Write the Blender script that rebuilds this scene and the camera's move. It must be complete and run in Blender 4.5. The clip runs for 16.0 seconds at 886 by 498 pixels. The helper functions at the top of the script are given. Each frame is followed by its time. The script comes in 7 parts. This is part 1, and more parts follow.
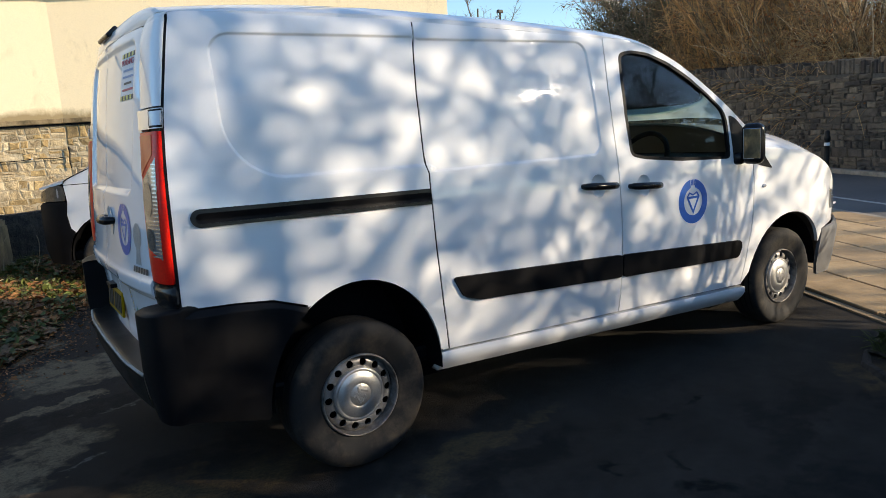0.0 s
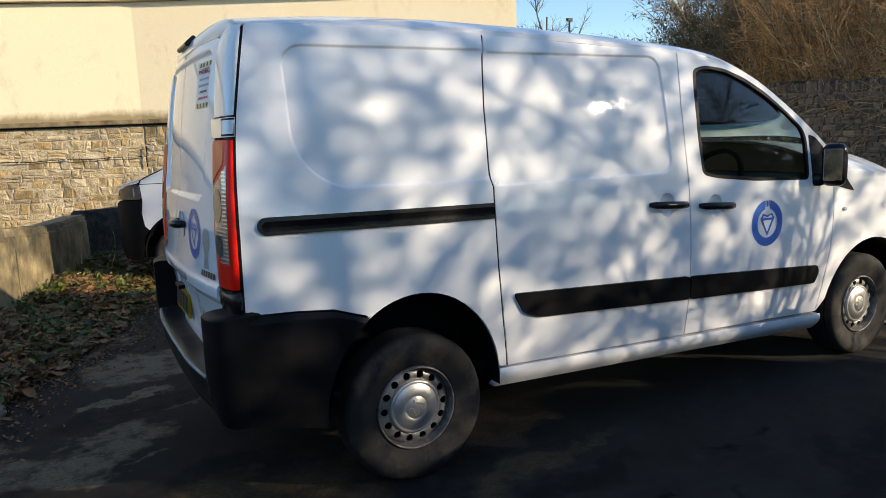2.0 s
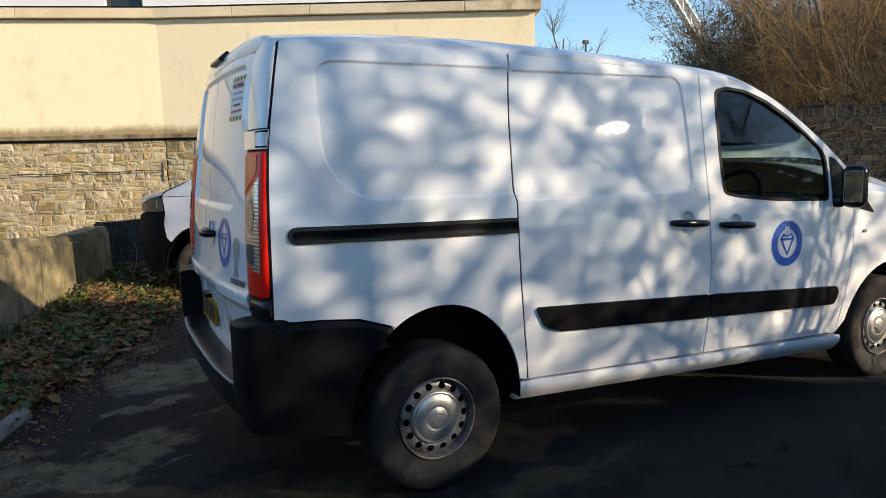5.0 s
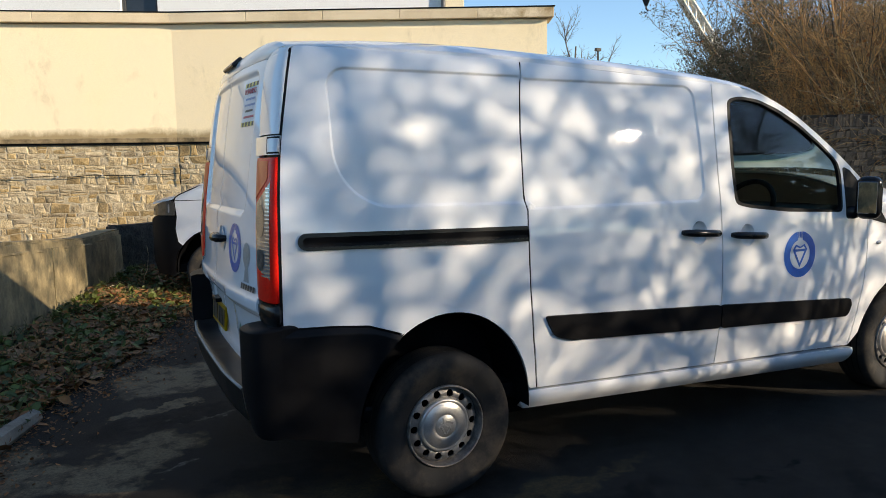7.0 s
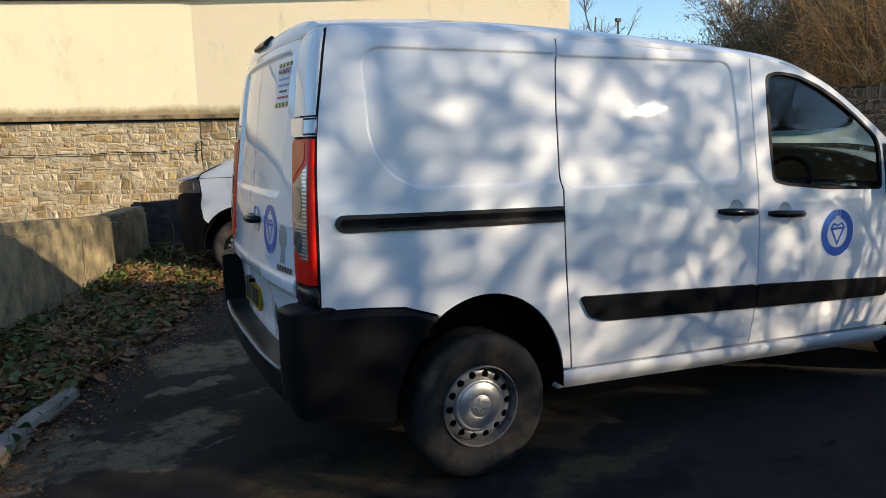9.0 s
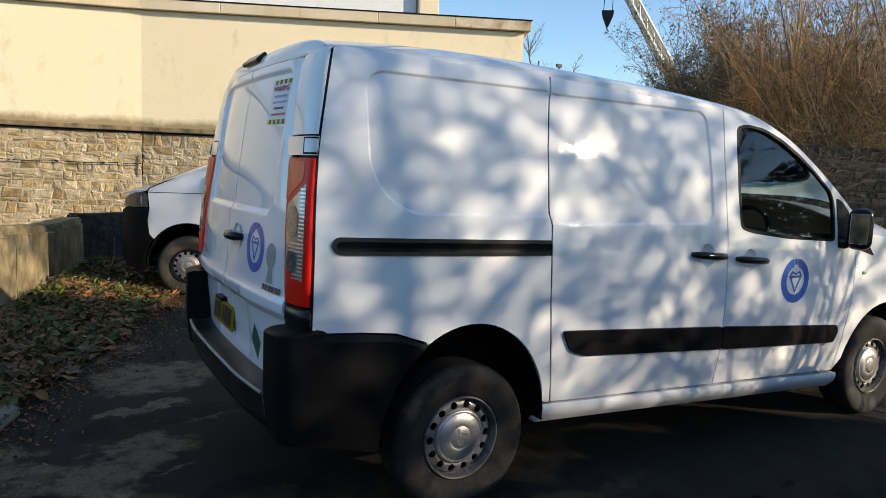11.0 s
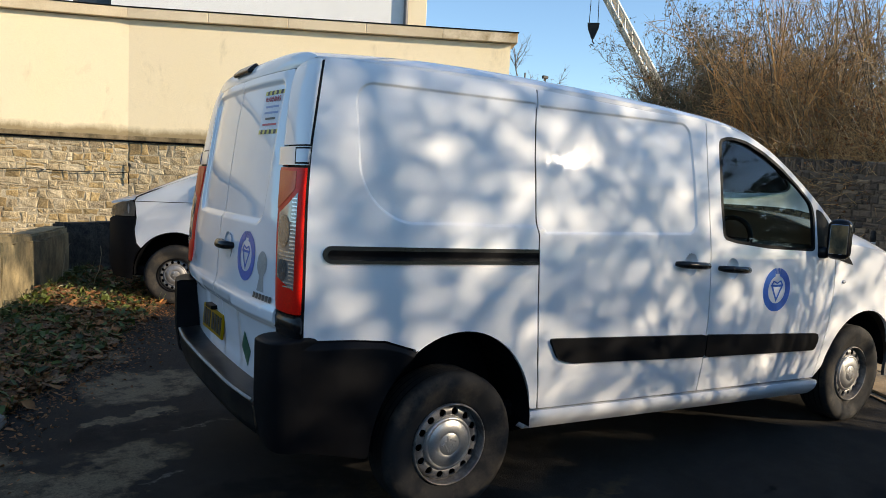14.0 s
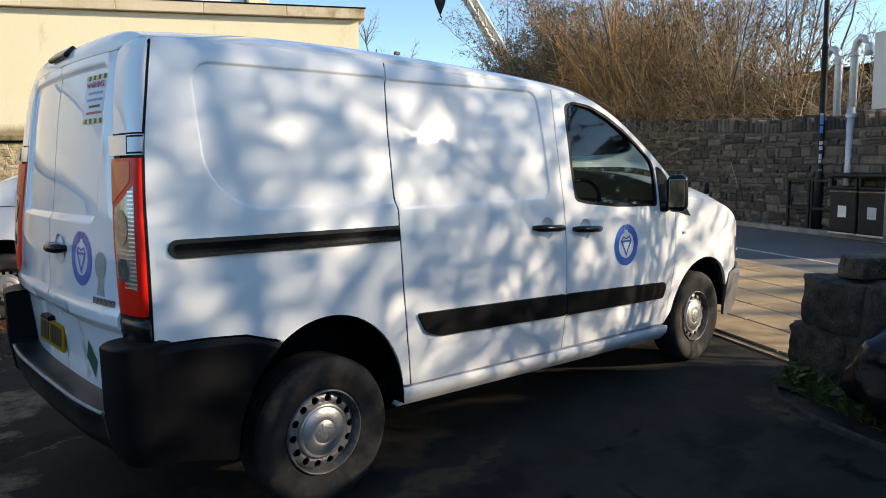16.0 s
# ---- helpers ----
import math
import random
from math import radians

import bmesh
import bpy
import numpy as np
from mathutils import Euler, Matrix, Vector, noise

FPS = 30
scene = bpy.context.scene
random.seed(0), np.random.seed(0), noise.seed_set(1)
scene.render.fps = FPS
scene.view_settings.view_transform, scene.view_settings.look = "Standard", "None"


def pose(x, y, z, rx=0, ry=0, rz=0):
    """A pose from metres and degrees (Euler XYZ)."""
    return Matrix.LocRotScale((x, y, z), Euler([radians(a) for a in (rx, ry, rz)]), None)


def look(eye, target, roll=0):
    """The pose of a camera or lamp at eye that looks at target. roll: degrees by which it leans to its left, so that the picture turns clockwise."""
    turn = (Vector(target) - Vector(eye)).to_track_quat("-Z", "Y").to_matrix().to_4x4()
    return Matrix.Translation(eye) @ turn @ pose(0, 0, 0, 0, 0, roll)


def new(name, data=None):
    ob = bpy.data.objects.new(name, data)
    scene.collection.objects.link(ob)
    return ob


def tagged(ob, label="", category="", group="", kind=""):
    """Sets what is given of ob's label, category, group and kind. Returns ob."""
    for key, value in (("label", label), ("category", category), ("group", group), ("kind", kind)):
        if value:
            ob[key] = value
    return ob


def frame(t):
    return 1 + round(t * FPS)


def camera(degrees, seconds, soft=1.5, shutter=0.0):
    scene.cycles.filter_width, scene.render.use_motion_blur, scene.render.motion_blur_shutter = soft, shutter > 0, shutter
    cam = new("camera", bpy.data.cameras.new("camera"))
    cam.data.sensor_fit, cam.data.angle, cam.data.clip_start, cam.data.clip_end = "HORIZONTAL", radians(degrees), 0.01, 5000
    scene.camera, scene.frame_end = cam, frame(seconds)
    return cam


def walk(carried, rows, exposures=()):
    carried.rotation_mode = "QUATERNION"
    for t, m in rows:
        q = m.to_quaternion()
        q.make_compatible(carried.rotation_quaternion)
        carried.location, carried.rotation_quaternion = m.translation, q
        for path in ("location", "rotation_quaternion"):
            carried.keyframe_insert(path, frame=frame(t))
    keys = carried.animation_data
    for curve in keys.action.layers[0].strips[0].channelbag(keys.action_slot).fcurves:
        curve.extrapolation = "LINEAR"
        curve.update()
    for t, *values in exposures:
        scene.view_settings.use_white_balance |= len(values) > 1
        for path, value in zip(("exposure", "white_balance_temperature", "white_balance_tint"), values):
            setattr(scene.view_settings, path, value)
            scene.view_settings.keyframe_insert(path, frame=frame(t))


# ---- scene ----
cam = camera(64.4, 16.0, soft=0.8)
PATH = [
    (0, (-1.23, -3.501, 1.414), (-0.159, -1.845, 1.081), -3.7),
    (0.5, (-1.228, -3.503, 1.414), (-0.203, -1.814, 1.098), -3.6),
    (1, (-1.219, -3.487, 1.428), (-0.222, -1.781, 1.115), -3.2),
    (1.5, (-1.222, -3.498, 1.429), (-0.27, -1.762, 1.149), -2.5),
    (2, (-1.221, -3.473, 1.443), (-0.293, -1.728, 1.137), -2.3),
    (2.5, (-1.23, -3.484, 1.436), (-0.307, -1.735, 1.144), -2.5),
    (3, (-1.247, -3.486, 1.423), (-0.31, -1.743, 1.135), -2.2),
    (3.5, (-1.271, -3.487, 1.424), (-0.361, -1.726, 1.159), -1.8),
    (4, (-1.284, -3.491, 1.428), (-0.371, -1.731, 1.167), -1.7),
    (6.5, (-1.292, -3.506, 1.425), (-0.413, -1.725, 1.188), -1.0),
    (7, (-1.288, -3.496, 1.432), (-0.411, -1.714, 1.198), -0.9),
    (7.5, (-1.29, -3.501, 1.432), (-0.411, -1.715, 1.244), -0.2),
    (8, (-1.291, -3.51, 1.429), (-0.439, -1.711, 1.233), -1.0),
    (8.5, (-1.309, -3.487, 1.461), (-0.502, -1.684, 1.146), -1.6),
    (11, (-1.562, -3.327, 1.441), (-0.558, -1.612, 1.226), 2.5),
    (11.5, (-1.585, -3.332, 1.435), (-0.585, -1.615, 1.2), 3.1),
    (12, (-1.589, -3.338, 1.433), (-0.558, -1.639, 1.205), 3.3),
    (12.5, (-1.587, -3.342, 1.434), (-0.534, -1.655, 1.223), 3.1),
    (13, (-1.586, -3.34, 1.435), (-0.53, -1.654, 1.234), 3.1),
    (13.5, (-1.59, -3.348, 1.433), (-0.543, -1.654, 1.243), 2.9),
    (14, (-1.594, -3.361, 1.44), (-0.556, -1.661, 1.255), 2.7),
    (14.5, (-1.573, -3.371, 1.437), (-0.415, -1.754, 1.232), 2.5),
    (15, (-1.538, -3.362, 1.425), (-0.262, -1.841, 1.184), 2.0),
    (15.5, (-1.532, -3.341, 1.433), (-0.239, -1.829, 1.225), 1.2),
    (16, (-1.538, -3.338, 1.433), (-0.204, -1.867, 1.193), -1.1),
]
walk(cam, [(t, look(eye, target, roll)) for t, eye, target, roll in PATH],
     [(0.0, 0.38, 7420, 10), (2.5, 0.26, 7420, 10), (7.0, 0.22, 7420, 10), (12.0, 0.21, 7420, 10), (14.5, 0.26, 7420, 10), (15.5, 0.42, 7420, 10), (16.0, 0.43, 7420, 10)])

# ---- world and sun ----
SUN_AZ, SUN_EL = -46.0, 19.0          # degrees, counter-clockwise from +x
sun_dir = Vector((math.cos(radians(SUN_AZ)) * math.cos(radians(SUN_EL)),
                  math.sin(radians(SUN_AZ)) * math.cos(radians(SUN_EL)), math.sin(radians(SUN_EL))))
world = bpy.data.worlds.new("sky")
scene.world = world
world.use_nodes = True
wn = world.node_tree.nodes
sky = wn.new("ShaderNodeTexSky")
sky.sky_type, sky.sun_disc = "NISHITA", False
sky.sun_elevation, sky.sun_rotation = radians(SUN_EL), radians(90 - SUN_AZ)
sky.air_density, sky.dust_density, sky.ozone_density = 1.0, 0.05, 4.6
wn["Background"].inputs["Strength"].default_value = 0.222
world.node_tree.links.new(sky.outputs["Color"], wn["Background"].inputs["Color"])
sun_data = bpy.data.lights.new("sun", "SUN")
sun_data.energy, sun_data.angle, sun_data.color = 6.5, radians(0.50), (1.0, 0.89, 0.74)
sun = new("sun", sun_data)
sun.matrix_world = look(sun_dir * 60, (0, 0, 0))

# ---- materials ----
def nodes_of(m):
    m.use_nodes = True
    return m.node_tree.nodes, m.node_tree.links


def noise_tex(n, l, scale, detail=6.0, rough=0.6, coord=None, stretch=None, kind="noise"):
    """A noise or voronoi texture in object space, in metres."""
    t = n.new("ShaderNodeTexNoise" if kind == "noise" else "ShaderNodeTexVoronoi")
    t.inputs["Scale"].default_value = scale
    if kind == "noise":
        t.inputs["Detail"].default_value, t.inputs["Roughness"].default_value = detail, rough
    c = coord or n.new("ShaderNodeTexCoord").outputs["Object"]
    if stretch:
        mp = n.new("ShaderNodeMapping")
        mp.inputs["Scale"].default_value = stretch
        l.new(c, mp.inputs["Vector"])
        c = mp.outputs["Vector"]
    l.new(c, t.inputs["Vector"])
    return t


def ramp(n, l, src, stops):
    r = n.new("ShaderNodeValToRGB")
    e = r.color_ramp.elements
    while len(e) < len(stops):
        e.new(0.5)
    for k, (p, c) in zip(e, stops):
        k.position = p
        k.color = (*c, 1) if len(c) == 3 else c
    l.new(src, r.inputs["Fac"])
    return r.outputs["Color"]


def mix(n, l, fac, a, b, kind="MIX"):
    x = n.new("ShaderNodeMix")
    x.data_type, x.blend_type = "RGBA", kind
    for sock, v in ((0, fac), (6, a), (7, b)):
        if isinstance(v, (int, float)):
            x.inputs[sock].default_value = v
        elif isinstance(v, tuple):
            x.inputs[sock].default_value = (*v, 1)
        else:
            l.new(v, x.inputs[sock])
    return x.outputs[2]


def surface(name, dark, light, scale=6.0, rough=0.7, rough_var=0.15, bump=0.2, bump_scale=80.0, bump_dist=0.01, metal=0.0,
            stain=None, stain_scale=1.2, stain_amount=0.5, stretch=None, per_object=0.0, island=0.0, coat=0.0, coat_rough=0.03, spec=0.5, world_space=False, big=0.0, grain_amount=0.8):
    """A grainy two-scale material: broad mottling between two colours, fine grain, stains, roughness change and relief."""
    m = bpy.data.materials.new(name)
    n, l = nodes_of(m)
    b = n["Principled BSDF"]
    coord = n.new("ShaderNodeNewGeometry").outputs["Position"] if world_space else n.new("ShaderNodeTexCoord").outputs["Object"]
    broad = noise_tex(n, l, scale, 5, 0.65, coord, stretch)
    fine = noise_tex(n, l, bump_scale, 4, 0.7, coord, stretch)
    col = ramp(n, l, broad.outputs["Fac"], [(0.30, dark), (0.70, light)])
    grain = ramp(n, l, fine.outputs["Fac"], [(0.25, (0.72, 0.72, 0.72)), (0.75, (1.18, 1.18, 1.18))])
    col = mix(n, l, grain_amount, col, grain, "MULTIPLY")
    if stain:
        st = noise_tex(n, l, stain_scale, 8, 0.7, coord, stretch)
        f = ramp(n, l, st.outputs["Fac"], [(0.48, (0, 0, 0)), (0.68, (stain_amount,) * 3)])
        col = mix(n, l, f, col, stain)
    if big:
        bg = noise_tex(n, l, 0.35, 3, 0.5, coord)
        col = mix(n, l, big, col, ramp(n, l, bg.outputs["Fac"], [(0.3, (0.55, 0.55, 0.55)), (0.7, (1.3, 1.3, 1.3))]), "MULTIPLY")
    if per_object or island:
        r = n.new("ShaderNodeNewGeometry").outputs["Random Per Island"]
        if per_object:
            both_random = n.new("ShaderNodeMath")
            l.new(n.new("ShaderNodeObjectInfo").outputs["Random"], both_random.inputs[0])
            l.new(r, both_random.inputs[1])
            wrap = n.new("ShaderNodeMath")
            wrap.operation = "FRACT"
            l.new(both_random.outputs[0], wrap.inputs[0])
            r = wrap.outputs[0]
        k = per_object or island
        col = mix(n, l, 1.0, col, ramp(n, l, r, [(0.0, (1 - k, 1 - k, 1 - k * 0.9)), (0.5, (1.0, 0.97, 0.92)), (1.0, (1 + k, 1 + k * 0.92, 1 + k * 0.75))]), "MULTIPLY")
    l.new(col, b.inputs["Base Color"])
    rr = n.new("ShaderNodeMapRange")
    rr.inputs["To Min"].default_value, rr.inputs["To Max"].default_value = max(0.02, rough - rough_var), min(1, rough + rough_var)
    l.new(broad.outputs["Fac"], rr.inputs["Value"])
    l.new(rr.outputs["Result"], b.inputs["Roughness"])
    b.inputs["Metallic"].default_value = metal
    b.inputs["Specular IOR Level"].default_value = spec
    if coat:
        b.inputs["Coat Weight"].default_value, b.inputs["Coat Roughness"].default_value = coat, coat_rough
    if bump:
        bp = n.new("ShaderNodeBump")
        bp.inputs["Strength"].default_value, bp.inputs["Distance"].default_value = bump, bump_dist
        add = n.new("ShaderNodeMath")
        add.operation = "MULTIPLY_ADD"
        add.inputs[1].default_value = 0.5
        l.new(fine.outputs["Fac"], add.inputs[0])
        l.new(broad.outputs["Fac"], add.inputs[2])
        l.new(add.outputs[0], bp.inputs["Height"])
        l.new(bp.outputs["Normal"], b.inputs["Normal"])
    return m


def glass(name, tint):
    """A thin tinted pane: clear through, with a mirror gloss that grows towards grazing views."""
    m = bpy.data.materials.new(name)
    n, l = nodes_of(m)
    n.remove(n["Principled BSDF"])
    clear, gloss, blend, fr = n.new("ShaderNodeBsdfTransparent"), n.new("ShaderNodeBsdfGlossy"), n.new("ShaderNodeMixShader"), n.new("ShaderNodeFresnel")
    clear.inputs["Color"].default_value = (*tint, 1)
    gloss.inputs["Roughness"].default_value = 0.0
    fr.inputs["IOR"].default_value = 1.5
    l.new(fr.outputs["Fac"], blend.inputs["Fac"])
    l.new(clear.outputs["BSDF"], blend.inputs[1])
    l.new(gloss.outputs["BSDF"], blend.inputs[2])
    l.new(blend.outputs["Shader"], n["Material Output"].inputs["Surface"])
    return m


M = {}
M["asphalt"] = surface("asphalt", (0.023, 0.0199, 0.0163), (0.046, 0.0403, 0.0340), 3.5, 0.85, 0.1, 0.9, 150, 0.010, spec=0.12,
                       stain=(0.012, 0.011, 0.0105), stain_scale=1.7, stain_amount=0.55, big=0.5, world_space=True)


def ragged_patches(m, spots, colour, soft=0.12, speck=(0.35, 0.6), amount=1.0):
    """Places of another colour on the ground with torn outlines: (x, y, half length, half breadth, turn)."""
    n, l = nodes_of(m)
    b = n["Principled BSDF"]
    old = b.inputs["Base Color"].links[0].from_socket
    pos = n.new("ShaderNodeNewGeometry").outputs["Position"]
    warp = None
    for scale, reach in ((2.2, 0.75), (9.0, 0.26), (34.0, 0.07)):
        t = noise_tex(n, l, scale, 3, 0.6, pos)
        off = n.new("ShaderNodeVectorMath")
        off.operation = "MULTIPLY_ADD"
        off.inputs[1].default_value = (reach, reach, 0)
        off.inputs[2].default_value = (-reach / 2, -reach / 2, 0)
        l.new(t.outputs["Color"], off.inputs[0])
        add = n.new("ShaderNodeVectorMath")
        l.new(off.outputs["Vector"], add.inputs[0])
        l.new(warp or pos, add.inputs[1])
        warp = add.outputs["Vector"]
    total = None
    for x, y, p, q, turn in spots:
        mp = n.new("ShaderNodeMapping")
        mp.vector_type = "TEXTURE"
        mp.inputs["Location"].default_value = (x, y, 0)
        mp.inputs["Rotation"].default_value = (0, 0, radians(turn))
        mp.inputs["Scale"].default_value = (p, q, 1)
        l.new(warp, mp.inputs["Vector"])
        flat = n.new("ShaderNodeVectorMath")
        flat.operation = "MULTIPLY"
        flat.inputs[1].default_value = (1, 1, 0)
        l.new(mp.outputs["Vector"], flat.inputs[0])
        ln = n.new("ShaderNodeVectorMath")
        ln.operation = "LENGTH"
        l.new(flat.outputs["Vector"], ln.inputs[0])
        if total is None:
            total = ln.outputs["Value"]
        else:
            mn = n.new("ShaderNodeMath")
            mn.operation = "MINIMUM"
            l.new(total, mn.inputs[0])
            l.new(ln.outputs["Value"], mn.inputs[1])
            total = mn.outputs[0]
    edge = n.new("ShaderNodeMapRange")
    edge.inputs["From Min"].default_value, edge.inputs["From Max"].default_value = 1.0 - soft, 1.0 + soft
    edge.inputs["To Min"].default_value, edge.inputs["To Max"].default_value = amount, 0.0
    l.new(total, edge.inputs["Value"])
    grit = noise_tex(n, l, 60, 5, 0.8, pos)
    torn = noise_tex(n, l, 6.5, 6, 0.7, pos)
    f = mix(n, l, 1.0, ramp(n, l, grit.outputs["Fac"], [(speck[0], (0.4, 0.4, 0.4)), (speck[1], (1, 1, 1))]),
            ramp(n, l, torn.outputs["Fac"], [(0.36, (0.15, 0.15, 0.15)), (0.52, (1, 1, 1))]), "MULTIPLY")
    f = mix(n, l, 1.0, f, edge.outputs["Result"], "MULTIPLY")
    l.new(mix(n, l, f, old, colour), b.inputs["Base Color"])


# damp dark places, tan patches, brown leaf mush by the wheel, a few white flecks and oil drips
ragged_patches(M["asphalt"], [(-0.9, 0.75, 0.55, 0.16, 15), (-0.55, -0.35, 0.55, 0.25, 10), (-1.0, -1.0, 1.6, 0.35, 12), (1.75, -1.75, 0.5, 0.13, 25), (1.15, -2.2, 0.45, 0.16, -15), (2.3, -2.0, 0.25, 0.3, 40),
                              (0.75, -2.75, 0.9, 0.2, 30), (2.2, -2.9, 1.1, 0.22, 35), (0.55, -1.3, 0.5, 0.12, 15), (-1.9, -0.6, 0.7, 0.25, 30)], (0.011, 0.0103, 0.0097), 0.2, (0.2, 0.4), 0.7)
ragged_patches(M["asphalt"], [(-0.85, 1.62, 0.42, 0.34, 10), (-1.25, 0.2, 0.42, 0.24, 25), (-1.9, 0.3, 0.4, 0.3, 50), (-1.05, 1.0, 0.2, 0.08, 5), (-1.3, 2.4, 0.4, 0.3, 30)], (0.23, 0.175, 0.108), 0.15)
ragged_patches(M["asphalt"], [(0.30, -1.10, 0.34, 0.11, 20), (0.62, -0.98, 0.35, 0.06, 10), (-0.65, -0.62, 0.45, 0.20, 12), (2.55, -1.75, 0.2, 0.1, 30)], (0.13, 0.088, 0.042), 0.45, (0.42, 0.60), 0.9)
ragged_patches(M["asphalt"], [(-0.12, -1.30, 0.10, 0.035, 25), (0.05, -1.40, 0.05, 0.02, 0), (-0.95, -0.02, 0.05, 0.02, 15), (-0.72, 0.62, 0.09, 0.02, 8)], (0.24, 0.23, 0.21), 0.6, (0.5, 0.6), 0.9)
ragged_patches(M["asphalt"], [(1.30, -1.42, 0.10, 0.05, 10), (1.05, -1.75, 0.06, 0.04, 40), (1.62, -1.32, 0.06, 0.03, 0), (0.92, -1.95, 0.07, 0.05, 0), (1.9, -2.3, 0.09, 0.05, 30), (0.75, -1.62, 0.05, 0.04, 0)], (0.006, 0.006, 0.006), 0.4, (0.2, 0.3))

M["render"] = surface("cream_render", (0.87, 0.73, 0.48), (0.91, 0.78, 0.55), 0.7, 0.85, 0.08, 0.12, 60, 0.01, stain=(0.74, 0.59, 0.38), stain_scale=0.35, stain_amount=0.35, world_space=True)
M["stone_a"] = surface("rubble_stone", (0.30, 0.23, 0.13), (0.58, 0.47, 0.30), 9, 0.88, 0.08, 0.9, 40, 0.03, stain=(0.11, 0.085, 0.05), stain_scale=1.3, stain_amount=0.75, per_object=0.25, world_space=True)
M["mortar"] = surface("lime_mortar", (0.34, 0.28, 0.18), (0.56, 0.48, 0.34), 9, 0.95, 0.05, 0.6, 60, 0.02, world_space=True)
M["white_render"] = surface("white_render", (0.78, 0.78, 0.76), (0.84, 0.84, 0.82), 1.0, 0.85, 0.05, 0.1, 60, 0.01, world_space=True)
M["darkstone"] = surface("grey_stone", (0.040, 0.034, 0.028), (0.120, 0.102, 0.083), 6, 0.9, 0.07, 0.7, 40, 0.02, stain=(0.05, 0.045, 0.04), stain_scale=2.5, stain_amount=0.6, per_object=0.6, world_space=True)
M["old_stone"] = surface("dark_old_stone", (0.015, 0.013, 0.010), (0.105, 0.090, 0.072), 13, 0.9, 0.07, 1.0, 40, 0.04, stain=(0.02, 0.022, 0.014), stain_scale=3.5, stain_amount=0.7, per_object=0.4, world_space=True)
M["darkstone_b"] = surface("pale_grey_stone", (0.075, 0.063, 0.050), (0.19, 0.163, 0.128), 6, 0.9, 0.07, 0.7, 40, 0.02, stain=(0.06, 0.055, 0.05), stain_scale=2.5, stain_amount=0.6, per_object=0.55, world_space=True)
M["concrete"] = surface("weathered_concrete", (0.12, 0.098, 0.056), (0.40, 0.31, 0.165), 4.5, 0.92, 0.06, 0.6, 60, 0.012, stain=(0.055, 0.058, 0.038), stain_scale=3.6, stain_amount=0.85, stretch=(1, 1, 0.7), world_space=True)
M["setts"] = surface("paving_stone", (0.27, 0.185, 0.095), (0.44, 0.315, 0.18), 3.5, 0.85, 0.1, 0.5, 70, 0.01, stain=(0.16, 0.12, 0.08), stain_scale=1.6, stain_amount=0.5, per_object=0.18, world_space=True)
M["paint"] = surface("white_van_paint", (0.80, 0.81, 0.82), (0.84, 0.845, 0.85), 1.6, 0.55, 0.06, 0.0, 90, spec=0.0, coat=1.0, coat_rough=0.04, stain=(0.66, 0.64, 0.60), stain_scale=2.6, stain_amount=0.14, world_space=True, grain_amount=0.03)


def dusty_gloss(m, lo, hi):
    """A thin film of dust breaks up the shine of the lacquer."""
    n, l = nodes_of(m)
    pos = n.new("ShaderNodeNewGeometry").outputs["Position"]
    fine, broad = noise_tex(n, l, 55, 6, 0.75, pos, (1, 1, 0.6)), noise_tex(n, l, 7, 4, 0.6, pos)
    b = n["Principled BSDF"]
    both_noise = mix(n, l, 0.4, fine.outputs["Fac"], broad.outputs["Fac"])
    r = n.new("ShaderNodeMapRange")
    r.inputs["From Min"].default_value, r.inputs["From Max"].default_value = 0.38, 0.62
    r.inputs["To Min"].default_value, r.inputs["To Max"].default_value = lo, hi
    l.new(both_noise, r.inputs["Value"])
    l.new(r.outputs["Result"], b.inputs["Coat Roughness"])


dusty_gloss(M["paint"], 0.006, 0.065)
M["black_plastic"] = surface("black_plastic", (0.004, 0.004, 0.005), (0.009, 0.009, 0.010), 5, 0.5, 0.12, 0.25, 260, 0.002, stain=(0.014, 0.013, 0.012), stain_scale=4, stain_amount=0.15, spec=0.10, world_space=True)
M["rubber"] = surface("tyre_rubber", (0.006, 0.006, 0.006), (0.014, 0.013, 0.012), 9, 0.85, 0.1, 0.35, 160, 0.003, stain=(0.085, 0.066, 0.046), stain_scale=6.5, stain_amount=0.6, world_space=True)
M["grey_plastic"] = surface("grey_plastic", (0.10, 0.10, 0.102), (0.15, 0.15, 0.152), 5, 0.5, 0.1, 0.2, 260, 0.002, world_space=True)
M["gloss_black"] = surface("gloss_black_plastic", (0.006, 0.006, 0.007), (0.012, 0.012, 0.013), 6, 0.22, 0.1, 0.08, 200, 0.002, spec=0.25, world_space=True)
M["dark_trim"] = surface("dark_trim", (0.022, 0.024, 0.026), (0.04, 0.042, 0.045), 5, 0.6, 0.1, 0.2, 200, 0.002)
M["dark_fabric"] = surface("dark_seat_fabric", (0.015, 0.017, 0.020), (0.035, 0.038, 0.042), 20, 0.9, 0.05, 0.3, 300, 0.002)
M["hinge_grey"] = surface("grey_painted_steel", (0.54, 0.57, 0.61), (0.60, 0.63, 0.67), 5, 0.3, 0.08, 0.0, 100, coat=1.0, grain_amount=0.05)
M["steel_rim"] = surface("silver_wheel_paint", (0.20, 0.195, 0.19), (0.40, 0.39, 0.38), 14, 0.42, 0.12, 0.12, 150, 0.002, metal=0.6, stain=(0.16, 0.13, 0.10), stain_scale=14, stain_amount=0.6)
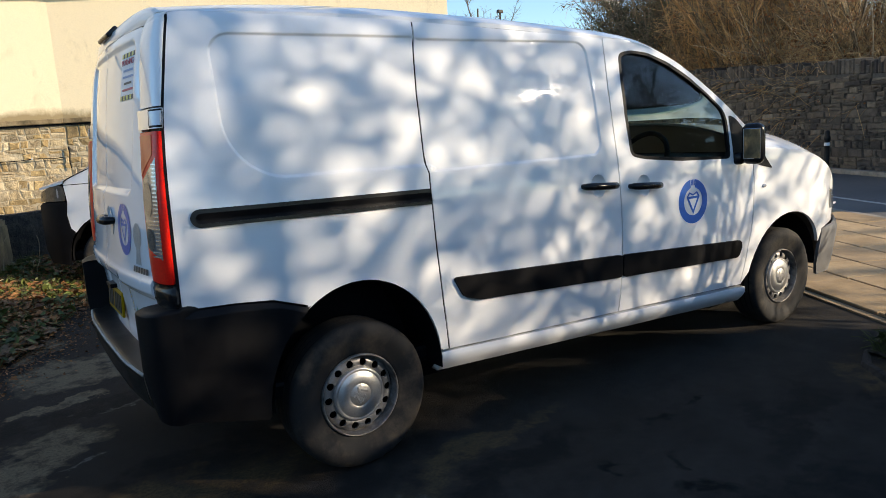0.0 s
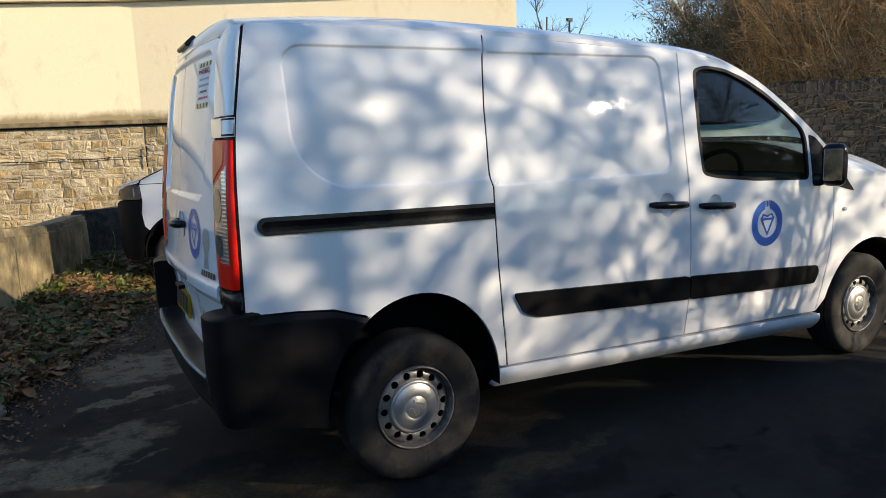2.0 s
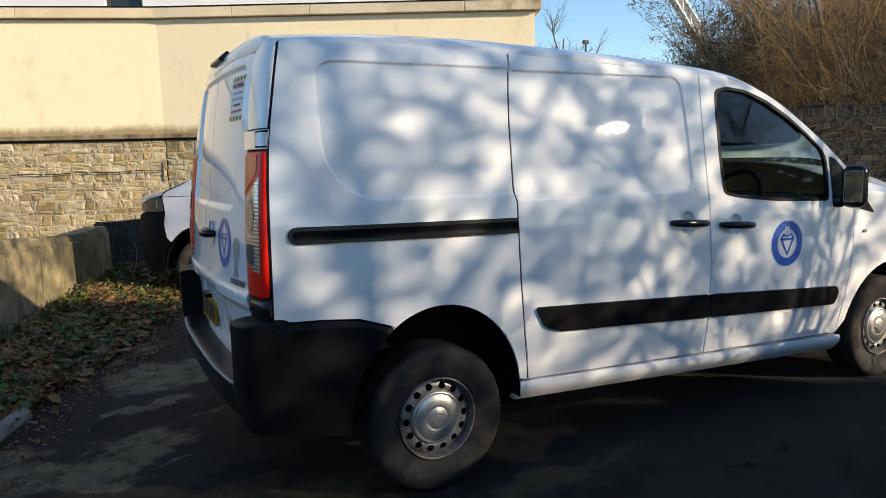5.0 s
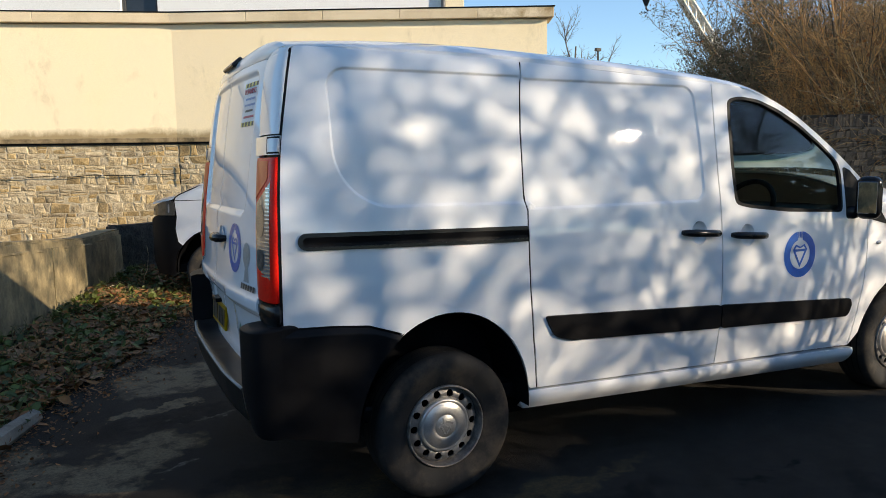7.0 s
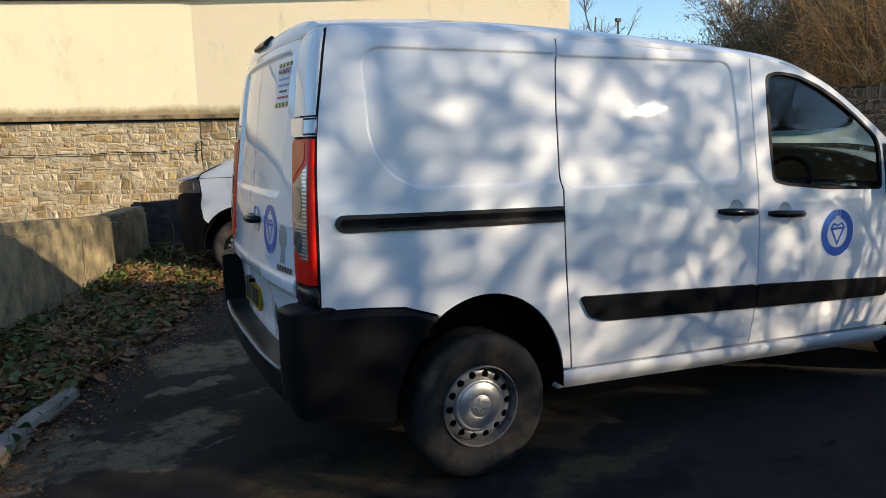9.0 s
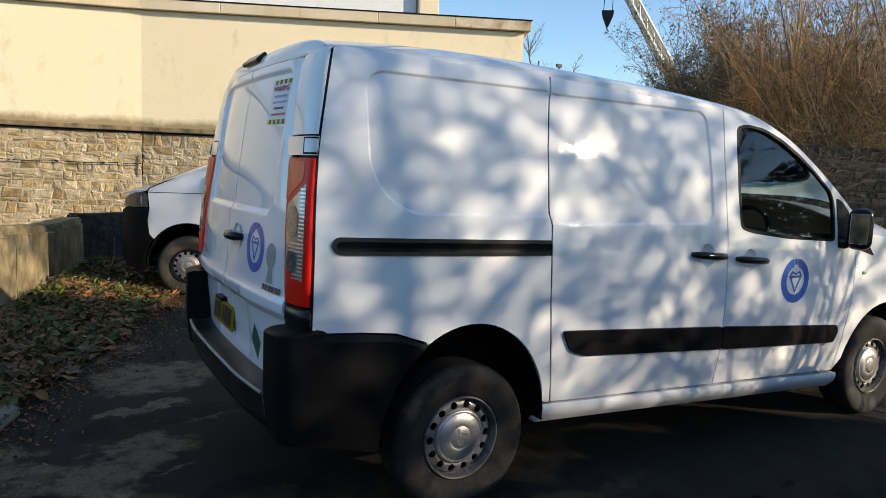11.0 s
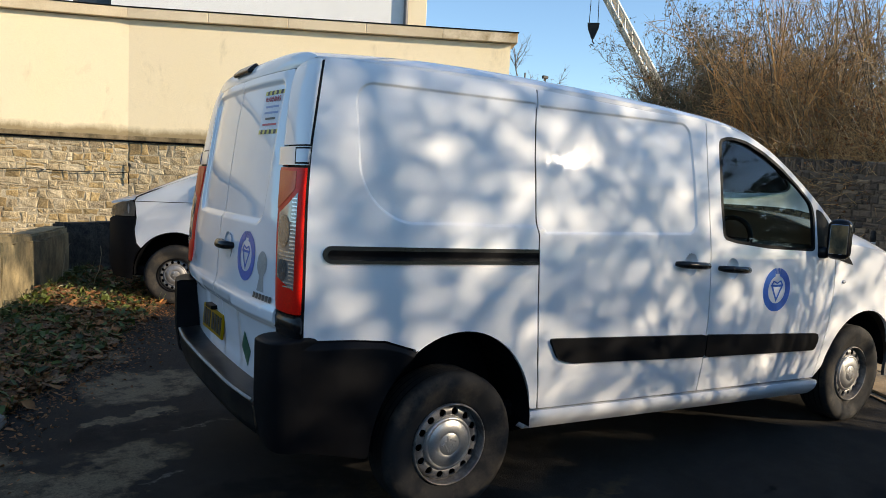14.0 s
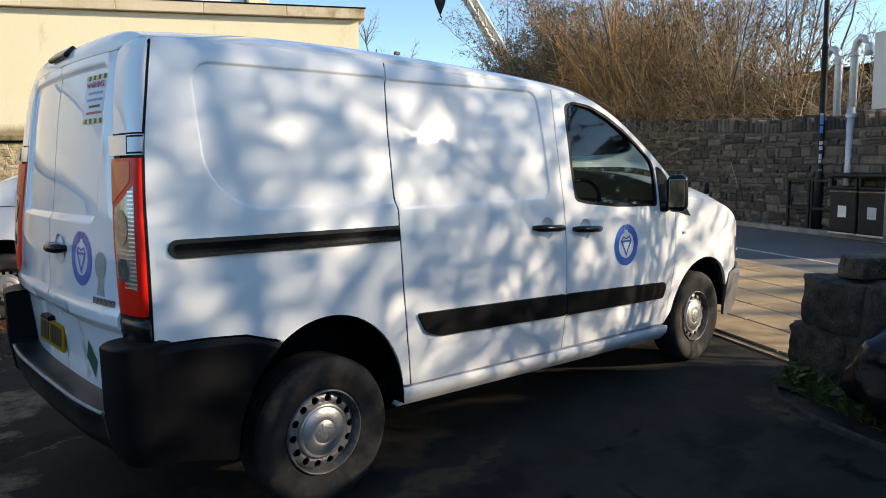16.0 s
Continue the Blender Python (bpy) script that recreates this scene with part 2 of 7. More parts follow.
M["rim_worn"] = surface("worn_rim_edge", (0.10, 0.092, 0.082), (0.34, 0.32, 0.30), 16, 0.5, 0.12, 0.2, 150, 0.002, metal=0.4, stain=(0.05, 0.036, 0.025), stain_scale=9, stain_amount=0.9)
M["steel_cap"] = surface("brushed_hub_cap", (0.48, 0.47, 0.45), (0.62, 0.61, 0.59), 10, 0.38, 0.1, 0.12, 180, 0.002, metal=0.7, stain=(0.25, 0.22, 0.18), stain_scale=9, stain_amount=0.4)
M["chrome"] = surface("ribbed_chrome", (0.48, 0.48, 0.48), (0.62, 0.62, 0.62), 10, 0.25, 0.05, 0.0, 100, metal=0.8)
M["worn_step"] = surface("worn_black_step", (0.006, 0.006, 0.007), (0.016, 0.015, 0.014), 9, 0.34, 0.10, 0.2, 160, 0.003, stain=(0.10, 0.080, 0.055), stain_scale=5, stain_amount=0.35, spec=0.18, world_space=True)
M["scuffed"] = surface("scuffed_plastic_edge", (0.34, 0.30, 0.25), (0.58, 0.53, 0.45), 12, 0.7, 0.1, 0.3, 120, 0.003)
M["blue_vinyl"] = surface("blue_vinyl", (0.006, 0.105, 0.46), (0.008, 0.125, 0.53), 6, 0.35, 0.05, 0.0, 90)
M["green_vinyl"] = surface("green_vinyl", (0.01, 0.10, 0.06), (0.02, 0.14, 0.08), 8, 0.4, 0.05, 0.0, 90)
M["grey_vinyl"] = surface("grey_vinyl", (0.30, 0.31, 0.30), (0.38, 0.39, 0.38), 20, 0.4, 0.05, 0.0, 90)
M["pale_vinyl"] = surface("pale_vinyl", (0.62, 0.66, 0.72), (0.70, 0.74, 0.79), 8, 0.35, 0.05, 0.0, 90)
M["yellow_vinyl"] = surface("yellow_vinyl", (0.62, 0.52, 0.06), (0.70, 0.60, 0.08), 8, 0.4, 0.05, 0.0, 90)
# yellow taken down to amber: the shade of the recess is in the colour
M["plate_yellow"] = surface("yellow_plate", (0.36, 0.20, 0.004), (0.44, 0.26, 0.007), 8, 0.45, 0.05, 0.0, 90, spec=0.08)
M["ink_black"] = surface("black_ink", (0.012, 0.012, 0.012), (0.02, 0.02, 0.02), 8, 0.5, 0.05, 0.0, 90)
M["ink_grey"] = surface("dark_grey_badge", (0.05, 0.06, 0.07), (0.12, 0.13, 0.14), 20, 0.3, 0.05, 0.0, 90, metal=0.5)
M["ink_blue"] = surface("blue_ink", (0.20, 0.30, 0.52), (0.26, 0.36, 0.58), 8, 0.5, 0.05, 0.0, 90)
M["ink_red"] = surface("red_ink", (0.50, 0.05, 0.07), (0.58, 0.07, 0.09), 8, 0.5, 0.05, 0.0, 90)
M["red_lens"] = surface("red_lens_plastic", (0.86, 0.012, 0.006), (0.93, 0.020, 0.010), 5, 0.3, 0.04, 0.06, 140, 0.002, spec=0.1, coat=0.1)
M["amber_lens"] = surface("amber_lens_plastic", (0.82, 0.065, 0.016), (0.90, 0.115, 0.028), 30, 0.35, 0.05, 0.1, 140, 0.002, spec=0.1, coat=0.25, grain_amount=0.2)
M["lens_grey"] = surface("grey_lens_plastic", (0.15, 0.15, 0.15), (0.24, 0.235, 0.23), 25, 0.2, 0.05, 0.15, 160, 0.003, coat=1.0, spec=0.4)
M["lens_dark"] = surface("dark_reflector_bowl", (0.14, 0.14, 0.145), (0.28, 0.28, 0.285), 20, 0.15, 0.05, 0.0, 160, metal=0.6)
M["lamp_glass"] = surface("smoky_headlamp_glass", (0.05, 0.048, 0.044), (0.11, 0.105, 0.095), 18, 0.12, 0.04, 0.0, 160, coat=1.0)
M["lens_clear"] = surface("clear_lamp_plastic", (0.50, 0.50, 0.50), (0.66, 0.66, 0.66), 20, 0.1, 0.03, 0.0, 160, metal=0.5, coat=0.8)
M["car_glass"] = glass("tinted_car_glass", (0.55, 0.70, 0.64))
mm = bpy.data.materials.new("mirror")
nodes_of(mm)[0]["Principled BSDF"].inputs["Metallic"].default_value = 1.0
mm.node_tree.nodes["Principled BSDF"].inputs["Roughness"].default_value = 0.01
mm.node_tree.nodes["Principled BSDF"].inputs["Base Color"].default_value = (0.55, 0.57, 0.58, 1)
M["mirror"] = mm
M["mossy"] = surface("mossy_ledge", (0.16, 0.11, 0.055), (0.34, 0.26, 0.15), 5, 0.95, 0.05, 0.6, 50, 0.02, stain=(0.06, 0.05, 0.025), stain_scale=3.5, stain_amount=0.8, world_space=True)
M["coping"] = surface("pale_coping", (0.62, 0.52, 0.36), (0.72, 0.61, 0.44), 1.2, 0.9, 0.05, 0.2, 60, 0.01, stain=(0.40, 0.30, 0.17), stain_scale=0.8, stain_amount=0.5, world_space=True, per_object=0.05)
M["coping_mossy"] = surface("mossy_coping", (0.62, 0.52, 0.36), (0.72, 0.61, 0.44), 1.2, 0.9, 0.05, 0.2, 60, 0.01, stain=(0.22, 0.14, 0.05), stain_scale=1.6, stain_amount=0.95, world_space=True)
M["mortar_dark"] = surface("dark_mortar", (0.05, 0.045, 0.04), (0.11, 0.10, 0.085), 8, 0.95, 0.04, 0.6, 60, 0.02, world_space=True)
M["kerbstone"] = surface("kerb_stone", (0.20, 0.18, 0.15), (0.36, 0.32, 0.27), 6, 0.85, 0.08, 0.5, 60, 0.01, stain=(0.09, 0.08, 0.06), stain_scale=2.5, stain_amount=0.7, world_space=True)
M["road_asphalt"] = surface("street_asphalt", (0.095, 0.092, 0.088), (0.14, 0.136, 0.13), 1.6, 0.75, 0.1, 0.6, 150, 0.006, stain=(0.05, 0.05, 0.052), stain_scale=0.8, stain_amount=0.6, world_space=True, big=0.4)
M["road_paint"] = surface("worn_road_paint", (0.20, 0.20, 0.20), (0.55, 0.55, 0.53), 9, 0.7, 0.1, 0.3, 120, 0.003, world_space=True)
M["dark_glass"] = surface("dark_window_glass", (0.02, 0.025, 0.03), (0.03, 0.035, 0.045), 2, 0.05, 0.02, 0.0, 50)
M["dark_metal"] = surface("black_painted_metal", (0.010, 0.010, 0.010), (0.022, 0.022, 0.022), 8, 0.5, 0.1, 0.15, 120, 0.003, spec=0.2)
M["galv"] = surface("galvanised_pipe", (0.38, 0.40, 0.42), (0.52, 0.54, 0.56), 6, 0.4, 0.1, 0.1, 120, 0.003, metal=0.3)
M["sign_grey"] = surface("grey_sign_back", (0.45, 0.46, 0.47), (0.52, 0.53, 0.54), 3, 0.5, 0.1, 0.05, 120, 0.003)
M["blue_paint"] = surface("blue_sheet", (0.10, 0.30, 0.50), (0.16, 0.40, 0.60), 3, 0.6, 0.1, 0.1, 60)
M["ink_blue2"] = surface("blue_sticker", (0.05, 0.16, 0.50), (0.07, 0.20, 0.58), 8, 0.5, 0.05, 0.0, 90)
M["white_ink"] = surface("white_ink", (0.70, 0.70, 0.70), (0.78, 0.78, 0.78), 8, 0.5, 0.05, 0.0, 90)
M["crane_paint"] = surface("cream_crane_paint", (0.66, 0.60, 0.50), (0.78, 0.72, 0.62), 2, 0.6, 0.1, 0.1, 30)
M["twig"] = surface("bare_twig_bark", (0.235, 0.155, 0.072), (0.49, 0.34, 0.165), 3, 0.85, 0.05, 0.0, 60, island=0.45, world_space=True)
M["twig_dark"] = surface("dark_twig_bark", (0.085, 0.064, 0.042), (0.19, 0.145, 0.09), 3, 0.85, 0.05, 0.0, 60, island=0.4, world_space=True)
M["pale_stem"] = surface("pale_dry_stem", (0.42, 0.33, 0.20), (0.62, 0.52, 0.36), 6, 0.8, 0.05, 0.0, 60, island=0.25, world_space=True)
M["dry_leaf"] = surface("dry_brown_leaf", (0.10, 0.040, 0.014), (0.36, 0.15, 0.045), 9, 0.75, 0.1, 0.2, 60, 0.004, island=0.5, world_space=True)
M["green_leaf"] = surface("green_leaf", (0.040, 0.060, 0.010), (0.11, 0.135, 0.022), 9, 0.6, 0.1, 0.2, 60, 0.004, island=0.5, world_space=True)
M["soil"] = surface("dark_leaf_litter", (0.012, 0.009, 0.006), (0.035, 0.025, 0.015), 14, 0.95, 0.04, 0.8, 60, 0.03, world_space=True)
M["bark"] = surface("grey_bark", (0.10, 0.085, 0.065), (0.22, 0.19, 0.15), 9, 0.9, 0.05, 0.6, 40, 0.03, world_space=True)
M["green_dull"] = surface("dull_evergreen_leaf", (0.034, 0.040, 0.018), (0.095, 0.098, 0.046), 7, 0.6, 0.1, 0.0, 60, island=0.4, world_space=True)
M["cane"] = surface("orange_brown_cane", (0.38, 0.20, 0.07), (0.62, 0.38, 0.16), 4, 0.8, 0.05, 0.0, 60, island=0.4, world_space=True)
M["dry_leaf_obj"] = surface("fallen_leaf_brown", (0.10, 0.05, 0.022), (0.27, 0.15, 0.075), 30, 0.75, 0.1, 0.3, 90, 0.004, per_object=0.45)
M["stone_b"] = surface("pale_rubble_stone", (0.42, 0.34, 0.22), (0.68, 0.57, 0.39), 8, 0.88, 0.08, 0.8, 45, 0.02, big=0.5, stain=(0.15, 0.115, 0.062), stain_scale=2.4, stain_amount=0.85, per_object=0.22, world_space=True)
M["stone_c"] = surface("ochre_rubble_stone", (0.34, 0.23, 0.10), (0.54, 0.40, 0.20), 7, 0.88, 0.08, 0.8, 45, 0.02, big=0.5, stain=(0.11, 0.085, 0.045), stain_scale=2.4, stain_amount=0.85, per_object=0.22, world_space=True)


def algae_foot(m, z0, height, colour):
    """Algae creeping up a rendered wall from its ledge, thick and ragged at the foot."""
    n, l = nodes_of(m)
    b = n["Principled BSDF"]
    old = b.inputs["Base Color"].links[0].from_socket
    pos = n.new("ShaderNodeNewGeometry").outputs["Position"]
    sp = n.new("ShaderNodeSeparateXYZ")
    l.new(pos, sp.inputs[0])
    hr = n.new("ShaderNodeMapRange")
    hr.inputs["From Min"].default_value, hr.inputs["From Max"].default_value = z0, z0 + height
    hr.inputs["To Min"].default_value, hr.inputs["To Max"].default_value = 0.62, 0.0
    l.new(sp.outputs["Z"], hr.inputs["Value"])
    rag = noise_tex(n, l, 2.0, 9, 0.75, pos, (1, 1, 0.5))
    ad = n.new("ShaderNodeMath")
    l.new(hr.outputs["Result"], ad.inputs[0])
    l.new(rag.outputs["Fac"], ad.inputs[1])
    f = ramp(n, l, ad.outputs[0], [(0.56, (0, 0, 0)), (0.72, (0.35, 0.35, 0.35)), (0.95, (0.92, 0.92, 0.92))])
    l.new(mix(n, l, f, old, colour), b.inputs["Base Color"])


algae_foot(M["render"], 2.04, 0.22, (0.27, 0.20, 0.10))

# ---- building tools ----
def mesh_of(name, bm, material, smooth=False):
    me = bpy.data.meshes.new(name)
    bm.to_mesh(me)
    bm.free()
    for m in (material if isinstance(material, (list, tuple)) else [material]):
        me.materials.append(M[m] if isinstance(m, str) else m)
    if smooth:
        me.polygons.foreach_set("use_smooth", [True] * len(me.polygons))
        own = me.attributes.get("true_normal")
        if own:
            # pressed sheets carry the exact normals of their shape, turned to the face's side
            want = np.zeros(len(me.vertices) * 3, dtype=np.float32)
            own.data.foreach_get("vector", want)
            want = want.reshape(-1, 3)
            have = np.zeros(len(me.vertices) * 3, dtype=np.float32)
            me.vertices.foreach_get("normal", have)
            want = want * np.where((want * have.reshape(-1, 3)).sum(1) < 0, -1.0, 1.0)[:, None]
            me.attributes.remove(own)
            me.normals_split_custom_set_from_vertices([tuple(map(float, q)) for q in want])
    return me


def part(name, bm, material, parent=None, label="", smooth=False, m=None):
    """Links a bmesh as ONE mesh object, under parent if one is given."""
    ob = new(name, mesh_of(name, bm, material, smooth))
    if parent:
        ob.parent = parent
    if m is not None:
        ob.matrix_basis = m
    if label:
        ob["label"] = label
    return ob


def thing(name, label, category, m=None, group="", kind=""):
    e = new(name)
    e.empty_display_size = 0.2
    if m is not None:
        e.matrix_basis = m
    return tagged(e, label, category, group, kind)


def add_box(bm, lo, hi, m=None, bevel=0.0, segments=2):
    r = bmesh.ops.create_cube(bm, size=1)
    v = r["verts"]
    s = [hi[i] - lo[i] for i in range(3)]
    c = [(hi[i] + lo[i]) / 2 for i in range(3)]
    bmesh.ops.scale(bm, vec=s, verts=v)
    bmesh.ops.translate(bm, vec=c, verts=v)
    if bevel:
        e = list({e for q in v for e in q.link_edges})
        g = bmesh.ops.bevel(bm, geom=e, offset=bevel, segments=segments, affect="EDGES", profile=0.5)
        v = list({q for f in g["faces"] for q in f.verts} | {q for q in v if q.is_valid})
    if m is not None:
        bmesh.ops.transform(bm, matrix=m, verts=v)
    return v


def box(lo, hi, m=None, bevel=0.0, segments=2):
    bm = bmesh.new()
    add_box(bm, lo, hi, m, bevel, segments)
    return bm


def add_tube(bm, pts, radii, sides=10, caps=True):
    """A tube along points, with a radius for each."""
    rings = []
    up = Vector((0.03, 0.05, 1))
    for i, p in enumerate(pts):
        p = Vector(p)
        a = Vector(pts[max(0, i - 1)])
        b = Vector(pts[min(len(pts) - 1, i + 1)])
        d = (b - a).normalized()
        u = d.cross(up if abs(d.normalized().z) < 0.95 else Vector((1, 0.1, 0))).normalized()
        w = d.cross(u)
        r = radii[i] if isinstance(radii, (list, tuple)) else radii
        rings.append([bm.verts.new(p + r * (math.cos(2 * math.pi * k / sides) * u + math.sin(2 * math.pi * k / sides) * w)) for k in range(sides)])
    for a, b in zip(rings, rings[1:]):
        for k in range(sides):
            bm.faces.new((a[k], a[(k + 1) % sides], b[(k + 1) % sides], b[k]))
    if caps:
        bm.faces.new(rings[0][::-1])
        bm.faces.new(rings[-1])


def tube(pts, radii, sides=10, caps=True):
    bm = bmesh.new()
    add_tube(bm, pts, radii, sides, caps)
    bmesh.ops.recalc_face_normals(bm, faces=bm.faces)
    return bm


def lathe(profile, steps=48, closed=False):
    """Turns (radius, height) pairs round the y axis; height runs along -y."""
    bm = bmesh.new()
    rings = []
    for r, h in profile:
        rings.append([bm.verts.new((r * math.cos(2 * math.pi * k / steps), -h, r * math.sin(2 * math.pi * k / steps))) for k in range(steps)])
    for a, b in zip(rings, rings[1:]):
        for k in range(steps):
            bm.faces.new((a[k], a[(k + 1) % steps], b[(k + 1) % steps], b[k]))
    if closed:
        bm.faces.new(rings[0])
        bm.faces.new(rings[-1][::-1])
    bmesh.ops.recalc_face_normals(bm, faces=bm.faces)
    return bm


def wall_pose(p, d, z=0.0):
    """Local x along the wall's direction d, local y to its left, z up."""
    a = math.atan2(d[1], d[0])
    return Matrix.Translation((p[0], p[1], z)) @ Matrix.Rotation(a, 4, "Z")

# ---- ground, walls, buildings ----
bm = bmesh.new()
bmesh.ops.create_grid(bm, x_segments=4, y_segments=4, size=600)
ground = tagged(part("ground", bm, "asphalt"), "worn dark asphalt yard with ragged tan patches", "ground", kind="structure")

SEAM, R_DIR, L_DIR = (0.19, 10.86), (0.896, -0.444), (0.941, -0.337)
LEDGE, COPE0, COPE1 = 1.96, 4.13, 4.34
U, N = Vector((0.469, 0.883)), Vector((0.883, -0.469))     # along the street, and across it away from the yard
STREET = Vector((13.4, 2.76))
stone_walls = []                                            # filled with single stones at the end of the file

# cream building on a rubble base, in two faces that meet at a slight angle
for name, d, x0, x1 in (("wall_right", R_DIR, 0.0, 7.02), ("wall_left", L_DIR, -12.0, 0.0)):
    m = wall_pose(SEAM, d)
    w = tagged(part(name, box((x0, 0.0, LEDGE + 0.09), (x1, 5.0 if name == "wall_right" else 3.0, COPE0)), "render", m=m), "cream rendered wall with a stained foot", "wall", kind="structure")
    base = part("stone_base", box((x0, 0.03, 0.0), (x1 - (0.03 if x1 else 0), 0.6, LEDGE - 0.03)), "mortar", w, "rubble stone base wall")
    part("ledge", box((x0, -0.045, LEDGE), (x1 + (0.04 if x1 else 0), 0.3, LEDGE + 0.087), bevel=0.012), "mossy", w, "weathered mossy stone ledge")
    # solid black strip that paints the shadow line under the ledge
    part("ledge_shadow_gap", box((x0, -0.01, LEDGE - 0.032), (x1, 0.3, LEDGE - 0.002)), "black_plastic", w, "black strip for the shadow under the ledge")
    n = 5
    for k in range(n):
        a, b = x0 + (x1 + (0.11 if x1 else 0) - x0) * k / n, x0 + (x1 + (0.11 if x1 else 0) - x0) * (k + 1) / n
        part("coping_stone", box((a + 0.0005, -0.11, COPE0 + 0.012), (b - 0.0005, 0.55, COPE1 - 0.012), bevel=0.012), "coping" if k < n - 1 or not x1 else "coping_mossy", w)
    part("coping_felt", box((x0, -0.125, COPE1 - 0.012), (x1 + (0.13 if x1 else 0), 0.6, COPE1 + 0.006), bevel=0.004), "black_plastic", w, "thin dark roof edge")
    part("flat_roof", box((x0, 0.5, COPE1 - 0.16), (x1, 5.0, COPE1 - 0.05)), "darkstone", w, "flat roof behind the coping")
    stone_walls.append((base, m, x0 if x1 else -5.5, x1 - 0.03 if x1 else 0.0, 0.02, LEDGE - 0.034, 0.0, "stone_a", 0.30, 0.125, True))

cb = thing("cable", "black cable clipped along the rubble base wall", "cable", wall_pose(SEAM, L_DIR))
random.seed(8)
run = [(-5.6 + 0.2 * k, -0.028, 1.36 + 0.012 * math.sin(1.3 * k) + random.uniform(-0.006, 0.006) - 0.0012 * (27 - k)) for k in range(28)]
part("flex", tube(run + [(-0.06, -0.03, 1.37), (0.02, -0.03, 1.36)], 0.0075, 6), "black_plastic", cb, "black cable", True)
part("drop", tube([(0.02, -0.03, 1.54), (0.03, -0.035, 1.42), (0.01, -0.035, 1.30), (0.02, -0.03, 1.16)], 0.011, 6), "black_plastic", cb, "black hanging cable end", True)
for k in range(1, 28, 4):
    part("clip", box((run[k][0] - 0.012, -0.042, run[k][2] - 0.016), (run[k][0] + 0.012, -0.004, run[k][2] + 0.016), bevel=0.004), "galv", cb)

m = wall_pose(SEAM, R_DIR)
hs = thing("house", "white rendered house standing behind the flat roof", "house", m @ Matrix.Translation((0, 0, 0)))
win_x0, win_x1, HY = -2.95, -2.02, 4.6
for lo, hi in (((-16.0, HY, 0.0), (win_x0, HY + 0.35, 12.0)), ((win_x1, HY, 0.0), (5.15, HY + 0.35, 12.0)), ((win_x0, HY, 0.0), (win_x1, HY + 0.35, 4.75)), ((win_x0, HY, 7.2), (win_x1, HY + 0.35, 12.0)),
               ((5.25, HY + 0.35, 0.0), (5.60, HY + 9.0, 12.0)), ((-16.0, HY + 0.35, 0.0), (-15.65, HY + 9.0, 12.0)), ((-15.65, HY + 8.7, 0.0), (5.25, HY + 9.0, 12.0))):
    part("wall", box(lo, hi), "white_render", hs, "white rendered house wall")
part("quoin", box((5.15, HY - 0.03, 0.0), (5.62, HY + 0.36, 12.0), bevel=0.01), "render", hs, "cream corner pilaster")
part("downpipe", tube([(5.10, HY - 0.07, 0.1), (5.10, HY - 0.07, 11.9)], 0.055, 12), "grey_plastic", hs, "grey rainwater downpipe", True)
part("roof", box((-16.3, HY - 0.3, 12.0), (5.9, HY + 9.3, 12.3), bevel=0.03), "darkstone", hs, "flat house roof")
wd = part("window", box((win_x0, HY + 0.10, 4.75), (win_x0 + 0.09, HY + 0.20, 7.2), bevel=0.01), "dark_trim", hs, "dark framed window")
part("frame", box((win_x1 - 0.09, HY + 0.10, 4.75), (win_x1, HY + 0.20, 7.2), bevel=0.01), "dark_trim", wd)
part("pane", box((win_x0 + 0.09, HY + 0.14, 4.75), (win_x1 - 0.09, HY + 0.15, 7.2)), "dark_glass", wd, "dark reflecting pane")

# low wall by the verge
LW = wall_pose((-3.05, 0.3), (0.292, 0.956))
random.seed(5)
def rough_slab(lo, hi, cell, amount):
    """A cast slab with worn, uneven faces and edges."""
    bm = box(lo, hi)
    for e, length in ((0, hi[0] - lo[0]), (2, hi[2] - lo[2])):
        n = max(1, int(length / cell))
        for k in range(1, n):
            c = [0, 0, 0]
            c[e] = lo[e] + length * k / n
            no = [0, 0, 0]
            no[e] = 1
            bmesh.ops.bisect_plane(bm, geom=bm.verts[:] + bm.edges[:] + bm.faces[:], plane_co=c, plane_no=no)
    top = [e for e in bm.edges if all(abs(v.co.z - hi[2]) < 1e-4 for v in e.verts) and len({round(f.normal.z) for f in e.link_faces}) > 1]
    bmesh.ops.bevel(bm, geom=top, offset=0.02, segments=2, affect="EDGES")
    for v in bm.verts:
        v.co += Vector([random.uniform(-amount, amount) for _ in range(3)])
    return bm


def sloped(bm):
    """The wall's top falls gently towards its far end."""
    for v in bm.verts:
        v.co.z *= 1 + max(0.0, 5.7 - v.co.x) * 0.115
    return bm


lw = tagged(part("wall_low", sloped(rough_slab((0, 0.0, -0.02), (6.93, 0.26, 0.662), 0.14, 0.006)), "concrete", m=LW), "low weathered concrete wall, mossy and stained", "wall", kind="structure")
for a, b in ((0.0, 2.1), (2.12, 4.5), (4.52, 6.92)):
    part("coat", sloped(rough_slab((a, -0.022, 0.0), (b, -0.003, 0.60 + random.uniform(-0.02, 0.01)), 0.16, 0.005)), "concrete", lw, "patchy cement coat")

ret = wall_pose((-1.05, 6.95), (0.9, 0.43))
# darker stone than the rest of the wall: its shade is in the colour
part("return", rough_slab((-0.02, 0.0, -0.02), (2.6, 0.26, 0.70), 0.14, 0.006), "old_stone", lw, "short return of the low wall, coloured dark for its shade", m=LW.inverted() @ ret)

# street wall with an upright coping
sw_m = wall_pose(STREET + N * 0.2, -U)                       # local x runs towards -U, local +y towards the yard
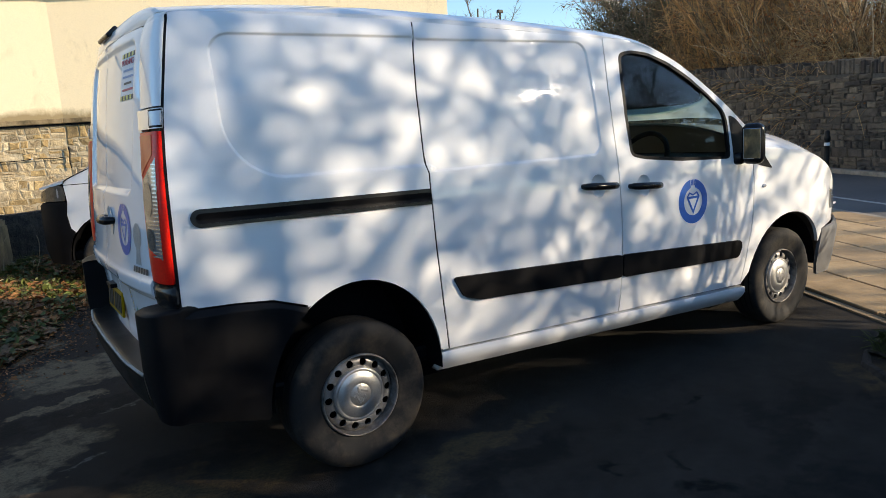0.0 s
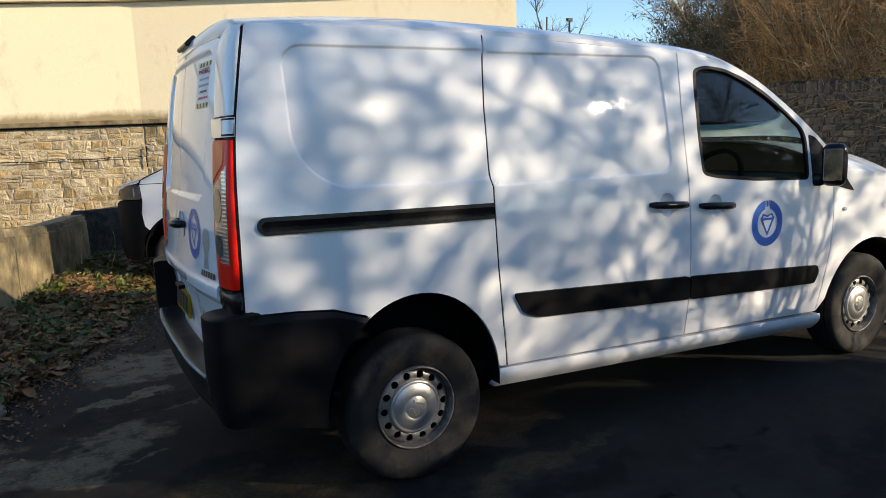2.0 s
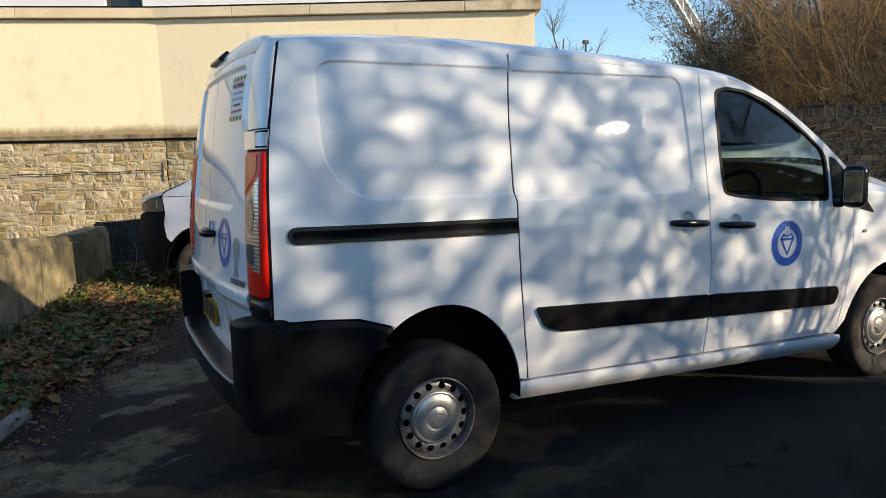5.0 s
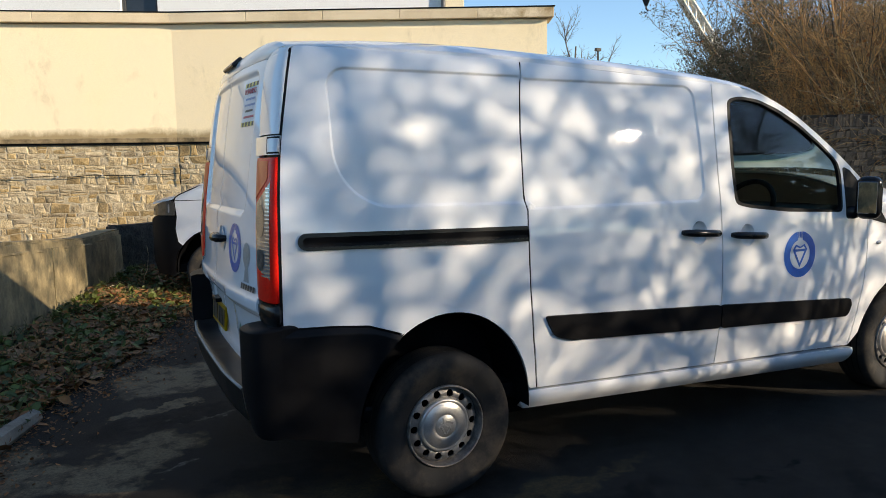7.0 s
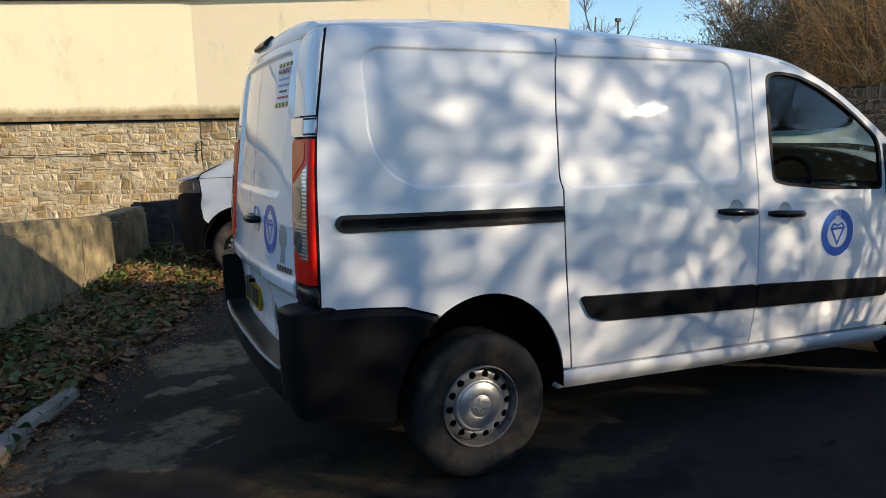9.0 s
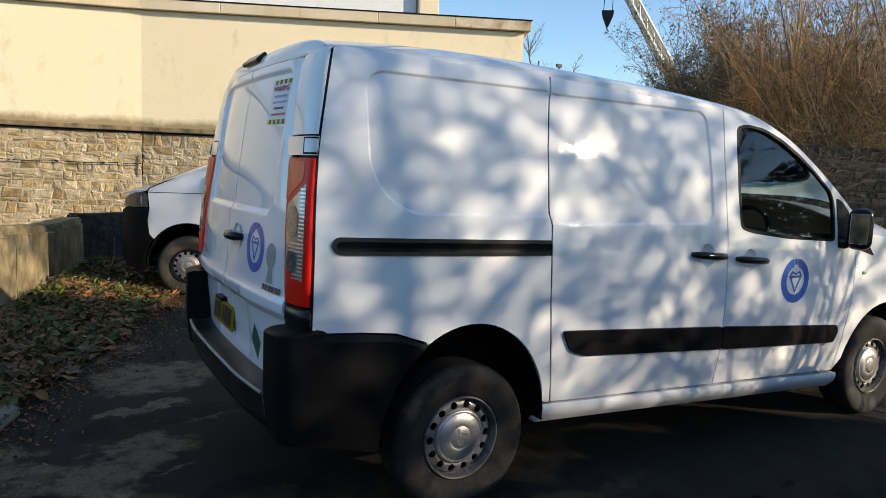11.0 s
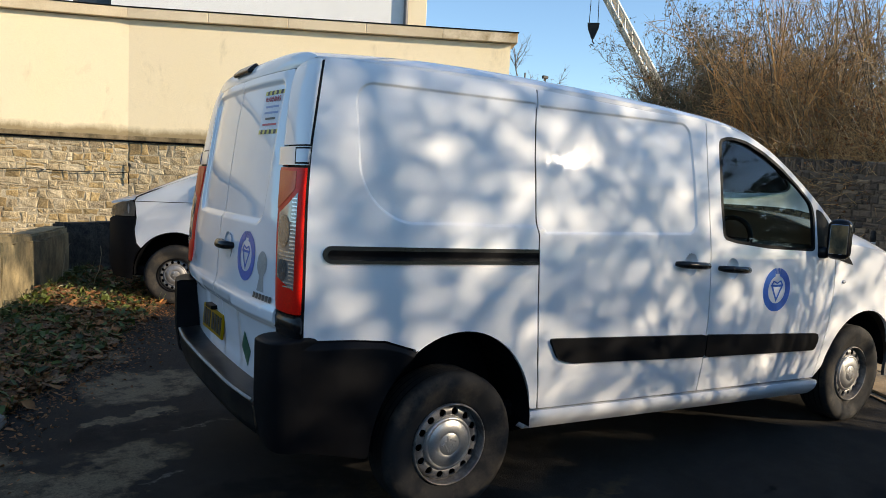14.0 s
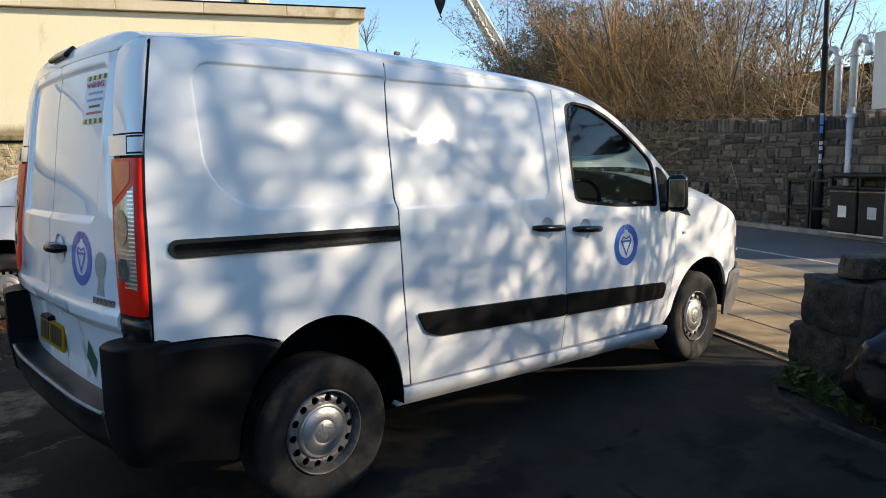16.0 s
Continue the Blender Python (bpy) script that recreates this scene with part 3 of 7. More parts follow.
def street_top(s):
    """Height of the street wall at s metres along U."""
    return 2.12 + (0.058 * s if s > 0 else 0.0)


bm = bmesh.new()
for k in range(24):
    s0, s1 = -5.0 + k, -4.0 + k
    v = [bm.verts.new(p) for p in ((-s0, 0, 0), (-s1, 0, 0), (-s1, 0, street_top(s1) - 0.2), (-s0, 0, street_top(s0) - 0.2), (-s0, -0.42, 0), (-s1, -0.42, 0), (-s1, -0.42, street_top(s1) - 0.2), (-s0, -0.42, street_top(s0) - 0.2))]
    for q in ((0, 1, 2, 3), (7, 6, 5, 4), (3, 2, 6, 7), (0, 3, 7, 4), (1, 5, 6, 2)):
        bm.faces.new([v[i] for i in q])
bmesh.ops.recalc_face_normals(bm, faces=bm.faces)
sw = tagged(part("wall_street", bm, "mortar_dark", m=sw_m), "dark grey rubble wall along the street with rough upright coping", "wall", kind="structure")
random.seed(8)
x = -5.0
while x < 18.5:
    w = random.uniform(0.07, 0.17)
    h = random.uniform(0.17, 0.32)
    t = street_top(x)
    part("cope_stone", box((-x - w + 0.006, -0.40, t - 0.205), (-x - 0.006, 0.03 + random.uniform(-0.02, 0.03), t - 0.2 + h), bevel=0.022, segments=1), "darkstone", sw)
    x += w

# pavement of stone slabs with an edging, road line, far pavement
P0, P1 = 3.80, 6.60
pv_m = Matrix.Translation((0, 0, 0)) @ wall_pose((N.x * P0, N.y * P0), U)      # local x along U, local -y away from the yard
pav = tagged(part("pavement", box((-16, -(P1 - P0), -0.05), (40, 0.0, 0.012)), "mortar_dark", m=pv_m), "sunlit pavement of worn buff stone slabs", "pavement", kind="structure")
part("edging", box((-16, 0.002, -0.05), (40, 0.07, 0.011), bevel=0.003), "setts", pav, "narrow stone edging")
part("kerb", box((-16, -(P1 - P0) - 0.14, -0.1), (40, -(P1 - P0) - 0.003, 0.020), bevel=0.015), "kerbstone", pav, "stone kerb by the road")
random.seed(11)
rows = 6
dy = (P1 - P0) / rows
for r in range(rows):
    x = -5.6 + random.uniform(0, 0.4)
    while x < 14:
        w = random.uniform(0.55, 0.95)
        part("slab", box((x + 0.006, -dy * (r + 1) + 0.008, 0.0), (x + w - 0.006, -dy * r - 0.008, 0.026 + random.uniform(0, 0.006)), bevel=0.007, segments=1), "setts", pav)
        x += w
rd = tagged(part("road", box((-60, -3.30, -0.05), (120, 0, 0.006)), "road_asphalt", m=wall_pose((N.x * (P1 + 0.14), N.y * (P1 + 0.14)), U)), "grey asphalt street", "road", kind="structure")
part("edge_line", box((-40, -0.86, 0.004), (60, -0.78, 0.010)), "road_paint", rd, "worn white road edge line")
fp = tagged(part("pavement_far", box((-60, -1.3, -0.05), (120, -0.15, 0.085), bevel=0.01), "road_asphalt", m=wall_pose((N.x * (P1 + 3.45), N.y * (P1 + 3.45)), U)), "narrow asphalt pavement by the street wall", "pavement", kind="structure")
part("kerb", box((-60, -0.15, -0.05), (120, 0.0, 0.09), bevel=0.015), "kerbstone", fp, "pale stone kerb")

# boundary wall whose end stands by the yard's mouth
bw_m = wall_pose((3.30, -1.55), (-0.469, -0.883))            # local x runs away from the mouth
bw = tagged(part("wall_boundary", box((0.07, -0.065, 0), (14, 0.395, 0.665)), "mortar_dark", m=bw_m), "broken end of an old grey rubble boundary wall", "wall", kind="structure")
random.seed(21)
def rough_stone(lo, hi, seed, bev=0.022, amp=0.034):
    b = bmesh.new()
    add_box(b, lo, hi, None, bev, 2)
    bmesh.ops.subdivide_edges(b, edges=[e for e in b.edges if e.calc_length() > 0.05], cuts=7 if hi[0] - lo[0] > 0.3 else 1, use_grid_fill=True)
    for v in b.verts:
        q = noise.noise_vector(v.co * 5.0 + Vector((seed, 0, 0))) * amp + noise.noise_vector(v.co * 14.0 + Vector((seed, 3, 0))) * amp * 0.6 + noise.noise_vector(v.co * 37.0 + Vector((seed, 5, 0))) * amp * 0.35
        v.co += q
    return b


for r in range(2):
    z0, z1 = 0.345 * r, 0.345 * (r + 1)
    x = -0.02 if r == 0 else 0.075
    while x < 5.0:
        w = random.uniform(0.42, 0.70)
        part("stone", rough_stone((x, -0.09, z0 + 0.006), (x + w - 0.018, 0.42, z1 - 0.006), x * 7 + r * 3), "old_stone", bw, smooth=True)
        x += w
random.seed(22)
for k in range(26):
    x, z = random.uniform(0.05, 1.6), random.choice((0.345, 0.345, 0.345, 0.55, 0.62, 0.45, 0.20))
    q = random.uniform(0.012, 0.05)
    part("mortar_scrap", rough_stone((x, 0.39, z - 0.010), (x + q, 0.452 + random.uniform(0, 0.012), z + random.uniform(0.004, 0.016)), x * 11, 0.004, 0.012), "kerbstone", bw, smooth=True)
    if k < 8:
        y = random.uniform(-0.05, 0.38)
        part("mortar_scrap", rough_stone((-0.045 if z < 0.35 else 0.05, y, z - 0.010), (0.0 if z < 0.35 else 0.10, y + q, z + 0.010), y * 11, 0.004, 0.012), "kerbstone", bw, smooth=True)
part("stone", rough_stone((0.22, 0.0, 0.70), (0.50, 0.34, 0.83), 51), "old_stone", bw, smooth=True)
part("stone", rough_stone((0.78, -0.02, 0.70), (1.20, 0.36, 0.93), 57), "old_stone", bw, smooth=True)
part("stone", rough_stone((1.24, -0.02, 0.70), (1.70, 0.36, 0.98), 58), "old_stone", bw, smooth=True)
# unseen stretch, raised to keep the low sun off the yard
part("wall_top", box((1.72, -0.02, 0.66), (14, 0.36, 1.22), bevel=0.03), "old_stone", bw, "unseen raised top of the old wall, added to shade the yard")
tagged(part("kerb_yard", tube([(2.95, -1.52, -0.02), (2.66, -1.66, 0.0), (2.42, -1.96, 0.0), (2.28, -2.30, 0.0), (2.10, -3.0, 0.0), (1.6, -4.4, 0.0)], [0.02, 0.03, 0.036, 0.028, 0.034, 0.03], 7), "old_stone"), "low worn edging of the planted strip", "kerb", kind="structure")
tagged(part("kerb_verge", tube([(-2.5, -1.4, 0.02), (-2.02, 0.1, 0.03), (-1.84, 0.7, 0.03), (-1.69, 1.10, 0.02)], [0.07, 0.07, 0.065, 0.05], 8), "kerbstone"), "low stone edging beside the leafy verge", "kerb", kind="structure")
# walls that close the place behind the camera
tagged(part("wall_behind", box((-10, -14.3, 0), (1.0, -14, 3.0)), "concrete"), "plain yard wall behind", "wall", kind="structure")
tagged(part("wall_side", box((-10.3, -14, 0), (-10, 16, 2.2)), "concrete"), "plain yard side wall", "wall", kind="structure")

# ---- white panel van ----
from mathutils.geometry import delaunay_2d_cdt


def curve(xs, ys):
    """A smooth curve through points, without overshoot."""
    xs, ys = np.array(xs, float), np.array(ys, float)
    h, d = np.diff(xs), np.diff(ys) / np.diff(xs)
    g = np.zeros(len(xs))
    g[0], g[-1] = d[0], d[-1]
    for i in range(1, len(xs) - 1):
        g[i] = 0 if d[i - 1] * d[i] <= 0 else 2 * d[i - 1] * d[i] / (d[i - 1] + d[i])

    def at(x):
        x = min(max(x, xs[0]), xs[-1])
        i = min(int(np.searchsorted(xs, x, "right")) - 1, len(h) - 1)
        s = (x - xs[i]) / h[i]
        return float((1 + 2 * s) * (1 - s) ** 2 * ys[i] + s * (1 - s) ** 2 * h[i] * g[i] + s * s * (3 - 2 * s) * ys[i + 1] + s * s * (s - 1) * h[i] * g[i + 1])
    return at


def resample(pts, step, closed=True):
    out = []
    n = len(pts)
    for i in range(n if closed else n - 1):
        a, b = pts[i], pts[(i + 1) % n]
        k = max(1, math.ceil(math.dist(a, b) / step))
        out += [(a[0] + (b[0] - a[0]) * j / k, a[1] + (b[1] - a[1]) * j / k) for j in range(k)]
    return out if closed else out + [pts[-1]]


def inside(p, poly):
    x, y = p
    c = False
    for i in range(len(poly)):
        (x0, y0), (x1, y1) = poly[i - 1], poly[i]
        if (y0 > y) != (y1 > y) and x < (x1 - x0) * (y - y0) / (y1 - y0) + x0:
            c = not c
    return c


def rounded(x0, z0, x1, z1, r, n=6):
    """A rectangle with round corners, anticlockwise."""
    rr = r if isinstance(r, (list, tuple)) else (r,) * 4
    out = []
    for (cx, cz, a), q in zip(((x1, z0, -90), (x1, z1, 0), (x0, z1, 90), (x0, z0, 180)), rr):
        ox = cx - q if cx == x1 else cx + q
        oz = cz - q if cz == z1 else cz + q
        out += [(ox + q * math.cos(radians(a + 90 * k / n)), oz + q * math.sin(radians(a + 90 * k / n))) for k in range(n + 1)]
    return out


def ellipse(cx, cz, rx, rz, n=24, a0=0, a1=360):
    full = abs(a1 - a0) == 360
    return [(cx + rx * math.cos(radians(a0 + (a1 - a0) * k / (n if full else n - 1))), cz + rz * math.sin(radians(a0 + (a1 - a0) * k / (n if full else n - 1)))) for k in range(n)]


def round_poly(pts, r=0.03, n=4):
    """Rounds the corners of a polygon."""
    out = []
    m = len(pts)
    for i in range(m):
        p, a, b = Vector(pts[i]), Vector(pts[i - 1]), Vector(pts[(i + 1) % m])
        q = min(r, (a - p).length * 0.45, (b - p).length * 0.45)
        s, e = p + (a - p).normalized() * q, p + (b - p).normalized() * q
        out += [tuple(s * (1 - t) ** 2 + 2 * p * t * (1 - t) + e * t * t) for t in [k / n for k in range(n + 1)]]
    return out


def sheet(outline, surf, holes=(), h=0.05, step=0.025, flange=0.02, extra=(), depth=None):
    """A pressed panel: a flat outline with holes, meshed finely and laid onto surf(u, v), with its edges turned in."""
    rings = [resample(outline, step)] + [resample(q, min(step, 0.02)) for q in holes]
    pts, edges = [], []
    for ring in rings:
        k = len(pts)
        pts += ring
        edges += [(k + i, k + (i + 1) % len(ring)) for i in range(len(ring))]
    bounds = np.array(pts)
    xs, zs = bounds[:, 0], bounds[:, 1]
    grid = [(x, z) for x in np.arange(xs.min() + h / 2, xs.max(), h) for z in np.arange(zs.min() + h / 2, zs.max(), h)]
    dense = np.array(list(extra) or [(99.0, 99.0)])
    grid = [p for p in grid if np.min((dense[:, 0] - p[0]) ** 2 + (dense[:, 1] - p[1]) ** 2) > 0.02 ** 2]
    for p in grid + list(extra):
        if inside(p, rings[0]) and not any(inside(p, q) for q in rings[1:]):
            if np.min((xs - p[0]) ** 2 + (zs - p[1]) ** 2) > (step * 0.45) ** 2:
                pts.append(p)
    v, _, faces, *_ = delaunay_2d_cdt([Vector((float(a), float(b))) for a, b in pts], edges, [], 0, 1e-6)
    bm = bmesh.new()
    lay = bm.verts.layers.float_vector.new("true_normal")
    bv = [bm.verts.new(surf(p[0], p[1])) for p in v]
    for q, p in zip(bv, v):
        e = 0.0015
        q[lay] = (surf(p[0] + e, p[1]) - surf(p[0] - e, p[1])).cross(surf(p[0], p[1] + e) - surf(p[0], p[1] - e)).normalized()
    for fc in faces:
        c = (sum(v[i][0] for i in fc) / 3, sum(v[i][1] for i in fc) / 3)
        if inside(c, rings[0]) and not any(inside(c, q) for q in rings[1:]):
            try:
                bm.faces.new([bv[i] for i in fc])
            except ValueError:
                pass
    bmesh.ops.delete(bm, geom=[q for q in bm.verts if not q.link_faces], context="VERTS")
    bm.normal_update()
    if flange:
        rim = [e for e in bm.edges if e.is_boundary]
        made = {}
        for e in rim:
            for q in e.verts:
                if q not in made:
                    n = q.normal if depth is None else -Vector(depth)
                    made[q] = (bm.verts.new(q.co), bm.verts.new(q.co + (-n if depth is None else Vector(depth).normalized()) * flange))
        for e in rim:
            a, b = e.verts
            try:
                bm.faces.new((made[a][0], made[b][0], made[b][1], made[a][1]))
            except ValueError:
                pass
    return bm


def orient(bm, out):
    """Turns the faces so that most look along out."""
    bm.normal_update()
    if sum(f.normal.dot(out) * f.calc_area() for f in bm.faces) < 0:
        bmesh.ops.reverse_faces(bm, faces=bm.faces)
    return bm


half_at = curve([0.25, 0.33, 0.45, 0.60, 0.80, 0.95, 1.10, 1.20, 1.26, 1.35, 1.50, 1.75, 1.85, 1.90, 1.95],
                [0.885, 0.905, 0.925, 0.940, 0.946, 0.946, 0.940, 0.931, 0.923, 0.909, 0.885, 0.832, 0.805, 0.780, 0.73])


def rbox(x, z, x0, z0, x1, z1, r):
    """Distance to a round-cornered rectangle, negative inside."""
    dx, dz = abs(x - (x0 + x1) / 2) - (x1 - x0) / 2 + r, abs(z - (z0 + z1) / 2) - (z1 - z0) / 2 + r
    return math.hypot(max(dx, 0), max(dz, 0)) + min(max(dx, dz), 0) - r


def stamped(x, z):
    """How far the blank side panels are pressed in."""
    d = rbox(x, z, -0.468, 1.265, 2.4, 1.826, 0.09) if x < 0.41 else rbox(x, z, -1.5, 1.235, 1.447, 1.816, 0.07)
    if x < 0.1 and z < 1.5:
        d = max(d, rbox(x, z, -0.468, 1.27, 2.4, 2.6, 0.24))
    s = min(max(-d / 0.013, 0), 1)
    return 0.0090 * s * s * (3 - 2 * s)


def SY(x, z):
    y = half_at(z)
    if x < 0:
        y -= 0.03 * (min(-x, 0.75) / 0.7) ** 2
    if x > 3.2:
        y -= 0.265 * ((x - 3.2) / 0.90) ** 2.3
    return y - stamped(x, z)


def side(off=0.0):
    return lambda x, z: Vector((x, -SY(x, z) - off, z))


SEAM_X = curve([0.20, 0.84, 0.93, 1.22, 1.47, 1.71, 1.88, 1.95], [-0.70, -0.699, -0.698, -0.690, -0.671, -0.629, -0.591, -0.565])
REAR_X = curve([0.30, 0.55, 0.75, 0.836, 0.862, 0.885, 0.91, 0.94, 0.975, 1.10, 1.25, 1.50, 1.80, 1.90, 1.96], [-0.725, -0.738, -0.757, -0.766, -0.788, -0.803, -0.803, -0.790, -0.784, -0.777, -0.766, -0.738, -0.690, -0.650, -0.56])
CORNER_X = curve([0.30, 0.55, 0.75, 0.88, 0.96, 1.10, 1.25, 1.50, 1.80, 1.90, 1.96], [-0.725, -0.738, -0.762, -0.782, -0.784, -0.777, -0.766, -0.738, -0.690, -0.650, -0.56])
BOW = curve([0.30, 1.10, 1.50, 1.90], [0.043, 0.046, 0.066, 0.074])
EDGE_Y = 0.745
EY = curve([0.30, 0.90, 1.10, 1.25, 1.47, 1.56, 1.87, 1.90], [0.765, 0.762, 0.738, 0.708, 0.660, 0.638, 0.590, 0.586])


def rear(off=0.0):
    def at(y, z):
        x = REAR_X(z) + BOW(z) * (abs(y) / EDGE_Y) ** 2.6
        return Vector((x - off, y, z))
    return at


def corner(z, s, off=0.0):
    """Round the rear corner: s 0 at the door's edge, 1 at the side seam."""
    ye = EY(z)
    xa, xb = CORNER_X(z) + BOW(z) * (ye / EDGE_Y) ** 2.6, SEAM_X(z)
    yb = SY(xb, z)
    a = radians(90 * s)
    k = Vector((-math.cos(a), -math.sin(a), 0))
    return Vector((xb - (xb - xa) * max(0.0, math.cos(a)) ** 0.9, -ye - (yb - ye) * (math.sin(a) ** 0.85 if s > 0 else 1.2 * s), z)) + k * float(off)


def strip_grid(f, us, vs, thick=0.0, inward=None):
    """A grid patch on f(u, v), with turned-in edges."""
    bm = bmesh.new()
    rows = [[bm.verts.new(f(u, v)) for u in us] for v in vs]
    for a, b in zip(rows, rows[1:]):
        for i in range(len(us) - 1):
            bm.faces.new((a[i], a[i + 1], b[i + 1], b[i]))
    if thick:
        loop = rows[0] + [r[-1] for r in rows[1:]] + rows[-1][-2::-1] + [r[0] for r in rows[-2:0:-1]]
        top = [bm.verts.new(q.co) for q in loop]
        low = [bm.verts.new(q.co + Vector(inward) * thick) for q in loop]
        for i in range(len(loop)):
            j = (i + 1) % len(loop)
            bm.faces.new((top[i], top[j], low[j], low[i]))
    return bm


def mirrored(bm):
    c = bm.copy()
    bmesh.ops.scale(c, vec=(1, -1, 1), verts=c.verts)
    lay = c.verts.layers.float_vector.get("true_normal")
    for q in c.verts if lay else ():
        q[lay] = Vector((q[lay].x, -q[lay].y, q[lay].z))
    bmesh.ops.reverse_faces(c, faces=c.faces)
    return c


van = thing("van", "white panel van with black bumpers, parked in dappled sunlight", "van")
OUT = Vector((0, -1, 0))


def both(name, bm, material, label="", smooth=True, out=OUT, parent=None):
    """The near part and its twin on the far side."""
    orient(bm, out)
    far = mirrored(bm)
    a = part(name, bm, material, parent or van, label, smooth)
    part(name, far, material, parent or van, label, smooth)
    return a


# outlines on the side, in metres along and up
ARCH_R = ellipse(0.0, 0.375, 0.398, 0.455, 22, 124, -3)
sill_z = lambda x: 0.452 - 0.042 * x
quarter = [(SEAM_X(z) + 0.011, z) for z in np.linspace(0.836, 1.895, 24)]
quarter += [(x, 1.897 - 0.008 * x) for x in np.linspace(-0.55, 0.42, 16)]
slide_seam = [(0.436, 1.885), (0.410, 1.72), (0.392, 1.573), (0.381, 1.32), (0.381, 1.27), (0.390, 1.235), (0.387, 1.17), (0.388, 1.0), (0.392, 0.897), (0.41, 0.66), (0.437, 0.437)]
quarter += [(x - 0.004, z) for x, z in slide_seam]
quarter += [(0.402, 0.440)] + ARCH_R[::-1][2:] + [(-0.222, 0.770), (-0.358, 0.816), (-0.50, 0.829)]
stamp_pts = []
for off in (-0.004, 0.0, 0.0035, 0.007, 0.010, 0.014, 0.02):
    for p in resample([(0.405, 1.826 - off), (-0.37, 1.826 - off)], 0.03, False):
        stamp_pts.append(p)
    stamp_pts += ellipse(-0.468 + 0.09, 1.826 - 0.09, 0.09 - off, 0.09 - off, 12, 90, 180)
    stamp_pts += resample([(-0.468 + off, 1.72), (-0.468 + off, 1.51)], 0.03, False)
    stamp_pts += ellipse(-0.468 + 0.24, 1.27 + 0.24, 0.24 - off, 0.24 - off, 18, 180, 270)
    stamp_pts += resample([(-0.22, 1.27 + off), (0.405, 1.268 + off)], 0.03, False)
    stamp_pts += resample([(0.41, 1.235 + off), (1.38, 1.235 + off)], 0.03, False)
    stamp_pts += ellipse(1.447 - 0.07, 1.235 + 0.07, 0.07 - off, 0.07 - off, 10, 270, 360)
    stamp_pts += resample([(1.447 - off, 1.32), (1.447 - off, 1.73)], 0.03, False)
    stamp_pts += ellipse(1.447 - 0.07, 1.816 - 0.07, 0.07 - off, 0.07 - off, 10, 0, 90)
    stamp_pts += resample([(1.37, 1.816 - off), (0.42, 1.816 - off)], 0.03, False)
both("quarter_panel", sheet(quarter, side(), extra=stamp_pts), "paint", "white steel rear quarter panel with a pressed outline")

# black strip laid in so that the seam reads as a shaded gap
both("side_seal", strip_grid(lambda u, z: Vector((SEAM_X(z) + u, 0.0025 - SY(SEAM_X(z) + 0.011, z), z)), [-0.004, 0.0105], list(np.linspace(0.84, 1.89, 24)), 0.01, (0, 1, 0)), "black_plastic", "black strip for the dark gap beside the rear pillar", False)

both("door_seal", strip_grid(lambda u, k: Vector((slide_seam[k][0] + u, 0.003 - SY(slide_seam[k][0], slide_seam[k][1]), slide_seam[k][1])), [-0.0045, 0.0045], range(len(slide_seam)), 0.01, (0, 1, 0)), "black_plastic", "black seal in the sliding door's gap", False)

front_seam = [(1.576, 1.828), (1.560, 1.69), (1.548, 1.569), (1.543, 1.40), (1.543, 1.274), (1.546, 1.059), (1.551, 0.90), (1.553, 0.785), (1.548, 0.58), (1.540, 0.392)]
H1, H2 = (1.390, 1.083), (1.727, 1.053)
slide = [(x + 0.004, z) for x, z in slide_seam[::-1]] + [(x, 1.888 - 0.0495 * (x - 0.44)) for x in np.linspace(0.5, 1.5, 14)]
slide += [(x - 0.004, z) for x, z in front_seam] + [(1.0, 0.414)]
both("sliding_door", sheet(slide, side(), [ellipse(H1[0], H1[1], 0.052, 0.058)], extra=stamp_pts), "paint", "white sliding side door with a pressed outline")

WINDOW = round_poly([(1.668, 1.752), (1.76, 1.771), (1.90, 1.757), (2.05, 1.706), (2.20, 1.628), (2.36, 1.517), (2.475, 1.425), (2.498, 1.36), (2.490, 1.140), (2.044, 1.160), (1.75, 1.192), (1.648, 1.215), (1.640, 1.42), (1.650, 1.62)], 0.035)
DOOR_TOP = [(1.585, 1.832), (1.70, 1.826), (1.80, 1.810), (1.95, 1.772), (2.10, 1.712), (2.28, 1.605), (2.46, 1.482), (2.58, 1.395), (2.68, 1.315)]
DOOR_FRONT = [(2.69, 1.28), (2.705, 1.18), (2.712, 1.10), (2.715, 0.95), (2.712, 0.848), (2.695, 0.70), (2.670, 0.593), (2.650, 0.47), (2.632, 0.349)]
door = [(x + 0.004, z) for x, z in front_seam[::-1]] + DOOR_TOP + [(x - 0.004, z) for x, z in DOOR_FRONT] + [(2.2, 0.368)]
QLITE = round_poly([(2.515, 1.395), (2.575, 1.375), (2.640, 1.315), (2.672, 1.13), (2.52, 1.135)], 0.02)
both("front_door", sheet(door, side(), [WINDOW, QLITE, ellipse(H2[0], H2[1], 0.052, 0.058)]), "paint", "white driver's door with a round blue emblem")

SHOULDER = curve([2.70, 2.80, 3.0, 3.2, 3.4, 3.6, 3.8, 3.95, 4.08], [1.20, 1.19, 1.168, 1.142, 1.10, 1.028, 0.925, 0.808, 0.67])
FARCH = ellipse(3.122, 0.345, 0.425, 0.405, 20, 178, 22)
wing = [(x + 0.004, z) for x, z in DOOR_FRONT[1:]] + FARCH[1:] + [(3.57, 0.585), (3.7, 0.598), (4.07, 0.61)]
wing += [(x, SHOULDER(x)) for x in np.linspace(4.06, 2.72, 26)]
both("front_wing", sheet(wing, side(), h=0.06), "paint", "white front wing over the wheel")
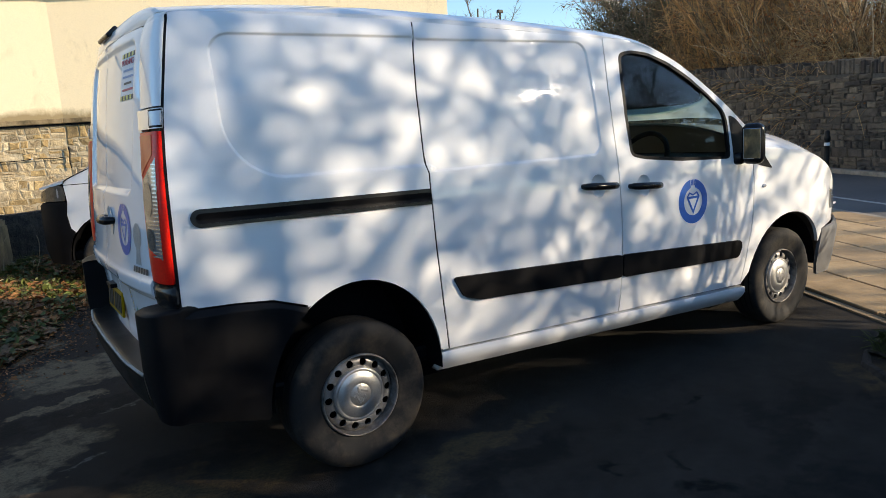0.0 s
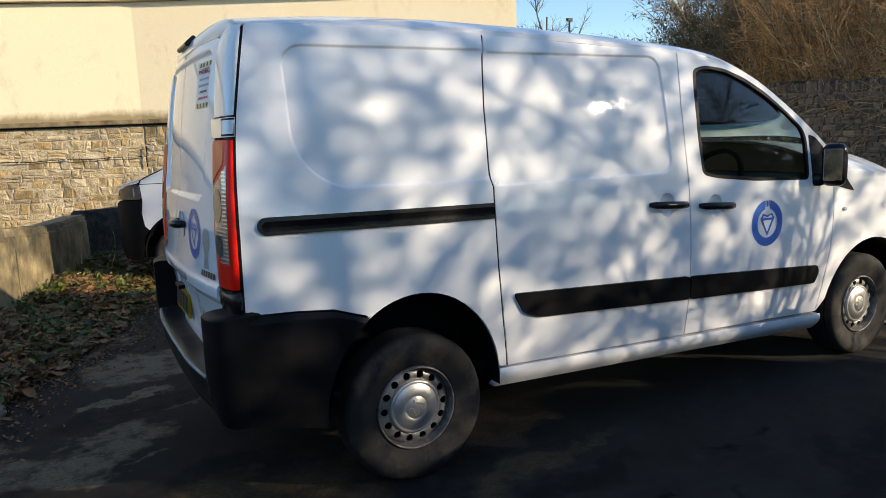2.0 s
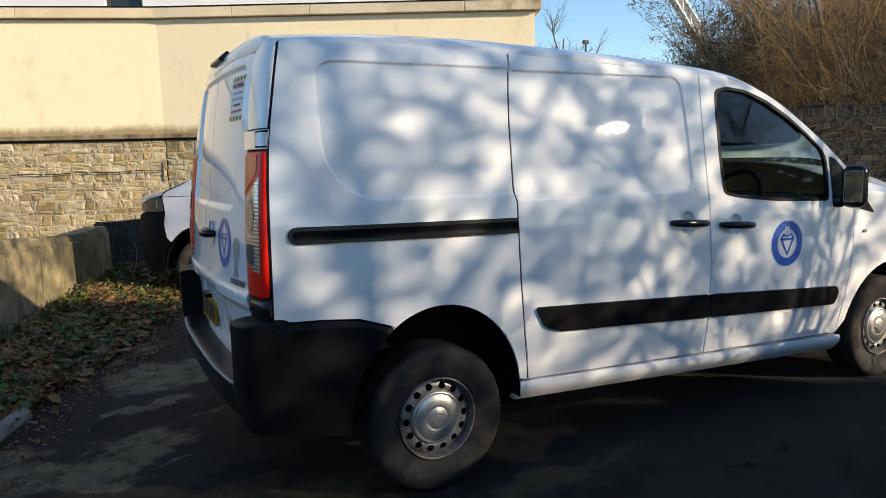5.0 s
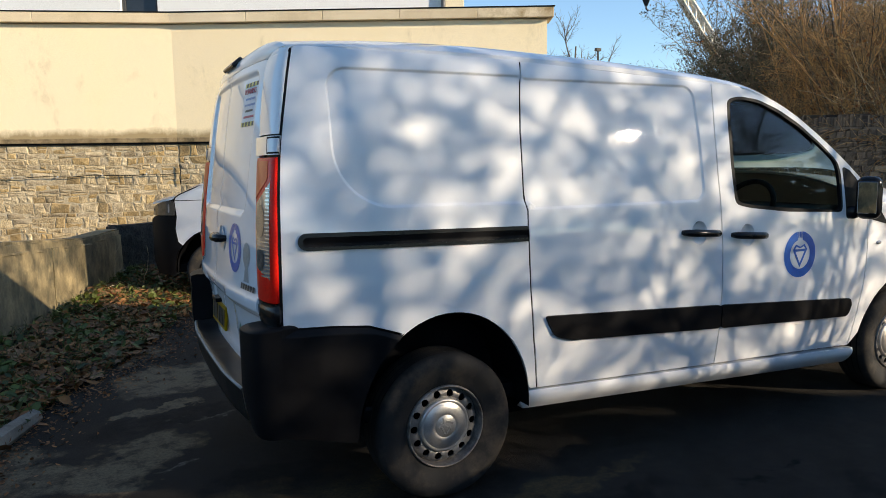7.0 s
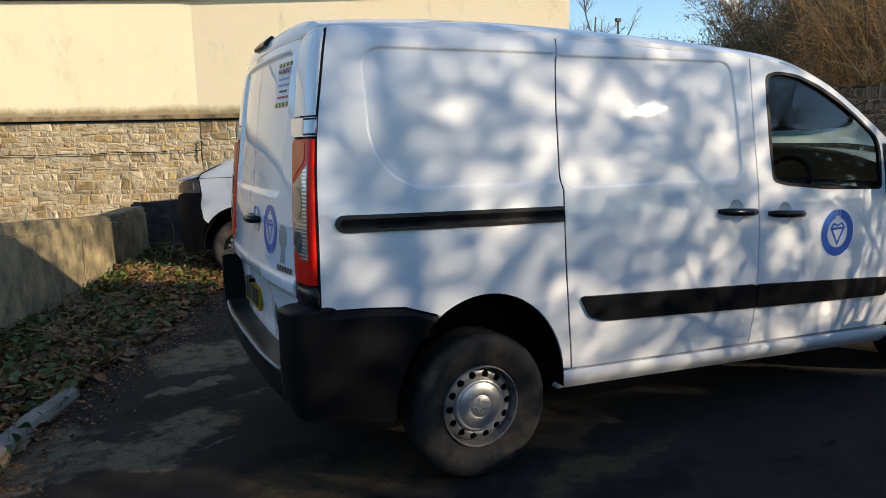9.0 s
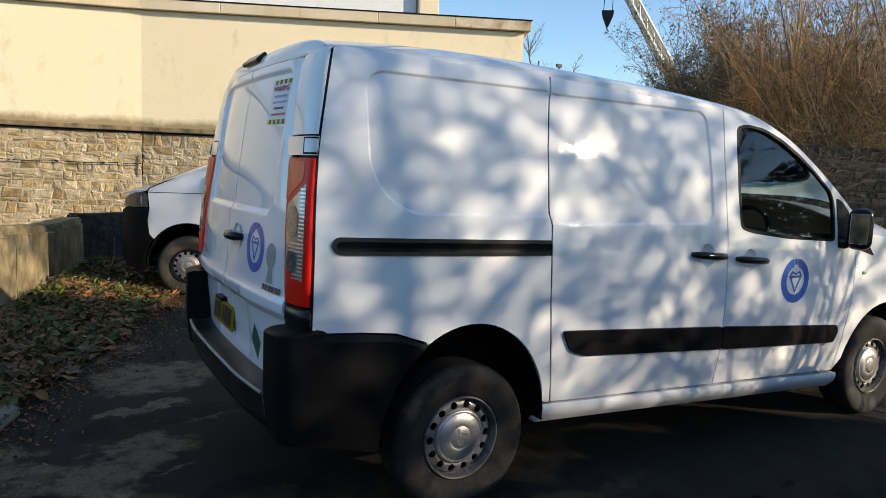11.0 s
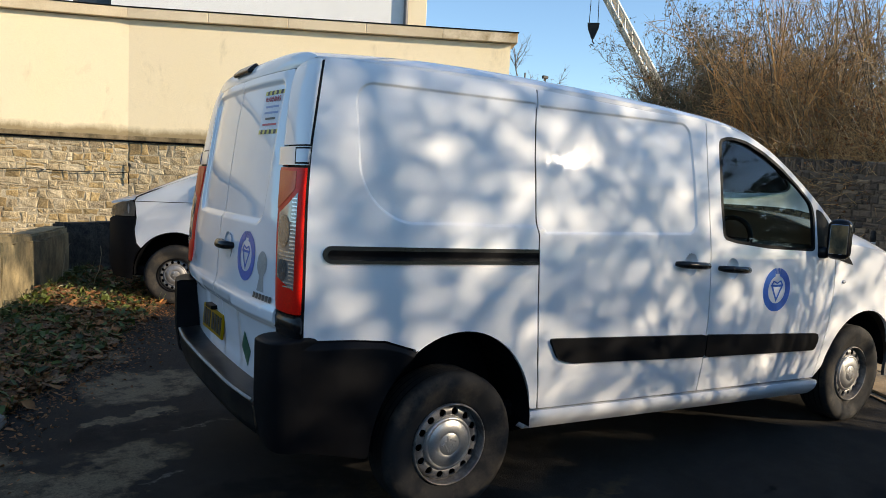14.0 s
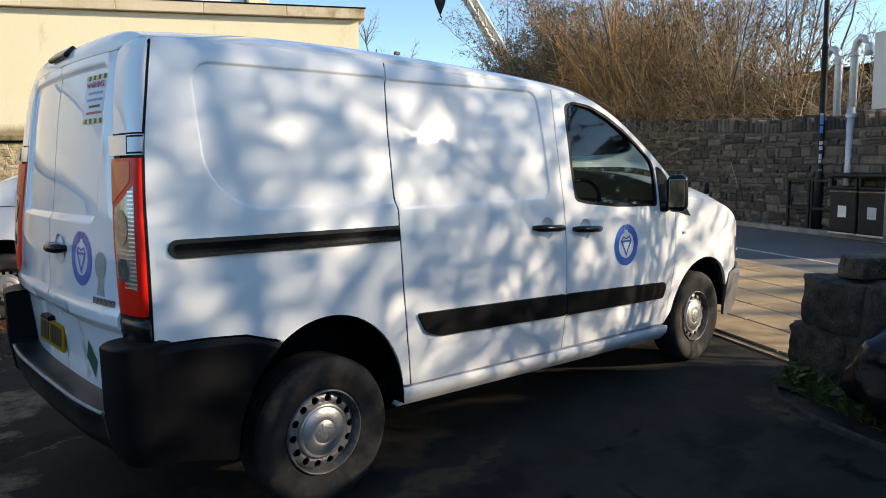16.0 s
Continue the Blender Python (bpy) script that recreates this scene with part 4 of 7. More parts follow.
fb = [(3.545, 0.44), (3.56, 0.58), (3.7, 0.592), (4.09, 0.602), (4.14, 0.45), (4.10, 0.30), (3.85, 0.245), (3.60, 0.245), (3.555, 0.33)]
both("front_bumper_corner", sheet(fb, lambda x, z: Vector((x, -SY(x, z) - 0.006 - 0.042 * min(1, max(0, (x - 3.56) / 0.22)) * min(1, max(0.3, (0.625 - z) / 0.06)), z)), h=0.04), "grey_plastic", "dark grey plastic bumper corner")

# sill, roof, bonnet
def sill(u, v):
    return Vector((u, -(0.875 + 0.055 * math.sin(math.pi * min(v, 1) * 0.62)), sill_z(u) - 0.006 - 0.098 * (1 - v)))


both("sill", strip_grid(sill, np.linspace(0.395, 2.655, 30), np.linspace(0, 1, 7), 0.05, (0, 1, 0)), "paint", "white side sill below the doors")
ROOF_E = curve([-0.62, -0.3, 0.15, 0.88, 1.30, 1.60, 1.85, 2.108, 2.38, 2.62, 2.80], [1.895, 1.905, 1.908, 1.886, 1.862, 1.838, 1.806, 1.712, 1.545, 1.368, 1.215])
CROWN = curve([-0.62, 0.0, 1.3, 1.8, 2.2, 2.8], [0.052, 0.076, 0.078, 0.085, 0.12, 0.17])


def roof(x, s):
    """s runs from -1 to 1 across the roof."""
    ze = ROOF_E(x)
    ye = SY(x, min(ze, 1.93)) - 0.004
    return Vector((x, ye * s, ze + 0.004 + CROWN(x) * (1 - abs(s) ** 6)))


cross = [math.sin(radians(a)) for a in np.linspace(-90, 90, 25)]
bm = strip_grid(lambda s, x: roof(x, s), cross, list(np.linspace(-0.60, 1.79, 34)), 0.02, (0, 0, -1))
part("roof", orient(bm, Vector((0, 0, 1))), "paint", van, "white steel roof", True)
bm = strip_grid(lambda s, x: roof(x, s), [c * 0.86 for c in cross], list(np.linspace(1.805, 2.80, 22)), 0.006, (0, 0, -1))
part("windscreen", orient(bm, Vector((0, 0, 1))), "car_glass", van, "dark tinted windscreen", True)
for sgn in (-1, 1):
    bm = strip_grid(lambda s, x: roof(x, s), [sgn * q for q in np.linspace(0.866, 1.0, 6)], list(np.linspace(1.795, 2.82, 24)), 0.03, (0, 0, -1))
    part("windscreen_pillar", orient(bm, Vector((0, 0, 1))), "paint", van, "white windscreen pillar", True)
HOOD_C = curve([2.72, 3.0, 3.3, 3.6, 3.85, 4.05, 4.16], [1.37, 1.36, 1.33, 1.268, 1.16, 0.96, 0.68])


def hood(x, s):
    xx = min(x, 4.06)
    ye, ze = SY(xx, SHOULDER(xx)) * (1.0 if x <= 4.06 else 0.97), SHOULDER(xx)
    return Vector((x, ye * s, ze + (HOOD_C(x) - ze) * (1 - abs(s) ** 2.6)))


bm = strip_grid(lambda s, x: hood(x, s), cross, list(np.linspace(2.72, 4.06, 28)) + [4.11, 4.16], 0.015, (0, 0, -1))
part("bonnet", orient(bm, Vector((0, 0, 1))), "paint", van, "white sloping bonnet", True)
bm = strip_grid(lambda s, z: Vector((4.05 + 0.13 * (1 - s * s), 0.72 * s, z)), cross, list(np.linspace(0.26, 0.72, 8)))
part("front_bumper", orient(bm, Vector((1, 0, 0))), "grey_plastic", van, "dark grey plastic front bumper", True)
for sgn in (-1, 1):
    bm = strip_grid(lambda s, z: Vector((3.72 + 0.30 * s - 0.10 * (z - 0.75), sgn * (SY(3.72 + 0.30 * s, z) + 0.003), z)), np.linspace(0, 1, 8), np.linspace(0.70, 0.86, 5))
    part("headlamp", orient(bm, Vector((0.3, sgn, 0.3))), "lens_clear", van, "clear plastic headlamp lens", True)

# dark lining behind the gaps, floor and load space
LOW = [(-0.66, 0.44), (-0.56, 1.885), (1.60, 1.80), (1.60, 1.13), (2.68, 1.09), (2.62, 0.40), (0.44, 0.43)] + ellipse(0.0, 0.375, 0.42, 0.48, 20, 0, 180) + [(-0.42, 0.44)]
both("inner_lining", sheet(LOW, side(-0.028), h=0.10, step=0.06, flange=0), "black_plastic")
part("floor_pan", box((-0.66, -0.80, 0.36), (3.6, 0.80, 0.44), bevel=0.02), "black_plastic", van)
part("bulkhead", box((1.50, -0.755, 0.44), (1.53, 0.755, 1.83), bevel=0.005), "dark_trim", van, "dark grey bulkhead behind the seats")
part("underbody", box((0.42, -0.62, 0.20), (2.4, 0.62, 0.36), bevel=0.04), "black_plastic", van)


def arch_liner(cx, cz, rx, rz, yo=-0.93):
    bm = strip_grid(lambda a, y: Vector((cx + rx * math.cos(a), y, cz + rz * math.sin(a))), [radians(q) for q in np.linspace(-2, 182, 26)], [yo, -0.62])
    c = [bm.verts.new((cx + rx * math.cos(radians(q)), -0.62, cz + rz * math.sin(radians(q)))) for q in np.linspace(-2, 182, 26)]
    bm.faces.new(c)
    return bm


both("wheel_arch_liner", arch_liner(0.0, 0.375, 0.392, 0.448), "black_plastic", "black wheel arch liner", False)
both("wheel_arch_liner", arch_liner(3.122, 0.345, 0.432, 0.40, -0.865), "black_plastic", "black wheel arch liner", False)

# windows
pane = sheet(WINDOW, side(-0.014), h=0.06, flange=0.004)
both("side_window", pane, "car_glass", "tinted driver's window")
c_w = Vector((sum(p[0] for p in WINDOW) / len(WINDOW), sum(p[1] for p in WINDOW) / len(WINDOW)))
shrink = [tuple(c_w + (Vector(p) - c_w) * (1 - 0.020 / (Vector(p) - c_w).length)) for p in WINDOW]
both("window_seal", sheet(WINDOW, side(0.001), [shrink], h=0.2, flange=0.018), "black_plastic", "black rubber window seal")
both("mirror_mount", sheet(QLITE, side(0.002), h=0.05, flange=0.02), "black_plastic", "black plastic mirror mount")
TRI = round_poly([(2.73, 1.235), (2.80, 1.165), (2.905, 1.050), (2.725, 1.092)], 0.012)
both("corner_trim", sheet(TRI, side(0.004), h=0.05, flange=0.012), "black_plastic", "small black corner trim")

# rubbing strips, rail and handles
both("rubbing_strip", sheet(round_poly([(0.463, 0.765), (1.541, 0.706), (1.541, 0.585), (0.60, 0.640), (0.515, 0.668)], 0.025), lambda x, z: Vector((x, -SY(x, z) - 0.014, z)), h=0.035, flange=0.016), "black_plastic", "long black rubbing strip")
both("rubbing_strip", sheet(round_poly([(1.549, 0.705), (2.575, 0.640), (2.592, 0.60), (2.56, 0.535), (1.549, 0.584)], 0.022), lambda x, z: Vector((x, -SY(x, z) - 0.014, z)), h=0.035, flange=0.016), "black_plastic", "long black rubbing strip")
RAIL = rounded(-0.622, 1.124, 0.382, 1.190, (0.004, 0.004, 0.034, 0.034))
RAIL_IN = rounded(-0.605, 1.137, 0.381, 1.174, (0.003, 0.003, 0.02, 0.02))
rail_z = lambda x, z: z - 0.020 * (x + 0.6)
rail = both("door_rail", sheet(RAIL, lambda x, z: Vector((x, -SY(x, z) - 0.010, rail_z(x, z))), [RAIL_IN], h=0.1, flange=0.016), "gloss_black", "black sliding door rail")
both("rail_groove", sheet(RAIL_IN, lambda x, z: Vector((x, -SY(x, z) - 0.002 - 0.006 * abs((z - 1.153) / 0.02), rail_z(x, z))), h=0.012, step=0.02, flange=0), "black_plastic")


def handle(c, slope):
    cup = bmesh.new()
    rings = []
    for k, (q, dep) in enumerate(((1.0, 0.0), (0.93, 0.010), (0.75, 0.020), (0.4, 0.026))):
        rings.append([cup.verts.new((c[0] + 0.052 * q * math.cos(a), -SY(*c) + dep, c[1] + 0.058 * q * math.sin(a))) for a in [2 * math.pi * i / 28 for i in range(28)]])
    for a, b in zip(rings, rings[1:]):
        for i in range(28):
            cup.faces.new((a[i], a[(i + 1) % 28], b[(i + 1) % 28], b[i]))
    cup.faces.new(rings[-1])
    both("handle_cup", cup, "paint", "white pressed handle recess")
    bar = bmesh.new()
    pts = [(-0.112, 0.004), (-0.098, -0.022), (-0.06, -0.034), (0.0, -0.038), (0.06, -0.036), (0.10, -0.026), (0.116, -0.002)]
    add_tube(bar, [(c[0] + x, -SY(*c) + y, c[1] + slope * x) for x, y in pts], [0.012, 0.017, 0.019, 0.019, 0.019, 0.018, 0.013], 12)
    both("door_handle", bar, "gloss_black", "black plastic door handle")


handle(H1, -0.06)
handle(H2, -0.06)
bm = bmesh.new()
bmesh.ops.create_uvsphere(bm, u_segments=14, v_segments=8, radius=1)
bmesh.ops.transform(bm, matrix=Matrix.Translation((2.815, -SY(2.815, 0.948) - 0.002, 0.948)) @ Matrix.Diagonal((0.022, 0.009, 0.012, 1)), verts=bm.verts)
both("side_indicator", bm, "lens_clear", "small clear side indicator")

# door mirror
mir = bmesh.new()
add_box(mir, (2.53, -1.085, 1.10), (2.66, -0.955, 1.34), None, 0.045, 4)
for q in mir.verts:
    if q.co.x > 2.59:
        q.co.y += 0.02 * (1 if q.co.y < -1.03 else -1)
        q.co.z += 0.02 * (1 if q.co.z < 1.2 else -1)
add_box(mir, (2.55, -0.97, 1.10), (2.63, -0.90, 1.17), None, 0.02, 2)
turned = Matrix.Translation((2.60, -1.02, 0)) @ Matrix.Rotation(radians(20), 4, "Z") @ Matrix.Translation((-2.60, 1.02, 0))
bmesh.ops.transform(mir, matrix=turned, verts=mir.verts)
both("door_mirror", mir, "gloss_black", "black door mirror housing")
mg = bmesh.new()
add_box(mg, (2.524, -1.07, 1.135), (2.531, -0.975, 1.31), None, 0.003, 1)
bmesh.ops.transform(mg, matrix=turned, verts=mg.verts)
both("mirror_glass", mg, "mirror", "door mirror glass", False)

# rear doors, lights, bumper
BACK = Vector((-1, 0, 0))


def rear_pressed(y, z):
    d = rbox(abs(y), z, -0.6, 1.235, 0.556, 1.842, 0.07)
    q = min(max(-d / 0.03, 0), 1)
    p = rear()(y, z)
    p.x += 0.016 * q * q * (3 - 2 * q)
    d2 = rbox(abs(y), z, -0.4, 0.60, 0.30, 0.915, 0.03)
    q = min(max(-d2 / 0.03, 0), 1)
    p.x += 0.008 * q
    return p


for s in (-1, 1):
    ex = []
    for off in (-0.004, 0.003, 0.01, 0.017, 0.024, 0.03):
        ex += [(s * y, z) for y, z in resample([(0.02, 1.235 + off), (0.48, 1.235 + off)], 0.03, False) + ellipse(0.486, 1.305, 0.07 - off, 0.07 - off, 9, 270, 360) + resample([(0.556 - off, 1.32), (0.556 - off, 1.76)], 0.03, False) + ellipse(0.486, 1.772, 0.07 - off, 0.07 - off, 9, 0, 90) + resample([(0.48, 1.842 - off), (0.02, 1.842 - off)], 0.03, False)]
    ex += [(s * y, z) for z in (0.836, 0.850, 0.862, 0.874, 0.886, 0.90, 0.912, 0.926, 0.94, 0.955, 0.97) for y in np.linspace(0.02, 0.745, 18)]
    rim = [(0.004, 0.445), (0.66, 0.445)] + [(EY(z) - 0.003, z) for z in np.linspace(0.50, 1.83, 30)] + [(EY(1.856) - 0.004, 1.856), (EY(1.868) - 0.009, 1.868), (0.570, 1.872), (0.004, 1.872)]
    dr = sheet([(s * y, z) for y, z in rim], rear_pressed, h=0.05, extra=ex, depth=(1, 0, 0))
    part("rear_door", orient(dr, BACK), "paint", van, "white rear cargo door with a recessed upper panel", True)


def rear_top(s, v):
    """From the door tops up to the roof's rear edge."""
    b = rear()(s * EY(1.874), 1.874)
    t = roof(-0.60, s)
    a = v * math.pi / 2
    return Vector((b.x + (t.x - b.x) * (1 - math.cos(a)), b.y + (t.y - b.y) * v, b.z + (t.z - b.z) * math.sin(a)))


def corner_top(s, v):
    """Closes the corner between the rear pillar, the roof and its rear edge."""
    b, t = corner(1.874, s), roof(-0.60 + 0.045 * s, -1)
    a = v * math.pi / 2
    return Vector((b.x + (t.x - b.x) * (1 - math.cos(a)), b.y + (t.y - b.y) * v, b.z + (t.z - b.z) * math.sin(a)))


both("roof_corner", strip_grid(corner_top, np.linspace(0, 1, 12), np.linspace(0, 1, 6)), "paint", out=Vector((-1, -1, 1)))
part("roof_edge", orient(strip_grid(rear_top, cross, np.linspace(0, 1, 8)), Vector((-1, 0, 1))), "paint", van, "white rounded rear roof edge", True)
bm = strip_grid(lambda s, z: corner(z, s, 0.001), np.linspace(0, 0.985, 16), list(np.linspace(1.562, 1.874, 20)), 0.02, (0.7, 0.7, 0))
both("corner_pillar", bm, "paint", "white rear corner pillar", out=Vector((-1, -1, 0)))
bm = strip_grid(lambda s, z: corner(z, s, -0.02), np.linspace(0, 1, 10), list(np.linspace(0.42, 1.90, 20)))
both("pillar_lining", bm, "black_plastic", out=Vector((-1, -1, 0)))
bm = strip_grid(lambda s, z: corner(z, s, 0.008), np.linspace(-0.12, 0.97, 12), list(np.linspace(1.484, 1.555, 5)), 0.03, (0.7, 0.7, 0))
both("hinge_cover", bm, "hinge_grey", "grey-blue painted hinge cover", out=Vector((-1, -1, 0)))
bm = strip_grid(lambda s, z: corner(z, s, 0.0095), np.linspace(0.40, 0.955, 8), list(np.linspace(1.488, 1.552, 4)), 0.01, (0.7, 0.7, 0))
both("hinge_gasket", bm, "black_plastic", out=Vector((-1, -1, 0)))
bm = strip_grid(lambda s, z: corner(z, s, 0.013), np.linspace(0.45, 0.93, 8), list(np.linspace(1.495, 1.545, 4)), 0.01, (0.7, 0.7, 0))
both("hinge_cap", bm, "hinge_grey", out=Vector((-1, -1, 0)))


def swell(s, z):
    e = min(s + 0.08, 0.935 - s, 0.2) / 0.2
    return 0.003 + 0.009 * max(0, e) ** 0.5


bm = strip_grid(lambda s, z: corner(z, s, swell(s, z)), np.linspace(-0.07, 0.925, 16), list(np.linspace(0.935, 1.474, 24)), 0.03, (0.7, 0.7, 0))
both("tail_light", bm, "red_lens", "tall red rear light", out=Vector((-1, -1, 0)))


def lens_patch(zlo, zhi, s0, s1, off, n=10):
    return strip_grid(lambda s, v: corner(zlo(s) + (zhi(s) - zlo(s)) * v, s, swell(s, 0) + off), np.linspace(s0, s1, n), list(np.linspace(0, 1, 12)), 0.004, (0.7, 0.7, 0))


both("reversing_lens", lens_patch(lambda s: 1.065 - 0.07 * max(0, s), lambda s: 1.29 + 0.15 * max(0, s), 0.06, 0.62, 0.002), "lens_grey", "clear grey lower lens", out=Vector((-1, -1, 0)))
both("indicator_lens", lens_patch(lambda s: 1.315 + 0.16 * max(0, s), lambda s: 1.462, -0.05, 0.50, 0.002), "amber_lens", "amber upper lens", out=Vector((-1, -1, 0)))
for k in range(24):
    z0 = 1.03 + 0.0142 * k
    both("lens_rib", strip_grid(lambda s, z: corner(z, s, swell(s, 0) + 0.004), np.linspace(0.45 - (0.30 if 6 < k < 10 else 0.16 if k < 2 else 0), 0.62, 5), [z0, z0 + 0.0055], 0.002, (0.7, 0.7, 0)), "chrome", out=Vector((-1, -1, 0)))
for cz, ra, rs in ((1.092, 0.042, 0.15), (1.235, 0.062, 0.17)):
    dk = strip_grid(lambda r_, a_: corner(cz + ra * r_ * math.sin(a_), 0.25 + rs * r_ * math.cos(a_), swell(0.2, 0) + 0.0038 - 0.002 * (1 - r_)), [0.05, 0.4, 0.75, 1.0], [2 * math.pi * k / 20 for k in range(21)])
    both("reflector_bowl", dk, "lens_dark", out=Vector((-1, -1, 0)))
bm = strip_grid(lambda s, z: corner(z, s, 0.008 + 0.004 * (1 if 0.862 < z < 0.91 else 0)), np.linspace(-0.05, 0.945, 12), [0.842, 0.86, 0.864, 0.908, 0.912, 0.930], 0.02, (0.7, 0.7, 0))
both("light_base", bm, "gloss_black", "black plastic trim below the rear light", out=Vector((-1, -1, 0)))

# rear bumper: two upright corners and a step between
BPLAN = curve([0.0, 0.40, 0.60, 0.70, 0.78, 0.84], [-0.850, -0.845, -0.830, -0.818, -0.800, -0.77])


def bump_side(x, z):
    return Vector((x, -SY(x, z) - 0.019 * min(1, max(0, top_z(x) - z) / 0.024), z))


top_z = curve([-0.72, -0.50, -0.358, -0.226, -0.1], [0.829, 0.825, 0.812, 0.766, 0.71])
bs = [(-0.70, 0.405), (-0.60, 0.385), (-0.415, 0.338)] + [(x, z) for x, z in ellipse(0.0, 0.375, 0.405, 0.457, 14, 183, 121)] + [(-0.226, 0.762), (-0.358, 0.808), (-0.50, 0.823), (-0.70, 0.827)]
lip = [(x, top_z(x) - d) for d in (0.009, 0.014, 0.022, 0.03) for x in np.linspace(-0.69, -0.26, 24)]
both("rear_bumper", sheet(bs, bump_side, h=0.05, flange=0.03, extra=lip), "black_plastic", "black plastic rear bumper side")


def bump_corner(s, v):
    """s 0 at the inner edge, 1 at the side; v up, rolling over at the top."""
    a = s * math.pi / 2
    w = min(v, 1)
    z = 0.425 - 0.02 * s + (0.822 + 0.014 * s - 0.425 + 0.02 * s) * w
    yo, yi = SY(-0.70, z) + 0.019, 0.755
    y = yi + (yo - yi) * math.sin(a) ** 0.8
    x = -0.70 - 0.122 * max(0.0, math.cos(a)) ** 0.55
    tuck = 0.03 * max(0.0, 0.45 - w) ** 1.5 / 0.3 * (1 - s)
    back = max(0, v - 1) * 0.11
    return Vector((x + tuck + back, -y + back * 0.5 + tuck * 0.4, z + 0.012 * min(1, back / 0.02)))


both("bumper_end", strip_grid(bump_corner, np.linspace(0, 1, 18), [0, 0.1, 0.2, 0.3, 0.45, 0.6, 0.8, 0.95, 0.985, 1.0, 1.1, 1.3, 1.6], 0.12, (0.95, 0.2, 0)), "black_plastic", "black upright bumper end", out=Vector((-1, -1, 0)))
prof = [(0.05, 0.425), (0.022, 0.43), (0.010, 0.47), (0.002, 0.53), (-0.002, 0.556), (0.003, 0.568), (0.014, 0.572), (0.045, 0.568), (0.13, 0.574)]
bm = bmesh.new()
rows = []
for y in np.linspace(-0.72, 0.72, 34):
    x0 = BPLAN(abs(y))
    rows.append([bm.verts.new((x0 + px, y, pz)) for px, pz in prof])
for a, b in zip(rows, rows[1:]):
    for i in range(len(prof) - 1):
        bm.faces.new((a[i], a[i + 1], b[i + 1], b[i]))
part("bumper_step", orient(bm, Vector((-1, 0, 0.3))), "worn_step", van, "black plastic rear step worn grey on top", True)
bm = tube([(BPLAN(abs(y)) + 0.003, y, 0.567) for y in np.linspace(-0.70, 0.70, 30)], 0.0065, 6)
part("step_edge", bm, "scuffed", van, "worn pale edge of the step", True)

# things on the rear doors
hb = bmesh.new()
add_tube(hb, [(REAR_X(1.13) + d, y, 1.125) for y, d in ((-0.06, 0.01), (-0.075, -0.022), (-0.13, -0.034), (-0.20, -0.030), (-0.235, -0.012), (-0.245, 0.01))], [0.012, 0.018, 0.021, 0.020, 0.017, 0.012], 12)
part("rear_handle", hb, "gloss_black", van, "black plastic rear door handle", True)
bm = lathe([(0.062, 0.001), (0.055, -0.006), (0.03, -0.014), (0.001, -0.016)], 26)
bmesh.ops.transform(bm, matrix=Matrix.Translation((REAR_X(1.12) - 0.002, -0.17, 1.12)) @ Matrix.Rotation(radians(-90), 4, "Z"), verts=bm.verts)
# grey on a white door: the colour stands for the shade inside
part("rear_handle_cup", bm, "hinge_grey", van, "handle recess, its shade given as grey colour", True)
bm = box((-0.012, -0.195, -0.060), (0.0, 0.195, 0.060), bevel=0.004)
plate = part("number_plate", bm, "plate_yellow", van, "yellow rear number plate with black bars", m=pose(REAR_X(0.70) + 0.004, 0.180, 0.708, 0, 4, 0))
for k, y in enumerate((-0.158, -0.110, -0.062, -0.014, 0.054, 0.102, 0.150)):
    part("bar", box((-0.0145, y - 0.018, -0.042), (-0.0125, y + 0.018, 0.042), bevel=0.0005), "ink_black", plate)
part("plate_lamp", box((-0.02, -0.06, -0.02), (0.02, 0.06, 0.0), bevel=0.004), "black_plastic", van, m=Matrix.Translation((REAR_X(0.82) + 0.002, 0.175, 0.793)))
part("roof_lamp", box((-0.03, -0.13, -0.012), (0.03, 0.13, 0.010), bevel=0.009, segments=3), "gloss_black", van, "black high brake light on the roof edge", m=pose(-0.652, 0.06, 1.930, 0, -42, 0))


def flat_on(surf, outline, holes=(), off=0.0015):
    return sheet(outline, lambda a, b: surf(a, b, off), holes, h=0.03, step=0.012, flange=0)


on_side = lambda a, b, off: Vector((a, -SY(a, b) - off, b))
on_back = lambda a, b, off: rear_pressed(a, b) - Vector((off, 0, 0))


